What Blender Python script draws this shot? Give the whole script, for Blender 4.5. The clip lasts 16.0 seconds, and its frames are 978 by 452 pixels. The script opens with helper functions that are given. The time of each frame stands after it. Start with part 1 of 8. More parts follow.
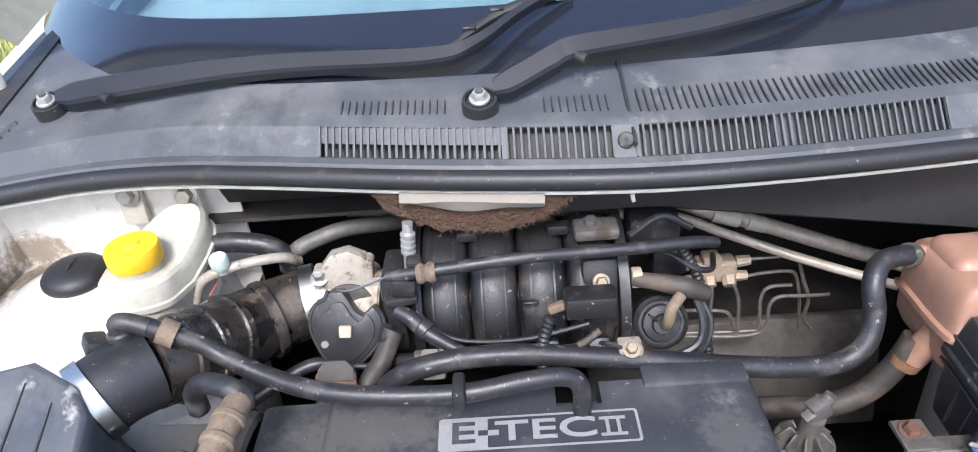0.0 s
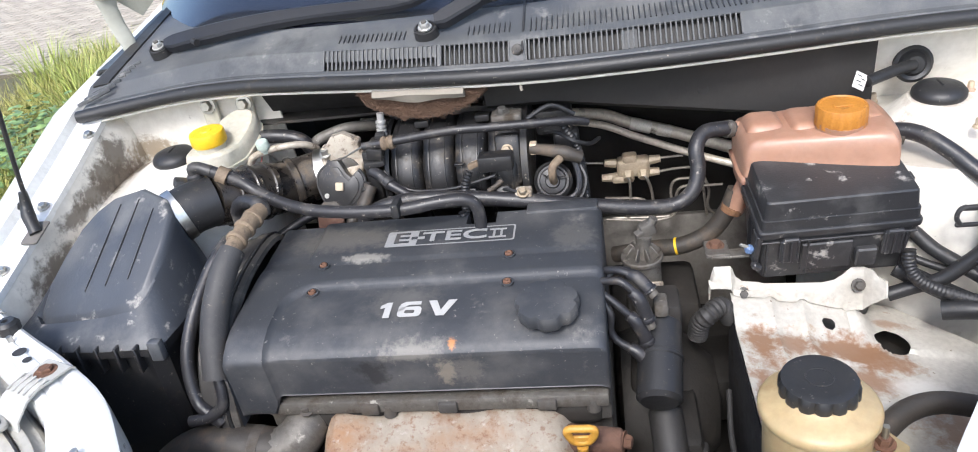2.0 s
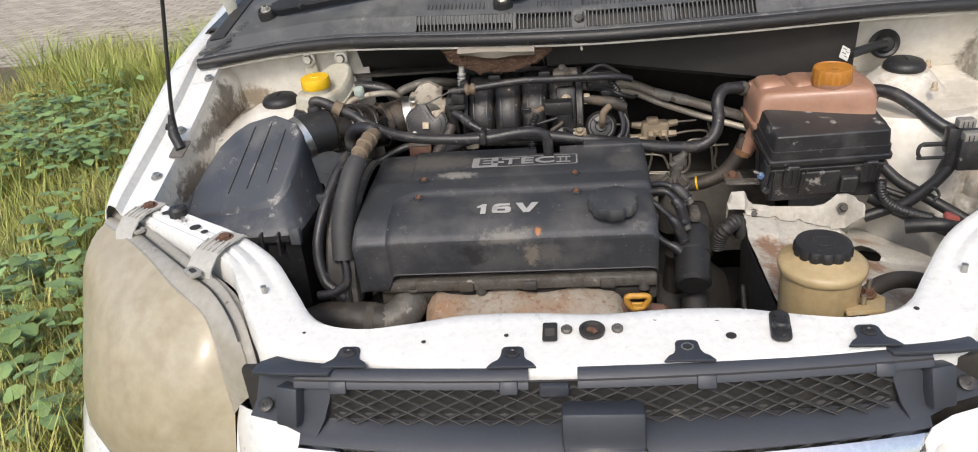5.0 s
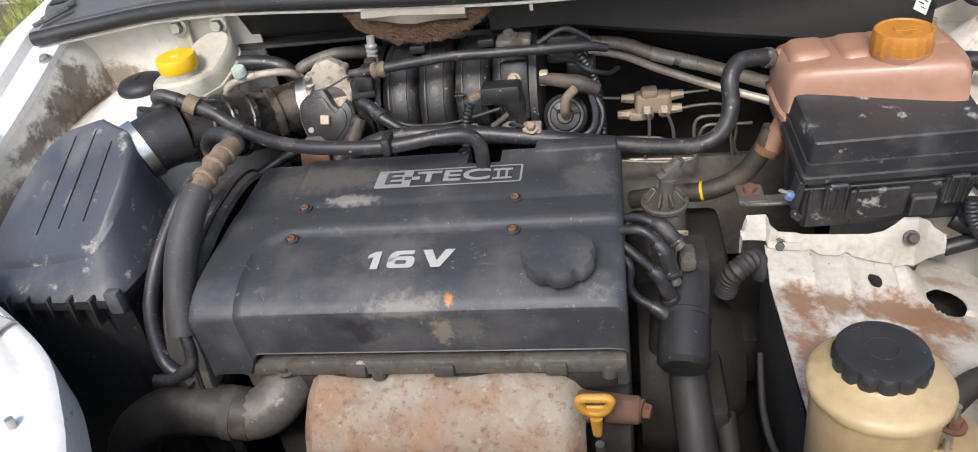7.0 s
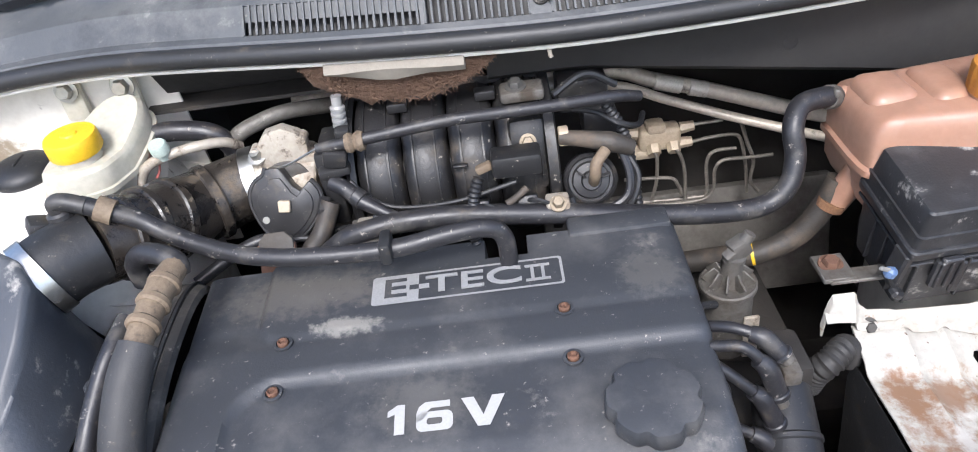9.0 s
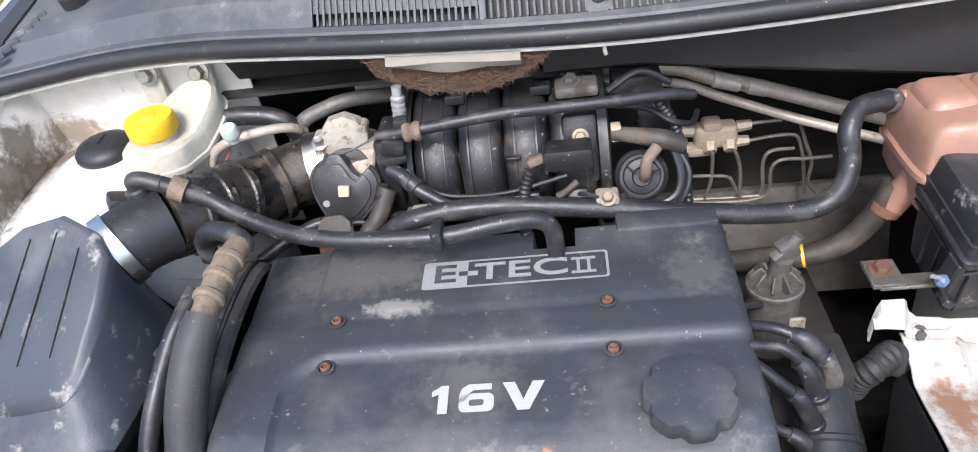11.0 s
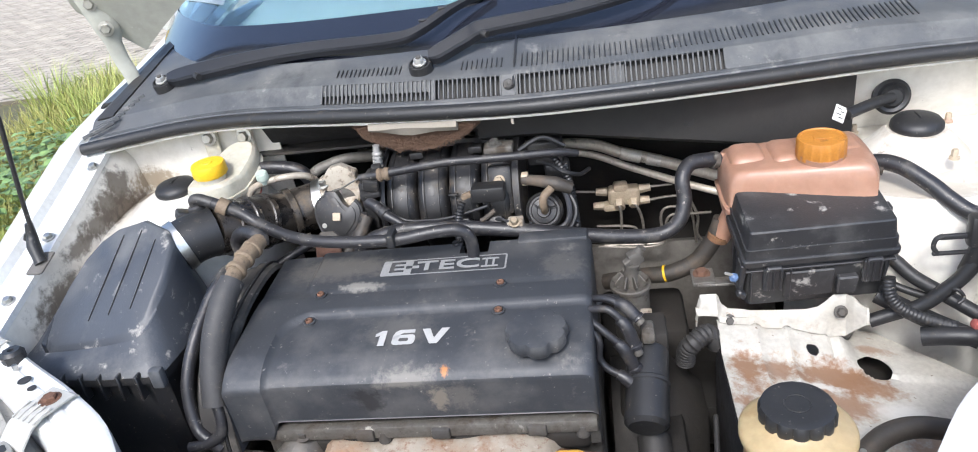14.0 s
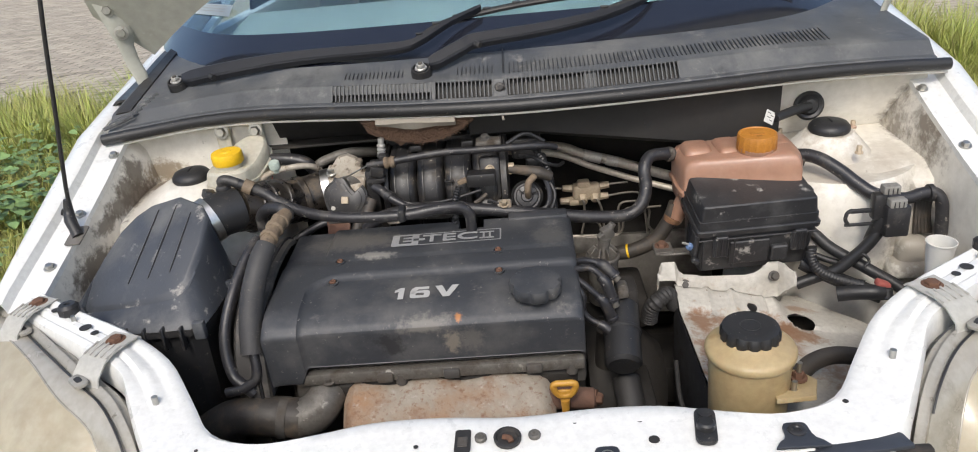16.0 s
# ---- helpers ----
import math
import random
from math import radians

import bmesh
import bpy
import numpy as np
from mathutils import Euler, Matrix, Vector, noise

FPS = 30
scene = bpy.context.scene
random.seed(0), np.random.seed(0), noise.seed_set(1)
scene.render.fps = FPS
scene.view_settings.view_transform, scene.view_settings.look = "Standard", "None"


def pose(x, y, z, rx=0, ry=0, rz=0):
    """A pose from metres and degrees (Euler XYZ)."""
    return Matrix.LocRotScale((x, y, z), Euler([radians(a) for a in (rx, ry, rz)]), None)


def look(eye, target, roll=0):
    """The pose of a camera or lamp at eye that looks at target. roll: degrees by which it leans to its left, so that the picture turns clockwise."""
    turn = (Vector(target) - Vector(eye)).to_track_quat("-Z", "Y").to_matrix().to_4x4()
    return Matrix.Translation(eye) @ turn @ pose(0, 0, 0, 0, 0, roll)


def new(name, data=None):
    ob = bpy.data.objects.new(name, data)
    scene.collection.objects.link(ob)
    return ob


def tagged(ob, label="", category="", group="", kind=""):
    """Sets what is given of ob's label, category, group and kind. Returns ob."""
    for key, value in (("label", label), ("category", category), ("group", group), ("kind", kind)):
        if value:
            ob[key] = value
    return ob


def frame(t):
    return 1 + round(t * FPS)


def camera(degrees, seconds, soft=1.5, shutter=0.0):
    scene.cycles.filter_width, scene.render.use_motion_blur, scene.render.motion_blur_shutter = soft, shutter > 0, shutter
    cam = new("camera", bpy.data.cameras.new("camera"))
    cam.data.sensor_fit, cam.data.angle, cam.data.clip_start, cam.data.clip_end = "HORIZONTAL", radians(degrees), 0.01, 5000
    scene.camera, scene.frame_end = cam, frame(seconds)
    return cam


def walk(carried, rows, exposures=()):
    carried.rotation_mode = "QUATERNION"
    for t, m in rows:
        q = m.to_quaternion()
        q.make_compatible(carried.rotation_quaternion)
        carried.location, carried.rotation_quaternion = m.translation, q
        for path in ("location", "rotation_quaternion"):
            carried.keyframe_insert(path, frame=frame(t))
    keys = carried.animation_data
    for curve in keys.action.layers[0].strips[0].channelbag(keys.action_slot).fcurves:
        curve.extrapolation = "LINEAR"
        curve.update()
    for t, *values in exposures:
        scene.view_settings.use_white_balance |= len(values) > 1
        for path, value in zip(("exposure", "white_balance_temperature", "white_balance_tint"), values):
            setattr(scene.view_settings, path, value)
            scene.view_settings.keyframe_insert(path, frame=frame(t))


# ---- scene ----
cam = camera(64.4, 16.0, soft=1.0)
PATH = [
    (0, (-0.111, 0.025, 1.261), (-0.16, 1.764, 0.275), -4.6),
    (0.5, (-0.086, 0.02, 1.248), (-0.077, 1.738, 0.224), -5.0),
    (1, (-0.026, -0.035, 1.252), (-0.053, 1.725, 0.303), -7.1),
    (1.5, (0.078, -0.187, 1.25), (-0.122, 1.607, 0.388), -8.3),
    (2, (0.113, -0.334, 1.258), (-0.224, 1.403, 0.325), -9.1),
    (2.5, (0.044, -0.496, 1.263), (-0.183, 1.313, 0.44), -10.3),
    (3, (0.01, -0.605, 1.277), (-0.218, 1.151, 0.347), -7.5),
    (3.2, (0.007, -0.62, 1.282), (-0.219, 1.149, 0.376), -6.2),
    (5.3, (-0.019, -0.633, 1.244), (-0.244, 1.147, 0.36), -5.4),
    (5.5, (-0.018, -0.627, 1.238), (-0.227, 1.142, 0.328), -5.4),
    (6, (0.018, -0.532, 1.223), (-0.232, 1.219, 0.291), -7.4),
    (6.3, (0.072, -0.408, 1.219), (-0.254, 1.339, 0.302), -8.5),
    (6.5, (0.104, -0.353, 1.22), (-0.286, 1.375, 0.293), -9.2),
    (7, (0.093, -0.239, 1.203), (-0.258, 1.422, 0.145), -8.9),
    (7.5, (0.002, -0.115, 1.231), (-0.271, 1.541, 0.145), -10.9),
    (8, (-0.039, -0.06, 1.249), (-0.259, 1.697, 0.318), -9.8),
    (8.5, (-0.043, -0.041, 1.234), (-0.216, 1.721, 0.303), -10.6),
    (9, (-0.045, -0.023, 1.217), (-0.13, 1.614, 0.072), -8.9),
    (9.2, (-0.048, -0.021, 1.217), (-0.128, 1.611, 0.064), -9.4),
    (11.3, (-0.025, -0.04, 1.23), (-0.276, 1.578, 0.082), -9.8),
    (11.5, (-0.011, -0.041, 1.231), (-0.209, 1.615, 0.127), -10.2),
    (12, (-0.006, -0.059, 1.25), (-0.21, 1.667, 0.262), -10.8),
    (12.5, (-0.024, -0.042, 1.248), (-0.236, 1.628, 0.167), -8.2),
    (13, (-0.003, -0.083, 1.251), (-0.223, 1.65, 0.276), -8.4),
    (13.5, (0.105, -0.252, 1.245), (-0.144, 1.525, 0.362), -7.3),
    (14, (0.129, -0.353, 1.278), (-0.206, 1.41, 0.395), -9.2),
    (14.5, (0.04, -0.489, 1.276), (-0.291, 1.311, 0.47), -7.8),
    (15, (-0.001, -0.59, 1.287), (-0.237, 1.24, 0.516), -3.8),
    (15.5, (-0.002, -0.573, 1.28), (-0.19, 1.24, 0.457), -3.6),
    (16, (0.035, -0.552, 1.284), (-0.083, 1.271, 0.47), -5.8),
]
# the phone brightens and cools its picture near the dark engine
EXPOSURES = [(0, 1.38, 5750, 13), (0.5, 1.4, 5750, 13), (1, 1.63, 5800, 13), (1.5, 1.45, 5800, 10), (2, 1.25, 6000, 10), (2.5, 1.25, 6100, 10), (3, 0.66, 6350, 10), (3.2, 0.61, 6400, 10), (5.5, 0.54, 6600, 10), (6, 0.54, 6600, 11), (6.5, 0.65, 6500, 11), (7, 0.89, 6300, 11), (8, 1.31, 5790, 10), (9, 1.33, 5840, 11), (12.5, 1.33, 5840, 13), (13, 1.39, 5790, 12), (13.5, 1.28, 5850, 11), (14.5, 1.17, 6050, 8), (15, 0.96, 6250, 9), (16, 0.54, 6450, 9)]
walk(cam, [(t, look(eye, target, roll)) for t, eye, target, roll in PATH], EXPOSURES)

# ---- world and sun ----
world = bpy.data.worlds.new("sky")
scene.world = world
world.use_nodes = True
wn, wl = world.node_tree.nodes, world.node_tree.links
wn.clear()
sky = wn.new("ShaderNodeTexSky")
sky.sky_type = "NISHITA"
sky.sun_disc = False
sky.sun_elevation, sky.sun_rotation = radians(47), radians(187)
sky.air_density, sky.dust_density, sky.ozone_density = 1.0, 3.0, 1.0
bg = wn.new("ShaderNodeBackground")
bg.inputs["Strength"].default_value = 0.15
out = wn.new("ShaderNodeOutputWorld")
wl.new(sky.outputs[0], bg.inputs[0])
wl.new(bg.outputs[0], out.inputs[0])
sun_data = bpy.data.lights.new("sun", "SUN")
sun_data.energy, sun_data.angle, sun_data.color = 1.4, radians(10), (1.0, 0.95, 0.88)
sun = new("sun", sun_data)
sun.matrix_world = look((-0.42, -3.1, 4.58), (0, 0.4, 0.8))


# ---- materials ----
def surf(name, col, rough=0.5, metal=0.0, col2=None, scale=14.0, amount=0.5, spots=(), bump=0.15, bump_scale=160.0, coat=0.0, spec=0.5, vary=0.0, trans=0.0, sss=0.0):
    """col and col2 mix by broad noise; spots: (colour, noise scale, from, to, roughness) layers of dirt, dust or rust."""
    m = bpy.data.materials.new(name)
    m.use_nodes = True
    n, l = m.node_tree.nodes, m.node_tree.links
    b = n["Principled BSDF"]
    tc = n.new("ShaderNodeTexCoord").outputs["Object"]

    def noise_node(sc, detail=6.0, rg=0.6):
        t = n.new("ShaderNodeTexNoise")
        t.inputs["Scale"].default_value, t.inputs["Detail"].default_value, t.inputs["Roughness"].default_value = sc, detail, rg
        l.new(tc, t.inputs["Vector"])
        return t.outputs["Fac"]

    def ramp(src, lo, hi):
        r = n.new("ShaderNodeMapRange")
        r.inputs["From Min"].default_value, r.inputs["From Max"].default_value = lo, hi
        l.new(src, r.inputs["Value"])
        return r.outputs["Result"]

    def mix(fac, a, c):
        x = n.new("ShaderNodeMix")
        x.data_type = "RGBA"
        l.new(fac, x.inputs["Factor"])
        for sock, v in ((x.inputs["A"], a), (x.inputs["B"], c)):
            if isinstance(v, tuple):
                sock.default_value = (*v, 1)
            else:
                l.new(v, sock)
        return x.outputs["Result"]

    if name in ("black_plastic", "rubber_hose", "black_rubber", "foam_sleeve"):
        spots = list(spots) + [((0.105, 0.085, 0.064), 42, 0.60, 0.80, 0.9), ((0.30, 0.27, 0.22), 210, 0.645, 0.70, 0.9)]
    c2 = col2 or tuple(v * 0.75 for v in col)
    colour = mix(ramp(noise_node(scale), 0.5 - 0.5 * amount, 0.5 + 0.5 * amount), col, c2)
    colour = mix(ramp(noise_node(scale * 9), 0.35, 0.95), colour, tuple(v * 0.8 for v in c2))
    rg = ramp(noise_node(scale * 3), 0.2, 0.8)
    mr = n.new("ShaderNodeMapRange")
    mr.inputs["To Min"].default_value, mr.inputs["To Max"].default_value = max(rough - 0.08, 0.02), min(rough + 0.1, 1)
    l.new(rg, mr.inputs["Value"])
    rough_out = mr.outputs["Result"]
    metal_fac = None
    for sc_col, sc, lo, hi, srough in spots:
        f = ramp(noise_node(sc, 8.0, 0.68), lo, hi)
        colour = mix(f, colour, sc_col)
        x = n.new("ShaderNodeMix")
        l.new(f, x.inputs["Factor"]), l.new(rough_out, x.inputs["A"])
        x.inputs["B"].default_value = srough
        rough_out = x.outputs["Result"]
        if metal > 0:
            y = n.new("ShaderNodeMix")
            l.new(f, y.inputs["Factor"])
            y.inputs["B"].default_value = 0.0
            if metal_fac is None:
                y.inputs["A"].default_value = metal
            else:
                l.new(metal_fac, y.inputs["A"])
            metal_fac = y.outputs["Result"]
    if vary > 0:
        oi = n.new("ShaderNodeObjectInfo").outputs["Random"]
        geo = n.new("ShaderNodeNewGeometry").outputs["Random Per Island"]
        ad = n.new("ShaderNodeMath")
        l.new(oi, ad.inputs[0]), l.new(geo, ad.inputs[1])
        fr = n.new("ShaderNodeMath")
        fr.operation = "FRACT"
        l.new(ad.outputs[0], fr.inputs[0])
        hv = n.new("ShaderNodeHueSaturation")
        v = n.new("ShaderNodeMapRange")
        v.inputs["To Min"].default_value, v.inputs["To Max"].default_value = 1 - vary, 1 + vary
        l.new(fr.outputs[0], v.inputs["Value"])
        l.new(v.outputs["Result"], hv.inputs["Value"])
        l.new(colour, hv.inputs["Color"])
        colour = hv.outputs["Color"]
    l.new(colour, b.inputs["Base Color"])
    l.new(rough_out, b.inputs["Roughness"])
    b.inputs["Metallic"].default_value = metal
    if metal_fac is not None:
        l.new(metal_fac, b.inputs["Metallic"])
    b.inputs["Specular IOR Level"].default_value = spec
    b.inputs["Coat Weight"].default_value = coat
    b.inputs["Coat Roughness"].default_value = 0.15
    b.inputs["Transmission Weight"].default_value = trans
    if sss:
        b.inputs["Subsurface Weight"].default_value = sss
        b.inputs["Subsurface Radius"].default_value = (0.02, 0.012, 0.008)
    if bump:
        bp = n.new("ShaderNodeBump")
        bp.inputs["Strength"].default_value, bp.inputs["Distance"].default_value = bump, 0.002
        l.new(noise_node(bump_scale, 5.0), bp.inputs["Height"])
        l.new(bp.outputs[0], b.inputs["Normal"])
    return m


FUSE = (0.019, 0.019, 0.021)
M = {
    "paint": surf("white_paint", (0.77, 0.77, 0.745), 0.30, col2=(0.75, 0.745, 0.715), coat=0.6, bump=0.02, spots=[((0.50, 0.45, 0.37), 22, 0.74, 0.9, 0.7), ((0.2, 0.17, 0.13), 120, 0.76, 0.80, 0.8)]),
    "paint_dirty": surf("dirty_white_paint", (0.74, 0.72, 0.665), 0.42, col2=(0.65, 0.615, 0.54), scale=7, coat=0.2, bump=0.08, spots=[((0.24, 0.185, 0.125), 9, 0.62, 0.86, 0.9), ((0.10, 0.08, 0.06), 55, 0.66, 0.76, 0.9)]),
    "paint_rust": surf("rusted_white_paint", (0.56, 0.54, 0.485), 0.42, col2=(0.40, 0.375, 0.325), scale=17, bump=0.2, bump_scale=70, spots=[((0.42, 0.36, 0.28), 15, 0.56, 0.74, 0.8), ((0.26, 0.15, 0.085), 26, 0.66, 0.73, 0.95), ((0.13, 0.085, 0.06), 90, 0.66, 0.71, 0.95)]),
    "cover": surf("black_cover_plastic", (0.030, 0.033, 0.039), 0.47, col2=(0.044, 0.046, 0.051), scale=9, bump=0.12, bump_scale=500, spots=[((0.115, 0.11, 0.105), 11, 0.50, 0.82, 0.75), ((0.19, 0.177, 0.16), 26, 0.62, 0.80, 0.85), ((0.33, 0.31, 0.28), 60, 0.675, 0.74, 0.85), ((0.28, 0.26, 0.23), 150, 0.635, 0.72, 0.9)]),
    "plastic": surf("black_plastic", (0.020, 0.020, 0.022), 0.40, col2=(0.030, 0.029, 0.029), bump=0.1, bump_scale=400, spots=[((0.10, 0.09, 0.078), 24, 0.56, 0.82, 0.85), ((0.26, 0.23, 0.19), 90, 0.64, 0.74, 0.9)]),
    # blue in this base, fainter in cover, is reflected sky put into the colour
    "plastic_worn": surf("sky_tinted_worn_plastic", (0.042, 0.047, 0.058), 0.43, col2=(0.058, 0.063, 0.072), scale=8, bump=0.15, bump_scale=300, spots=[((0.15, 0.15, 0.148), 11, 0.50, 0.78, 0.8), ((0.36, 0.34, 0.31), 30, 0.59, 0.70, 0.9), ((0.40, 0.38, 0.35), 130, 0.68, 0.75, 0.9)]),
    "fuse": surf("dusty_black_abs", FUSE, 0.38, col2=(0.030, 0.030, 0.032), scale=10, bump=0.12, bump_scale=400, spots=[((0.095, 0.093, 0.090), 16, 0.52, 0.80, 0.8), ((0.30, 0.285, 0.26), 34, 0.60, 0.68, 0.9), ((0.26, 0.25, 0.23), 150, 0.66, 0.73, 0.9)]),
    "cowl": surf("weathered_cowl_plastic", (0.062, 0.066, 0.073), 0.5, col2=(0.088, 0.092, 0.096), scale=5, bump=0.15, bump_scale=350, spots=[((0.19, 0.188, 0.18), 6, 0.48, 0.76, 0.85), ((0.035, 0.037, 0.042), 9, 0.56, 0.72, 0.5), ((0.29, 0.28, 0.265), 22, 0.60, 0.78, 0.9), ((0.30, 0.29, 0.27), 140, 0.67, 0.75, 0.9)]),
    "rubber": surf("black_rubber", (0.015, 0.015, 0.016), 0.46, col2=(0.024, 0.024, 0.025), bump=0.15, bump_scale=220, spots=[((0.12, 0.11, 0.097), 28, 0.64, 0.88, 0.9)]),
    "hose": surf("rubber_hose", (0.017, 0.017, 0.020), 0.38, col2=(0.027, 0.026, 0.028), scale=22, bump=0.18, bump_scale=200, spots=[((0.11, 0.10, 0.086), 30, 0.54, 0.78, 0.85), ((0.34, 0.31, 0.27), 110, 0.62, 0.70, 0.9)]),
    "dirty_hose": surf("muddy_rubber_hose", (0.030, 0.028, 0.026), 0.55, col2=(0.052, 0.043, 0.034), scale=18, bump=0.35, bump_scale=130, spots=[((0.125, 0.095, 0.068), 26, 0.50, 0.72, 0.95)]),
    "muddy_tube": surf("oily_muddy_tube", (0.014, 0.013, 0.012), 0.34, col2=(0.036, 0.029, 0.023), scale=15, bump=0.8, bump_scale=70, spots=[((0.11, 0.085, 0.058), 26, 0.55, 0.66, 0.9), ((0.009, 0.008, 0.008), 24, 0.52, 0.60, 0.2), ((0.27, 0.22, 0.155), 60, 0.63, 0.69, 0.95)]),
    "belt": surf("dusty_belt_cover", (0.030, 0.029, 0.029), 0.55, col2=(0.050, 0.046, 0.042), scale=10, bump=0.2, bump_scale=250, spots=[((0.15, 0.135, 0.115), 22, 0.52, 0.72, 0.9), ((0.32, 0.29, 0.25), 70, 0.63, 0.72, 0.9)]),
    "sleeve": surf("foam_sleeve", (0.024, 0.024, 0.026), 0.6, col2=(0.052, 0.050, 0.049), scale=16, bump=0.35, bump_scale=120, spots=[((0.12, 0.11, 0.10), 20, 0.55, 0.8, 0.9), ((0.30, 0.28, 0.25), 80, 0.67, 0.74, 0.9)]),
    "brake_pipe": surf("dark_steel_pipe", (0.36, 0.33, 0.285), 0.42, 0.5, col2=(0.17, 0.15, 0.13), scale=30, bump=0.1),
    "alu": surf("dirty_cast_aluminium", (0.50, 0.455, 0.385), 0.5, 0.3, col2=(0.37, 0.325, 0.26), bump=0.35, bump_scale=180, spots=[((0.20, 0.145, 0.095), 30, 0.48, 0.66, 0.9), ((0.05, 0.04, 0.03), 60, 0.56, 0.68, 0.9)]),
    "alu_dark": surf("grimy_engine_metal", (0.13, 0.125, 0.115), 0.6, 0.4, col2=(0.08, 0.075, 0.07), bump=0.4, bump_scale=120, spots=[((0.07, 0.055, 0.04), 20, 0.45, 0.7, 0.95)]),
    "steel": surf("zinc_plated_steel", (0.55, 0.54, 0.50), 0.35, 0.9, col2=(0.42, 0.41, 0.38), bump=0.1, spots=[((0.16, 0.11, 0.07), 60, 0.60, 0.75, 0.9)]),
    "rustbolt": surf("rusty_bolt", (0.20, 0.10, 0.06), 0.85, 0.2, col2=(0.11, 0.06, 0.04), scale=120, bump=0.5, bump_scale=400),
    "pipe": surf("dull_metal_pipe", (0.74, 0.67, 0.56), 0.4, 0.15, col2=(0.55, 0.48, 0.39), scale=20, bump=0.15, spots=[((0.10, 0.08, 0.06), 40, 0.58, 0.75, 0.9)]),
    "brass": surf("dull_brass", (0.60, 0.50, 0.37), 0.5, 0.1, col2=(0.46, 0.375, 0.27), scale=40, bump=0.3, bump_scale=200, spots=[((0.36, 0.20, 0.17), 30, 0.55, 0.7, 0.8)]),
    "shield": surf("rusty_heat_shield", (0.37, 0.335, 0.28), 0.7, 0.15, col2=(0.28, 0.235, 0.18), scale=8, bump=0.5, bump_scale=130, spots=[((0.29, 0.17, 0.095), 7, 0.46, 0.66, 0.95), ((0.21, 0.11, 0.062), 30, 0.52, 0.72, 0.95), ((0.17, 0.09, 0.055), 120, 0.54, 0.72, 0.95), ((0.42, 0.39, 0.345), 70, 0.58, 0.76, 0.9)]),
    "rust": surf("rusty_cast_iron", (0.20, 0.10, 0.065), 0.9, 0.1, col2=(0.12, 0.07, 0.05), scale=24, bump=0.6, bump_scale=150),
    "tank": surf("stained_coolant_plastic", (0.40, 0.235, 0.165), 0.40, col2=(0.33, 0.18, 0.12), scale=8, coat=0.1, sss=0.25, bump=0.06, spots=[((0.26, 0.14, 0.09), 14, 0.58, 0.85, 0.7)]),
    "orange": surf("orange_cap_plastic", (0.54, 0.235, 0.035), 0.45, col2=(0.40, 0.16, 0.025), scale=40, bump=0.1, spots=[((0.16, 0.08, 0.03), 60, 0.58, 0.75, 0.8)]),
    "yellow": surf("yellow_cap_plastic", (0.85, 0.55, 0.02), 0.42, col2=(0.80, 0.47, 0.015), scale=30, bump=0.05, spots=[((0.35, 0.22, 0.05), 70, 0.64, 0.8, 0.8)]),
    "milk": surf("milky_white_plastic", (0.53, 0.51, 0.44), 0.36, col2=(0.44, 0.41, 0.32), scale=16, sss=0.12, bump=0.04, spots=[((0.30, 0.24, 0.15), 20, 0.62, 0.85, 0.7)]),
    "amber": surf("yellowed_plastic", (0.46, 0.36, 0.20), 0.40, col2=(0.39, 0.29, 0.15), scale=12, sss=0.3, bump=0.06, spots=[((0.25, 0.15, 0.06), 16, 0.60, 0.85, 0.7)]),
    "dip": surf("yellow_dipstick_plastic", (0.60, 0.33, 0.05), 0.45, col2=(0.48, 0.24, 0.04), scale=50, bump=0.1),
    "tan": surf("tan_dusty_plastic", (0.235, 0.18, 0.12), 0.7, col2=(0.14, 0.10, 0.066), scale=40, bump=0.3, bump_scale=200, spots=[((0.05, 0.04, 0.03), 55, 0.56, 0.72, 0.9)]),
    "grey_plug": surf("dusty_grey_plug", (0.27, 0.265, 0.245), 0.6, col2=(0.20, 0.19, 0.17), bump=0.1, spots=[((0.12, 0.10, 0.08), 40, 0.56, 0.75, 0.9)]),
    "grey": surf("light_grey_plastic", (0.46, 0.45, 0.42), 0.55, col2=(0.38, 0.37, 0.33), bump=0.1, spots=[((0.25, 0.22, 0.17), 24, 0.6, 0.85, 0.85)]),
    "silver": surf("silver_print", (0.36, 0.36, 0.355), 0.5, 0.2, col2=(0.29, 0.29, 0.285), scale=60, bump=0.05, spots=[((0.12, 0.12, 0.12), 70, 0.66, 0.76, 0.8)]),
    "letter": surf("white_print", (0.40, 0.395, 0.38), 0.55, col2=(0.44, 0.43, 0.41), scale=60, bump=0.05, spots=[((0.12, 0.12, 0.12), 80, 0.66, 0.76, 0.8)]),
    "pad": surf("black_firewall_felt", (0.022, 0.021, 0.021), 0.6, col2=(0.034, 0.032, 0.030), bump=0.3, bump_scale=90, spots=[((0.09, 0.075, 0.06), 12, 0.62, 0.9, 0.95)]),
    "dull_grey": surf("dull_grey_metal", (0.20, 0.188, 0.168), 0.6, 0.1, col2=(0.11, 0.10, 0.088), scale=10, bump=0.3, spots=[((0.06, 0.05, 0.04), 14, 0.5, 0.75, 0.9)]),
    # greasy parts; the base is blackened further for the shade deep in the bay
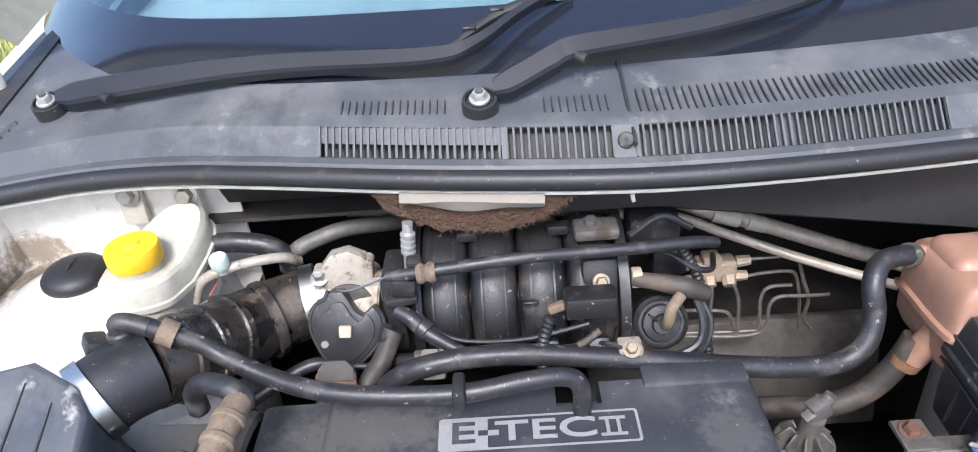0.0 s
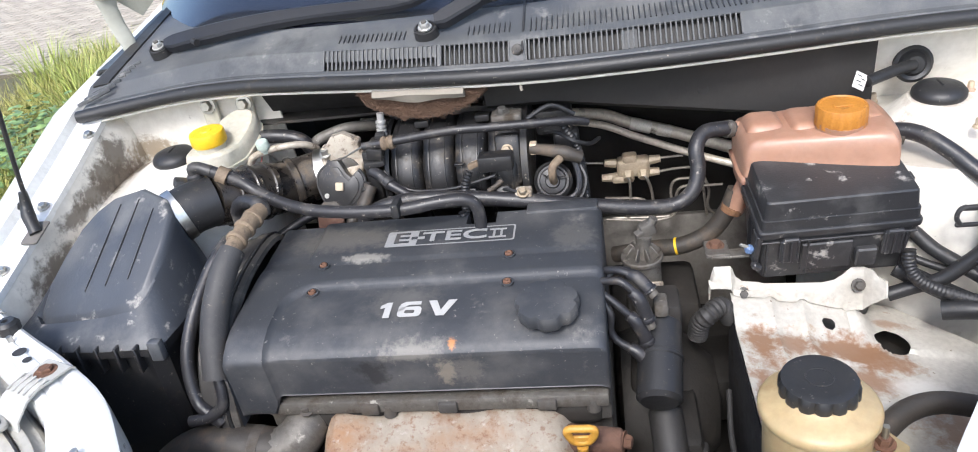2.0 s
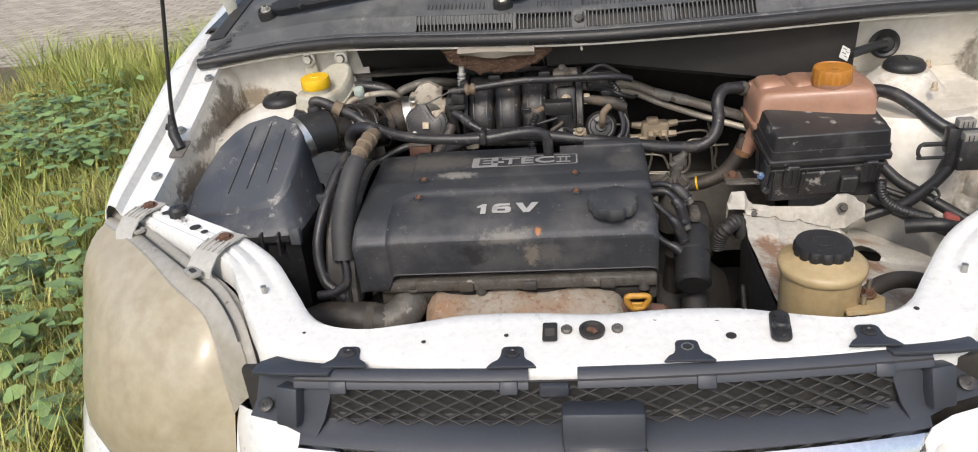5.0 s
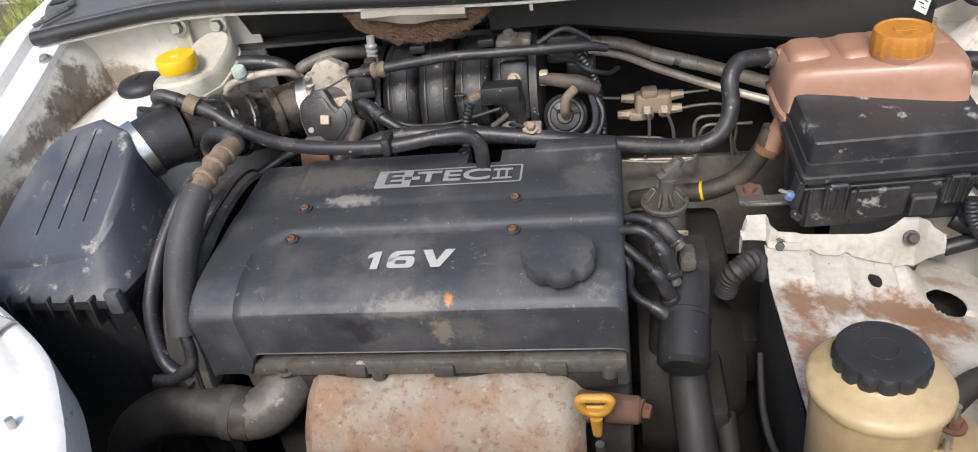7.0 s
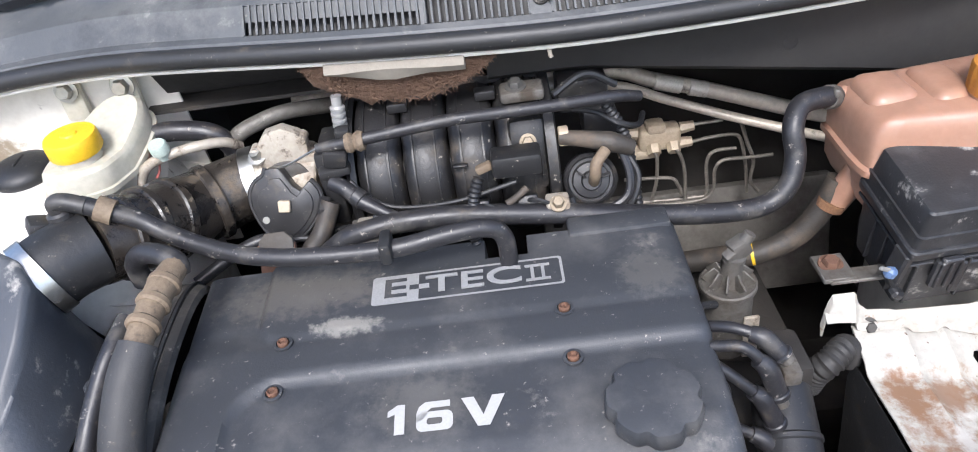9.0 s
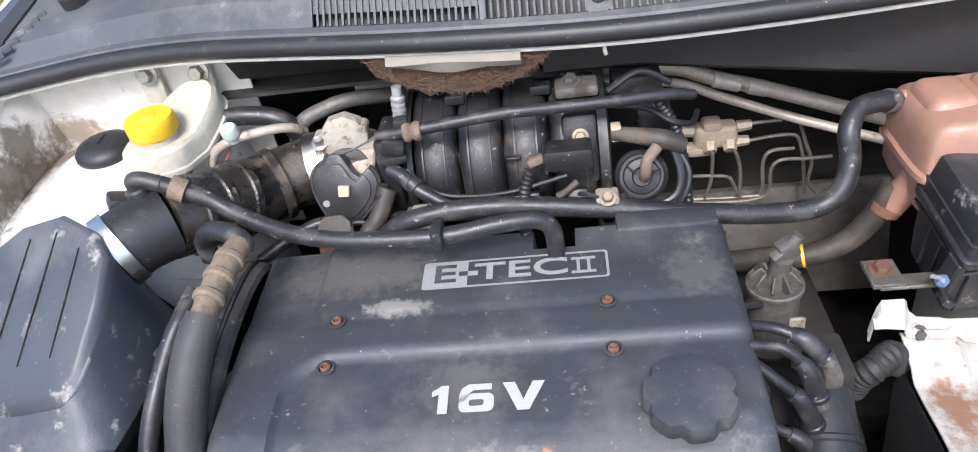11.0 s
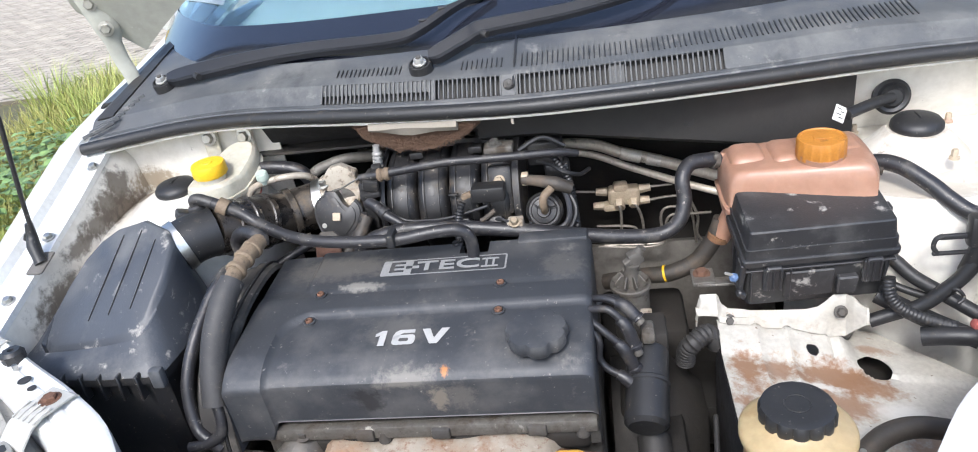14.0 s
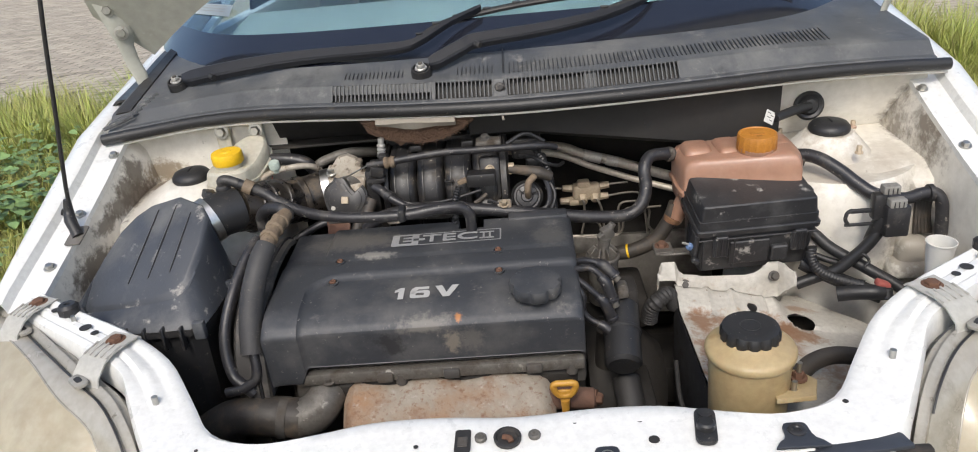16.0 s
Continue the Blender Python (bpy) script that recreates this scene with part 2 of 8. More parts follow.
    "grime": surf("greasy_shaded_underbody", (0.015, 0.014, 0.013), 0.7, col2=(0.027, 0.023, 0.019), scale=10, bump=0.5, bump_scale=70, spots=[((0.065, 0.052, 0.040), 16, 0.55, 0.8, 0.95)]),
    "nest": surf("brown_fibre", (0.17, 0.105, 0.068), 0.95, col2=(0.10, 0.058, 0.038), scale=60, bump=0.8, bump_scale=300),
    "foam": surf("pale_foam", (0.235, 0.21, 0.175), 0.9, col2=(0.29, 0.26, 0.215), scale=30, bump=0.4, bump_scale=200),
    "chrome": surf("chrome", (0.75, 0.75, 0.74), 0.08, 1.0, col2=(0.7, 0.7, 0.7), bump=0.0),
    "band": surf("bright_steel_band", (0.66, 0.66, 0.64), 0.32, 1.0, col2=(0.52, 0.51, 0.49), bump=0.05, spots=[((0.2, 0.15, 0.1), 60, 0.64, 0.78, 0.9)]),
    "grille": surf("blue_black_plastic", (0.030, 0.034, 0.045), 0.48, col2=(0.042, 0.047, 0.058), bump=0.1, bump_scale=300, spots=[((0.2, 0.19, 0.18), 30, 0.68, 0.82, 0.85)]),
    "wire_white": surf("white_tag", (0.7, 0.69, 0.64), 0.6, scale=80, bump=0.0),
    "red": surf("red_plastic", (0.42, 0.12, 0.10), 0.45, scale=60, bump=0.05),
    "blue": surf("blue_plastic", (0.12, 0.19, 0.34), 0.45, scale=60, bump=0.05),
    "mint": surf("pale_green_cap", (0.50, 0.58, 0.51), 0.45, scale=60, bump=0.03),
    "cup": surf("white_paper_cup", (0.72, 0.71, 0.67), 0.5, col2=(0.68, 0.67, 0.63), scale=4, bump=0.02),
    "frit": surf("black_glass_band", (0.012, 0.013, 0.02), 0.08, col2=(0.016, 0.018, 0.026), bump=0.0, coat=0.5),
}


def add_stain(m, centre, radius, colour, amount=1.0, scale=70.0):
    """An irregular stain of its own shape at one place on a material."""
    n, l = m.node_tree.nodes, m.node_tree.links
    b = n["Principled BSDF"]
    src = b.inputs["Base Color"].links[0].from_socket
    tc = n.new("ShaderNodeTexCoord").outputs["Object"]
    d = n.new("ShaderNodeVectorMath")
    d.operation = "SUBTRACT"
    d.inputs[1].default_value = centre
    l.new(tc, d.inputs[0])
    sc = n.new("ShaderNodeVectorMath")
    sc.operation = "DIVIDE"
    sc.inputs[1].default_value = radius
    l.new(d.outputs[0], sc.inputs[0])
    ln = n.new("ShaderNodeVectorMath")
    ln.operation = "LENGTH"
    l.new(sc.outputs[0], ln.inputs[0])
    nz = n.new("ShaderNodeTexNoise")
    nz.inputs["Scale"].default_value, nz.inputs["Detail"].default_value, nz.inputs["Roughness"].default_value = scale, 8, 0.7
    l.new(tc, nz.inputs["Vector"])
    ad = n.new("ShaderNodeMath")
    ad.operation = "MULTIPLY_ADD"
    ad.inputs[1].default_value = -2.4
    l.new(nz.outputs["Fac"], ad.inputs[0]), l.new(ln.outputs["Value"], ad.inputs[2])
    mr = n.new("ShaderNodeMapRange")
    mr.inputs["From Min"].default_value, mr.inputs["From Max"].default_value = -0.15, -0.65
    mr.inputs["To Max"].default_value = amount
    l.new(ad.outputs[0], mr.inputs["Value"])
    x = n.new("ShaderNodeMix")
    x.data_type = "RGBA"
    l.new(mr.outputs["Result"], x.inputs["Factor"]), l.new(src, x.inputs["A"])
    x.inputs["B"].default_value = (*colour, 1)
    l.new(x.outputs["Result"], b.inputs["Base Color"])


add_stain(M["cover"], (-0.084, 0.312, 0.738), (0.011, 0.05, 0.022), (0.24, 0.205, 0.16), 0.6, 130)
add_stain(M["cover"], (-0.115, 0.320, 0.764), (0.045, 0.03, 0.012), (0.24, 0.22, 0.19), 0.5, 70)
add_stain(M["cover"], (-0.060, 0.310, 0.740), (0.020, 0.03, 0.022), (0.17, 0.155, 0.135), 0.4, 160)
add_stain(M["cover"], (-0.073, 0.316, 0.770), (0.005, 0.008, 0.007), (0.42, 0.17, 0.05), 0.85, 160)
add_stain(M["cover"], (-0.165, 0.310, 0.738), (0.020, 0.03, 0.018), (0.012, 0.012, 0.014), 0.8, 60)
add_stain(M["cover"], (-0.135, 0.375, 0.79), (0.05, 0.03, 0.03), (0.14, 0.13, 0.115), 0.35, 90)
add_stain(M["cover"], (0.055, 0.475, 0.80), (0.03, 0.03, 0.03), (0.20, 0.185, 0.16), 0.22, 120)
DIRT = (0.105, 0.075, 0.05)
# two beige patches darken the right shelf for its shade as well as dirt
add_stain(M["paint_dirty"], (0.50, 0.58, 0.82), (0.12, 0.06, 0.06), (0.40, 0.35, 0.28), 0.6, 30)
add_stain(M["paint_dirty"], (0.60, 0.62, 0.845), (0.05, 0.06, 0.04), (0.36, 0.31, 0.24), 0.4, 45)
add_stain(M["paint_dirty"], (0.650, 0.60, 0.86), (0.022, 0.08, 0.05), DIRT, 0.8, 40)
add_stain(M["paint_dirty"], (0.645, 0.70, 0.87), (0.025, 0.05, 0.05), DIRT, 0.7, 50)
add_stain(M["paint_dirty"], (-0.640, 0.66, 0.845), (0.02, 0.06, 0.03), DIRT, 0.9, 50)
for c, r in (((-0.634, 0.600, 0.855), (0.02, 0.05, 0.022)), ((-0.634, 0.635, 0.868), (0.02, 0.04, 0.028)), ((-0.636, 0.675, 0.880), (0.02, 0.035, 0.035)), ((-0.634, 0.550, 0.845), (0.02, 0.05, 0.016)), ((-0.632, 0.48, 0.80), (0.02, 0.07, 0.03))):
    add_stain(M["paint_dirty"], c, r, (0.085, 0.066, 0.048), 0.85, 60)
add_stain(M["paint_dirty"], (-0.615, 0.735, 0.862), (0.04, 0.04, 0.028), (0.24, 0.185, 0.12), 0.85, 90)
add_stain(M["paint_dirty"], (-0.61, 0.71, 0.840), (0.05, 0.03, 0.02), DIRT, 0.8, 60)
add_stain(M["paint_dirty"], (0.60, 0.52, 0.72), (0.05, 0.06, 0.10), (0.20, 0.17, 0.13), 0.7, 45)
add_stain(M["paint_dirty"], (0.514, 0.655, 0.868), (0.05, 0.05, 0.03), (0.36, 0.28, 0.2), 0.5, 60)
add_stain(M["cover"], (-0.20, 0.455, 0.80), (0.034, 0.010, 0.05), (0.34, 0.32, 0.28), 0.5, 110)
add_stain(M["cover"], (-0.24, 0.50, 0.80), (0.09, 0.03, 0.05), (0.15, 0.135, 0.115), 0.4, 90)


def simple(name, col, rough=0.5, **kw):
    m = bpy.data.materials.new(name)
    m.use_nodes = True
    b = m.node_tree.nodes["Principled BSDF"]
    b.inputs["Base Color"].default_value = (*col, 1)
    b.inputs["Roughness"].default_value = rough
    for k, v in kw.items():
        b.inputs[k.replace("_", " ")].default_value = v
    return m


M["glass"] = simple("windshield_glass", (0.60, 0.78, 0.80), 0.02, Transmission_Weight=1.0, IOR=1.5)
M["mesh_grey"] = surf("grey_black_mesh", (0.048, 0.048, 0.05), 0.5, col2=(0.065, 0.064, 0.063), scale=20, bump=0.1, spots=[((0.16, 0.145, 0.125), 30, 0.58, 0.8, 0.9)])
M["sticker"] = surf("faded_sticker_paper", (0.50, 0.55, 0.54), 0.5, col2=(0.42, 0.47, 0.47), scale=30, bump=0.02)
# white bonnet paint greyed: the shade under the bonnet is in this colour
M["underside"] = surf("shaded_white_paint", (0.40, 0.40, 0.345), 0.55, col2=(0.33, 0.33, 0.285), scale=6, bump=0.06, spots=[((0.22, 0.20, 0.16), 9, 0.58, 0.85, 0.8), ((0.55, 0.54, 0.49), 40, 0.66, 0.76, 0.8)])
M["rim_grey"] = surf("faded_grey_rim", (0.34, 0.33, 0.30), 0.6, col2=(0.27, 0.255, 0.22), scale=12, bump=0.15, spots=[((0.16, 0.135, 0.10), 20, 0.56, 0.78, 0.9), ((0.09, 0.075, 0.06), 70, 0.62, 0.72, 0.9)])
M["wrap"] = surf("clear_lens_edge", (0.40, 0.38, 0.33), 0.18, col2=(0.30, 0.275, 0.225), scale=7, coat=0.6, bump=0.02, spots=[((0.16, 0.13, 0.09), 14, 0.56, 0.8, 0.5)])
M["clip_rust"] = surf("corroded_orange_clip", (0.26, 0.13, 0.06), 0.85, col2=(0.13, 0.07, 0.04), scale=60, bump=0.8, bump_scale=200)
M["bolt_tan"] = surf("dusty_plated_bolt", (0.33, 0.27, 0.19), 0.55, 0.3, col2=(0.22, 0.175, 0.12), scale=80, bump=0.3, bump_scale=300)
M["bare"] = surf("bare_pipe_metal", (0.80, 0.76, 0.68), 0.4, 0.15, col2=(0.62, 0.57, 0.49), scale=50, bump=0.1, spots=[((0.30, 0.24, 0.17), 60, 0.60, 0.72, 0.9)])
M["bright"] = simple("bright_plated_steel", (0.55, 0.54, 0.52), 0.3, Metallic=0.6)
M["manifold"] = surf("matte_black_nylon", (0.012, 0.012, 0.013), 0.42, col2=(0.020, 0.019, 0.019), scale=20, bump=0.2, bump_scale=300, spots=[((0.10, 0.080, 0.058), 30, 0.55, 0.78, 0.9), ((0.36, 0.32, 0.26), 190, 0.63, 0.69, 0.9)])
M["wiper"] = surf("faded_black_steel", (0.012, 0.013, 0.018), 0.46, col2=(0.018, 0.020, 0.026), scale=9, bump=0.08, spots=[((0.07, 0.068, 0.066), 14, 0.66, 0.88, 0.8)])
M["alu_dirty"] = surf("oily_cast_metal", (0.19, 0.18, 0.16), 0.55, 0.4, col2=(0.11, 0.10, 0.088), bump=0.4, bump_scale=160, spots=[((0.055, 0.042, 0.03), 26, 0.48, 0.66, 0.9), ((0.34, 0.32, 0.28), 60, 0.62, 0.70, 0.8)])
RUST = (0.245, 0.135, 0.075)
for c, rad, k in (((0.264, 0.425, 0.67), (0.020, 0.034, 0.04), 0.95), ((0.300, 0.425, 0.66), (0.030, 0.024, 0.04), 0.85), ((0.270, 0.33, 0.67), (0.040, 0.075, 0.05), 0.9), ((0.365, 0.424, 0.655), (0.062, 0.030, 0.04), 0.95), ((0.345, 0.375, 0.655), (0.07, 0.035, 0.04), 0.85), ((0.398, 0.415, 0.65), (0.045, 0.028, 0.04), 0.85), ((0.47, 0.31, 0.64), (0.08, 0.06, 0.04), 0.75), ((0.421, 0.486, 0.635), (0.032, 0.010, 0.03), 0.7), ((0.352, 0.488, 0.665), (0.012, 0.010, 0.02), 0.7)):
    add_stain(M["paint_rust"], c, rad, RUST, k, 60)
add_stain(M["paint_rust"], (0.335, 0.402, 0.66), (0.040, 0.007, 0.03), (0.56, 0.545, 0.50), 0.9, 70)
add_stain(M["paint_rust"], (0.290, 0.37, 0.66), (0.010, 0.03, 0.03), (0.56, 0.545, 0.50), 0.8, 70)
add_stain(M["paint_rust"], (0.43, 0.37, 0.64), (0.04, 0.02, 0.03), (0.55, 0.53, 0.49), 0.8, 60)
M["interior"] = surf("pale_interior_trim", (0.40, 0.44, 0.46), 0.7, bump=0.1)


# ---- mesh helpers ----
def link(name, bm, mat, smooth=38.0):
    me = bpy.data.meshes.new(name)
    bmesh.ops.recalc_face_normals(bm, faces=bm.faces)
    bm.to_mesh(me)
    bm.free()
    me.materials.append(M[mat] if isinstance(mat, str) else mat)
    if smooth:
        me.polygons.foreach_set("use_smooth", [True] * len(me.polygons))
        me.set_sharp_from_angle(angle=radians(smooth))
    return new(name, me)


def part(name, bm, mat, parent, label="", smooth=38.0):
    ob = link(name, bm, mat, smooth)
    under(ob, parent)
    if label:
        ob["label"] = label
    return ob


def under(ob, parent):
    m = Matrix.Identity(4)
    p = parent
    while p is not None:
        m = p.matrix_basis if p.parent is None else m
        p = p.parent
    ob.parent = parent
    if parent.parent is None:
        ob.matrix_parent_inverse = parent.matrix_basis.inverted()
    else:
        ob.matrix_parent_inverse = Matrix.Identity(4)


def thing(name, base, label, category, group="", kind=""):
    e = new(name)
    e.empty_display_size = 0.02
    e.matrix_basis = Matrix.Translation(base)
    return tagged(e, label, category, group, kind)


def box(c, s, bev=0.0, seg=2, rot=None, bm=None):
    bm2 = bmesh.new()
    bmesh.ops.create_cube(bm2, size=1)
    bmesh.ops.scale(bm2, vec=s, verts=bm2.verts)
    if bev:
        bmesh.ops.bevel(bm2, geom=bm2.edges, offset=bev, segments=seg, profile=0.5, affect="EDGES")
    if rot is not None:
        bmesh.ops.transform(bm2, matrix=rot.to_4x4() if len(rot) == 3 else rot, verts=bm2.verts)
    bmesh.ops.translate(bm2, vec=c, verts=bm2.verts)
    return merge(bm, bm2)


def merge(bm, other):
    if bm is None:
        return other
    me = bpy.data.meshes.new("tmp")
    other.to_mesh(me)
    other.free()
    bm.from_mesh(me)
    bpy.data.meshes.remove(me)
    return bm


def basis(axis):
    z = Vector(axis).normalized()
    x = z.orthogonal().normalized()
    if abs(z.z) < 0.95:
        x = z.cross(Vector((0, 0, 1))).normalized()
    return x, z.cross(x), z


def lathe(origin, axis, profile, seg=28, bm=None, scallop=None):
    """profile: (radius, height along axis). scallop: (count, depth, from index, to index)."""
    own = bm or bmesh.new()
    x, y, z = basis(axis)
    o = Vector(origin)
    rings = []
    for i, (r, h) in enumerate(profile):
        ring = []
        for k in range(seg):
            a = 2 * math.pi * k / seg
            rr = r
            if scallop and scallop[2] <= i <= scallop[3]:
                rr = r - scallop[1] * max(0.0, math.cos(a * scallop[0])) ** 2
            ring.append(own.verts.new(o + x * (rr * math.cos(a)) + y * (rr * math.sin(a)) + z * h))
        rings.append(ring)
    for a, b in zip(rings, rings[1:]):
        for k in range(seg):
            own.faces.new((a[k], a[(k + 1) % seg], b[(k + 1) % seg], b[k]))
    for ring, r in ((rings[0], profile[0][0]), (rings[-1], profile[-1][0])):
        if r > 1e-5:
            own.faces.new(ring)
    bmesh.ops.remove_doubles(own, verts=[v for rg in rings for v in rg], dist=1e-6)
    return own


def cyl(p0, p1, r0, r1=None, seg=16, bev=0.0, bm=None):
    p0, p1 = Vector(p0), Vector(p1)
    h = (p1 - p0).length
    r1 = r0 if r1 is None else r1
    prof = [(r0, 0), (r1, h)] if not bev else [(r0 - bev, 0), (r0, bev), (r1, h - bev), (r1 - bev, h)]
    return lathe(p0, p1 - p0, prof, seg, bm)


def hexbolt(p, axis, r=0.007, h=0.006, bm=None, washer=1.45):
    bm = lathe(p, axis, [(r * washer, 0), (r * washer, h * 0.3), (r * 1.0, h * 0.35)], 16, bm)
    o = Vector(p) + Vector(axis).normalized() * h * 0.3
    bm = lathe(o, axis, [(r, 0), (r, h * 0.7), (r * 0.82, h)], 6, bm)
    return bm


def curve_pts(pts, res=8):
    P = [Vector(p) for p in pts]
    P = [P[0] * 2 - P[1]] + P + [P[-1] * 2 - P[-2]]
    outp = []
    for i in range(1, len(P) - 2):
        a, b, c, d = P[i - 1:i + 3]
        for k in range(res):
            t = k / res
            outp.append(0.5 * (2 * b + (c - a) * t + (2 * a - 5 * b + 4 * c - d) * t * t + (3 * b - a - 3 * c + d) * t ** 3))
    outp.append(P[-2])
    return outp


def tube(pts, r, seg=12, res=8, bm=None, corr=None, flat=1.0):
    """A hose along pts; r: one radius or one for each point; corr: (pitch, depth) of corrugation."""
    own = bm or bmesh.new()
    C = curve_pts(pts, res)
    if isinstance(r, (list, tuple)):
        R = [r[min(i // res, len(r) - 1)] + (r[min(i // res + 1, len(r) - 1)] - r[min(i // res, len(r) - 1)]) * ((i % res) / res) for i in range(len(C))]
    else:
        R = [r] * len(C)
    if corr:
        L, acc = [0.0], 0.0
        for a, b in zip(C, C[1:]):
            acc += (b - a).length
            L.append(acc)
        n = max(8, int(acc / corr[0] * 4))
        C2, R2 = [], []
        j = 0
        for i in range(n + 1):
            s = acc * i / n
            while j < len(L) - 2 and L[j + 1] < s:
                j += 1
            t = (s - L[j]) / max(L[j + 1] - L[j], 1e-9)
            C2.append(C[j].lerp(C[j + 1], t))
            R2.append((R[j] + (R[j + 1] - R[j]) * t) - corr[1] * (0.5 - 0.5 * math.cos(2 * math.pi * s / corr[0])))
        C, R = C2, R2
    rings = []
    t0 = (C[1] - C[0]).normalized()
    x = t0.orthogonal().normalized()
    for i, c in enumerate(C):
        t1 = (C[min(i + 1, len(C) - 1)] - C[max(i - 1, 0)]).normalized()
        x = (x - t1 * x.dot(t1)).normalized()
        y = t1.cross(x)
        rings.append([own.verts.new(c + (x * math.cos(a) + y * math.sin(a) * flat) * R[i]) for a in (2 * math.pi * k / seg for k in range(seg))])
    for a, b in zip(rings, rings[1:]):
        for k in range(seg):
            own.faces.new((a[k], a[(k + 1) % seg], b[(k + 1) % seg], b[k]))
    own.faces.new(rings[0]), own.faces.new(rings[-1])
    return own


def loft(rows, close=False, thick=0.0, bm=None):
    """A sheet over rows of points, given thickness downwards its normals."""
    own = bmesh.new()
    V = [[own.verts.new(p) for p in row] for row in rows]
    for a, b in zip(V, V[1:]):
        rng = range(len(a)) if close else range(len(a) - 1)
        for k in rng:
            own.faces.new((a[k], a[(k + 1) % len(a)], b[(k + 1) % len(a)], b[k]))
    if thick:
        bmesh.ops.recalc_face_normals(own, faces=own.faces)
        bmesh.ops.solidify(own, geom=own.faces[:], thickness=thick)
    return merge(bm, own)


def plate(outline, z0, z1, bev=0.0, bm=None, m=None, seg=2):
    """A flat plate: outline of (x, y), between z0 and z1, moved by the matrix m."""
    own = bmesh.new()
    f = own.faces.new([own.verts.new((x, y, z0)) for x, y in outline])
    top = bmesh.ops.extrude_face_region(own, geom=[f])
    bmesh.ops.translate(own, vec=(0, 0, z1 - z0), verts=[v for v in top["geom"] if isinstance(v, bmesh.types.BMVert)])
    if bev:
        bmesh.ops.bevel(own, geom=own.edges[:], offset=bev, segments=seg, profile=0.5, affect="EDGES")
    if m is not None:
        bmesh.ops.transform(own, matrix=m, verts=own.verts)
    return merge(bm, own)


def rounded(w, h, r, n=4):
    o = []
    for cx, cy, a0 in ((w / 2 - r, h / 2 - r, 0), (-w / 2 + r, h / 2 - r, 90), (-w / 2 + r, -h / 2 + r, 180), (w / 2 - r, -h / 2 + r, 270)):
        for k in range(n + 1):
            a = radians(a0 + 90 * k / n)
            o.append((cx + r * math.cos(a), cy + r * math.sin(a)))
    return o


def lerp_table(table, x):
    """Piecewise values from rows (x, a, b, ...)."""
    if x <= table[0][0]:
        return table[0][1:]
    for p, q in zip(table, table[1:]):
        if x <= q[0]:
            t = (x - p[0]) / (q[0] - p[0])
            return tuple(a + (b - a) * t for a, b in zip(p[1:], q[1:]))
    return table[-1][1:]


def text_mesh(s, size, m, mat, name, parent, depth=0.0006, wide=1.0, label="", bold=0.012):
    cu = bpy.data.curves.new(name, "FONT")
    cu.body, cu.size, cu.extrude = s, size, depth
    cu.offset = size * bold
    cu.align_x, cu.align_y = "CENTER", "CENTER"
    tmp = bpy.data.objects.new(name, cu)
    scene.collection.objects.link(tmp)
    me = bpy.data.meshes.new_from_object(tmp.evaluated_get(bpy.context.evaluated_depsgraph_get()))
    bpy.data.objects.remove(tmp)
    bpy.data.curves.remove(cu)
    me.transform(m @ Matrix.Diagonal((wide, 1, 1, 1)))
    me.materials.clear()
    me.materials.append(M[mat])
    ob = new(name, me)
    under(ob, parent)
    if label:
        ob["label"] = label
    return ob

# ---- ground ----
gm = surf("soil_and_grass", (0.075, 0.085, 0.035), 0.95, col2=(0.14, 0.115, 0.06), scale=3, bump=0.6, bump_scale=30)
bm = bmesh.new()
bmesh.ops.create_grid(bm, x_segments=4, y_segments=4, size=400)
tagged(link("ground", bm, gm), "earth ground overgrown with grass and weeds", "ground", kind="structure")
pv = surf("paver", (0.47, 0.41, 0.32), 0.9, col2=(0.38, 0.33, 0.255), scale=6, bump=0.4, bump_scale=60, vary=0.16, spots=[((0.22, 0.19, 0.14), 5, 0.5, 0.8, 0.95)])

# ---- car body ----
car = thing("car_body", (0, 2.0, 0), "white hatchback body with the bonnet propped open, standing on grass", "car")

# radiator support: a pressed white cross member with curved arms
REAR = [(-0.665, 0.385, 0.822), (-0.617, 0.350, 0.821), (-0.537, 0.297, 0.820), (-0.468, 0.255, 0.816), (-0.408, 0.215, 0.799), (-0.363, 0.157, 0.783), (-0.323, 0.103, 0.775), (-0.27, 0.086, 0.772), (-0.21, 0.094, 0.773), (-0.15, 0.107, 0.774), (-0.08, 0.109, 0.774), (0.0, 0.104, 0.773)]
FRONT = [(-0.640, 0.315, 0.812), (-0.596, 0.282, 0.811), (-0.520, 0.228, 0.811), (-0.455, 0.180, 0.806), (-0.433, 0.145, 0.793), (-0.397, 0.086, 0.777), (-0.364, 0.046, 0.769), (-0.27, 0.030, 0.765), (-0.21, 0.022, 0.764), (-0.15, 0.016, 0.763), (-0.08, 0.012, 0.763), (0.0, 0.010, 0.763)]


def mirror(row):
    return row + [(-x, y, z) for x, y, z in reversed(row[:-1])]


rear, front = curve_pts(mirror(REAR), 4), curve_pts(mirror(FRONT), 4)
rows = []
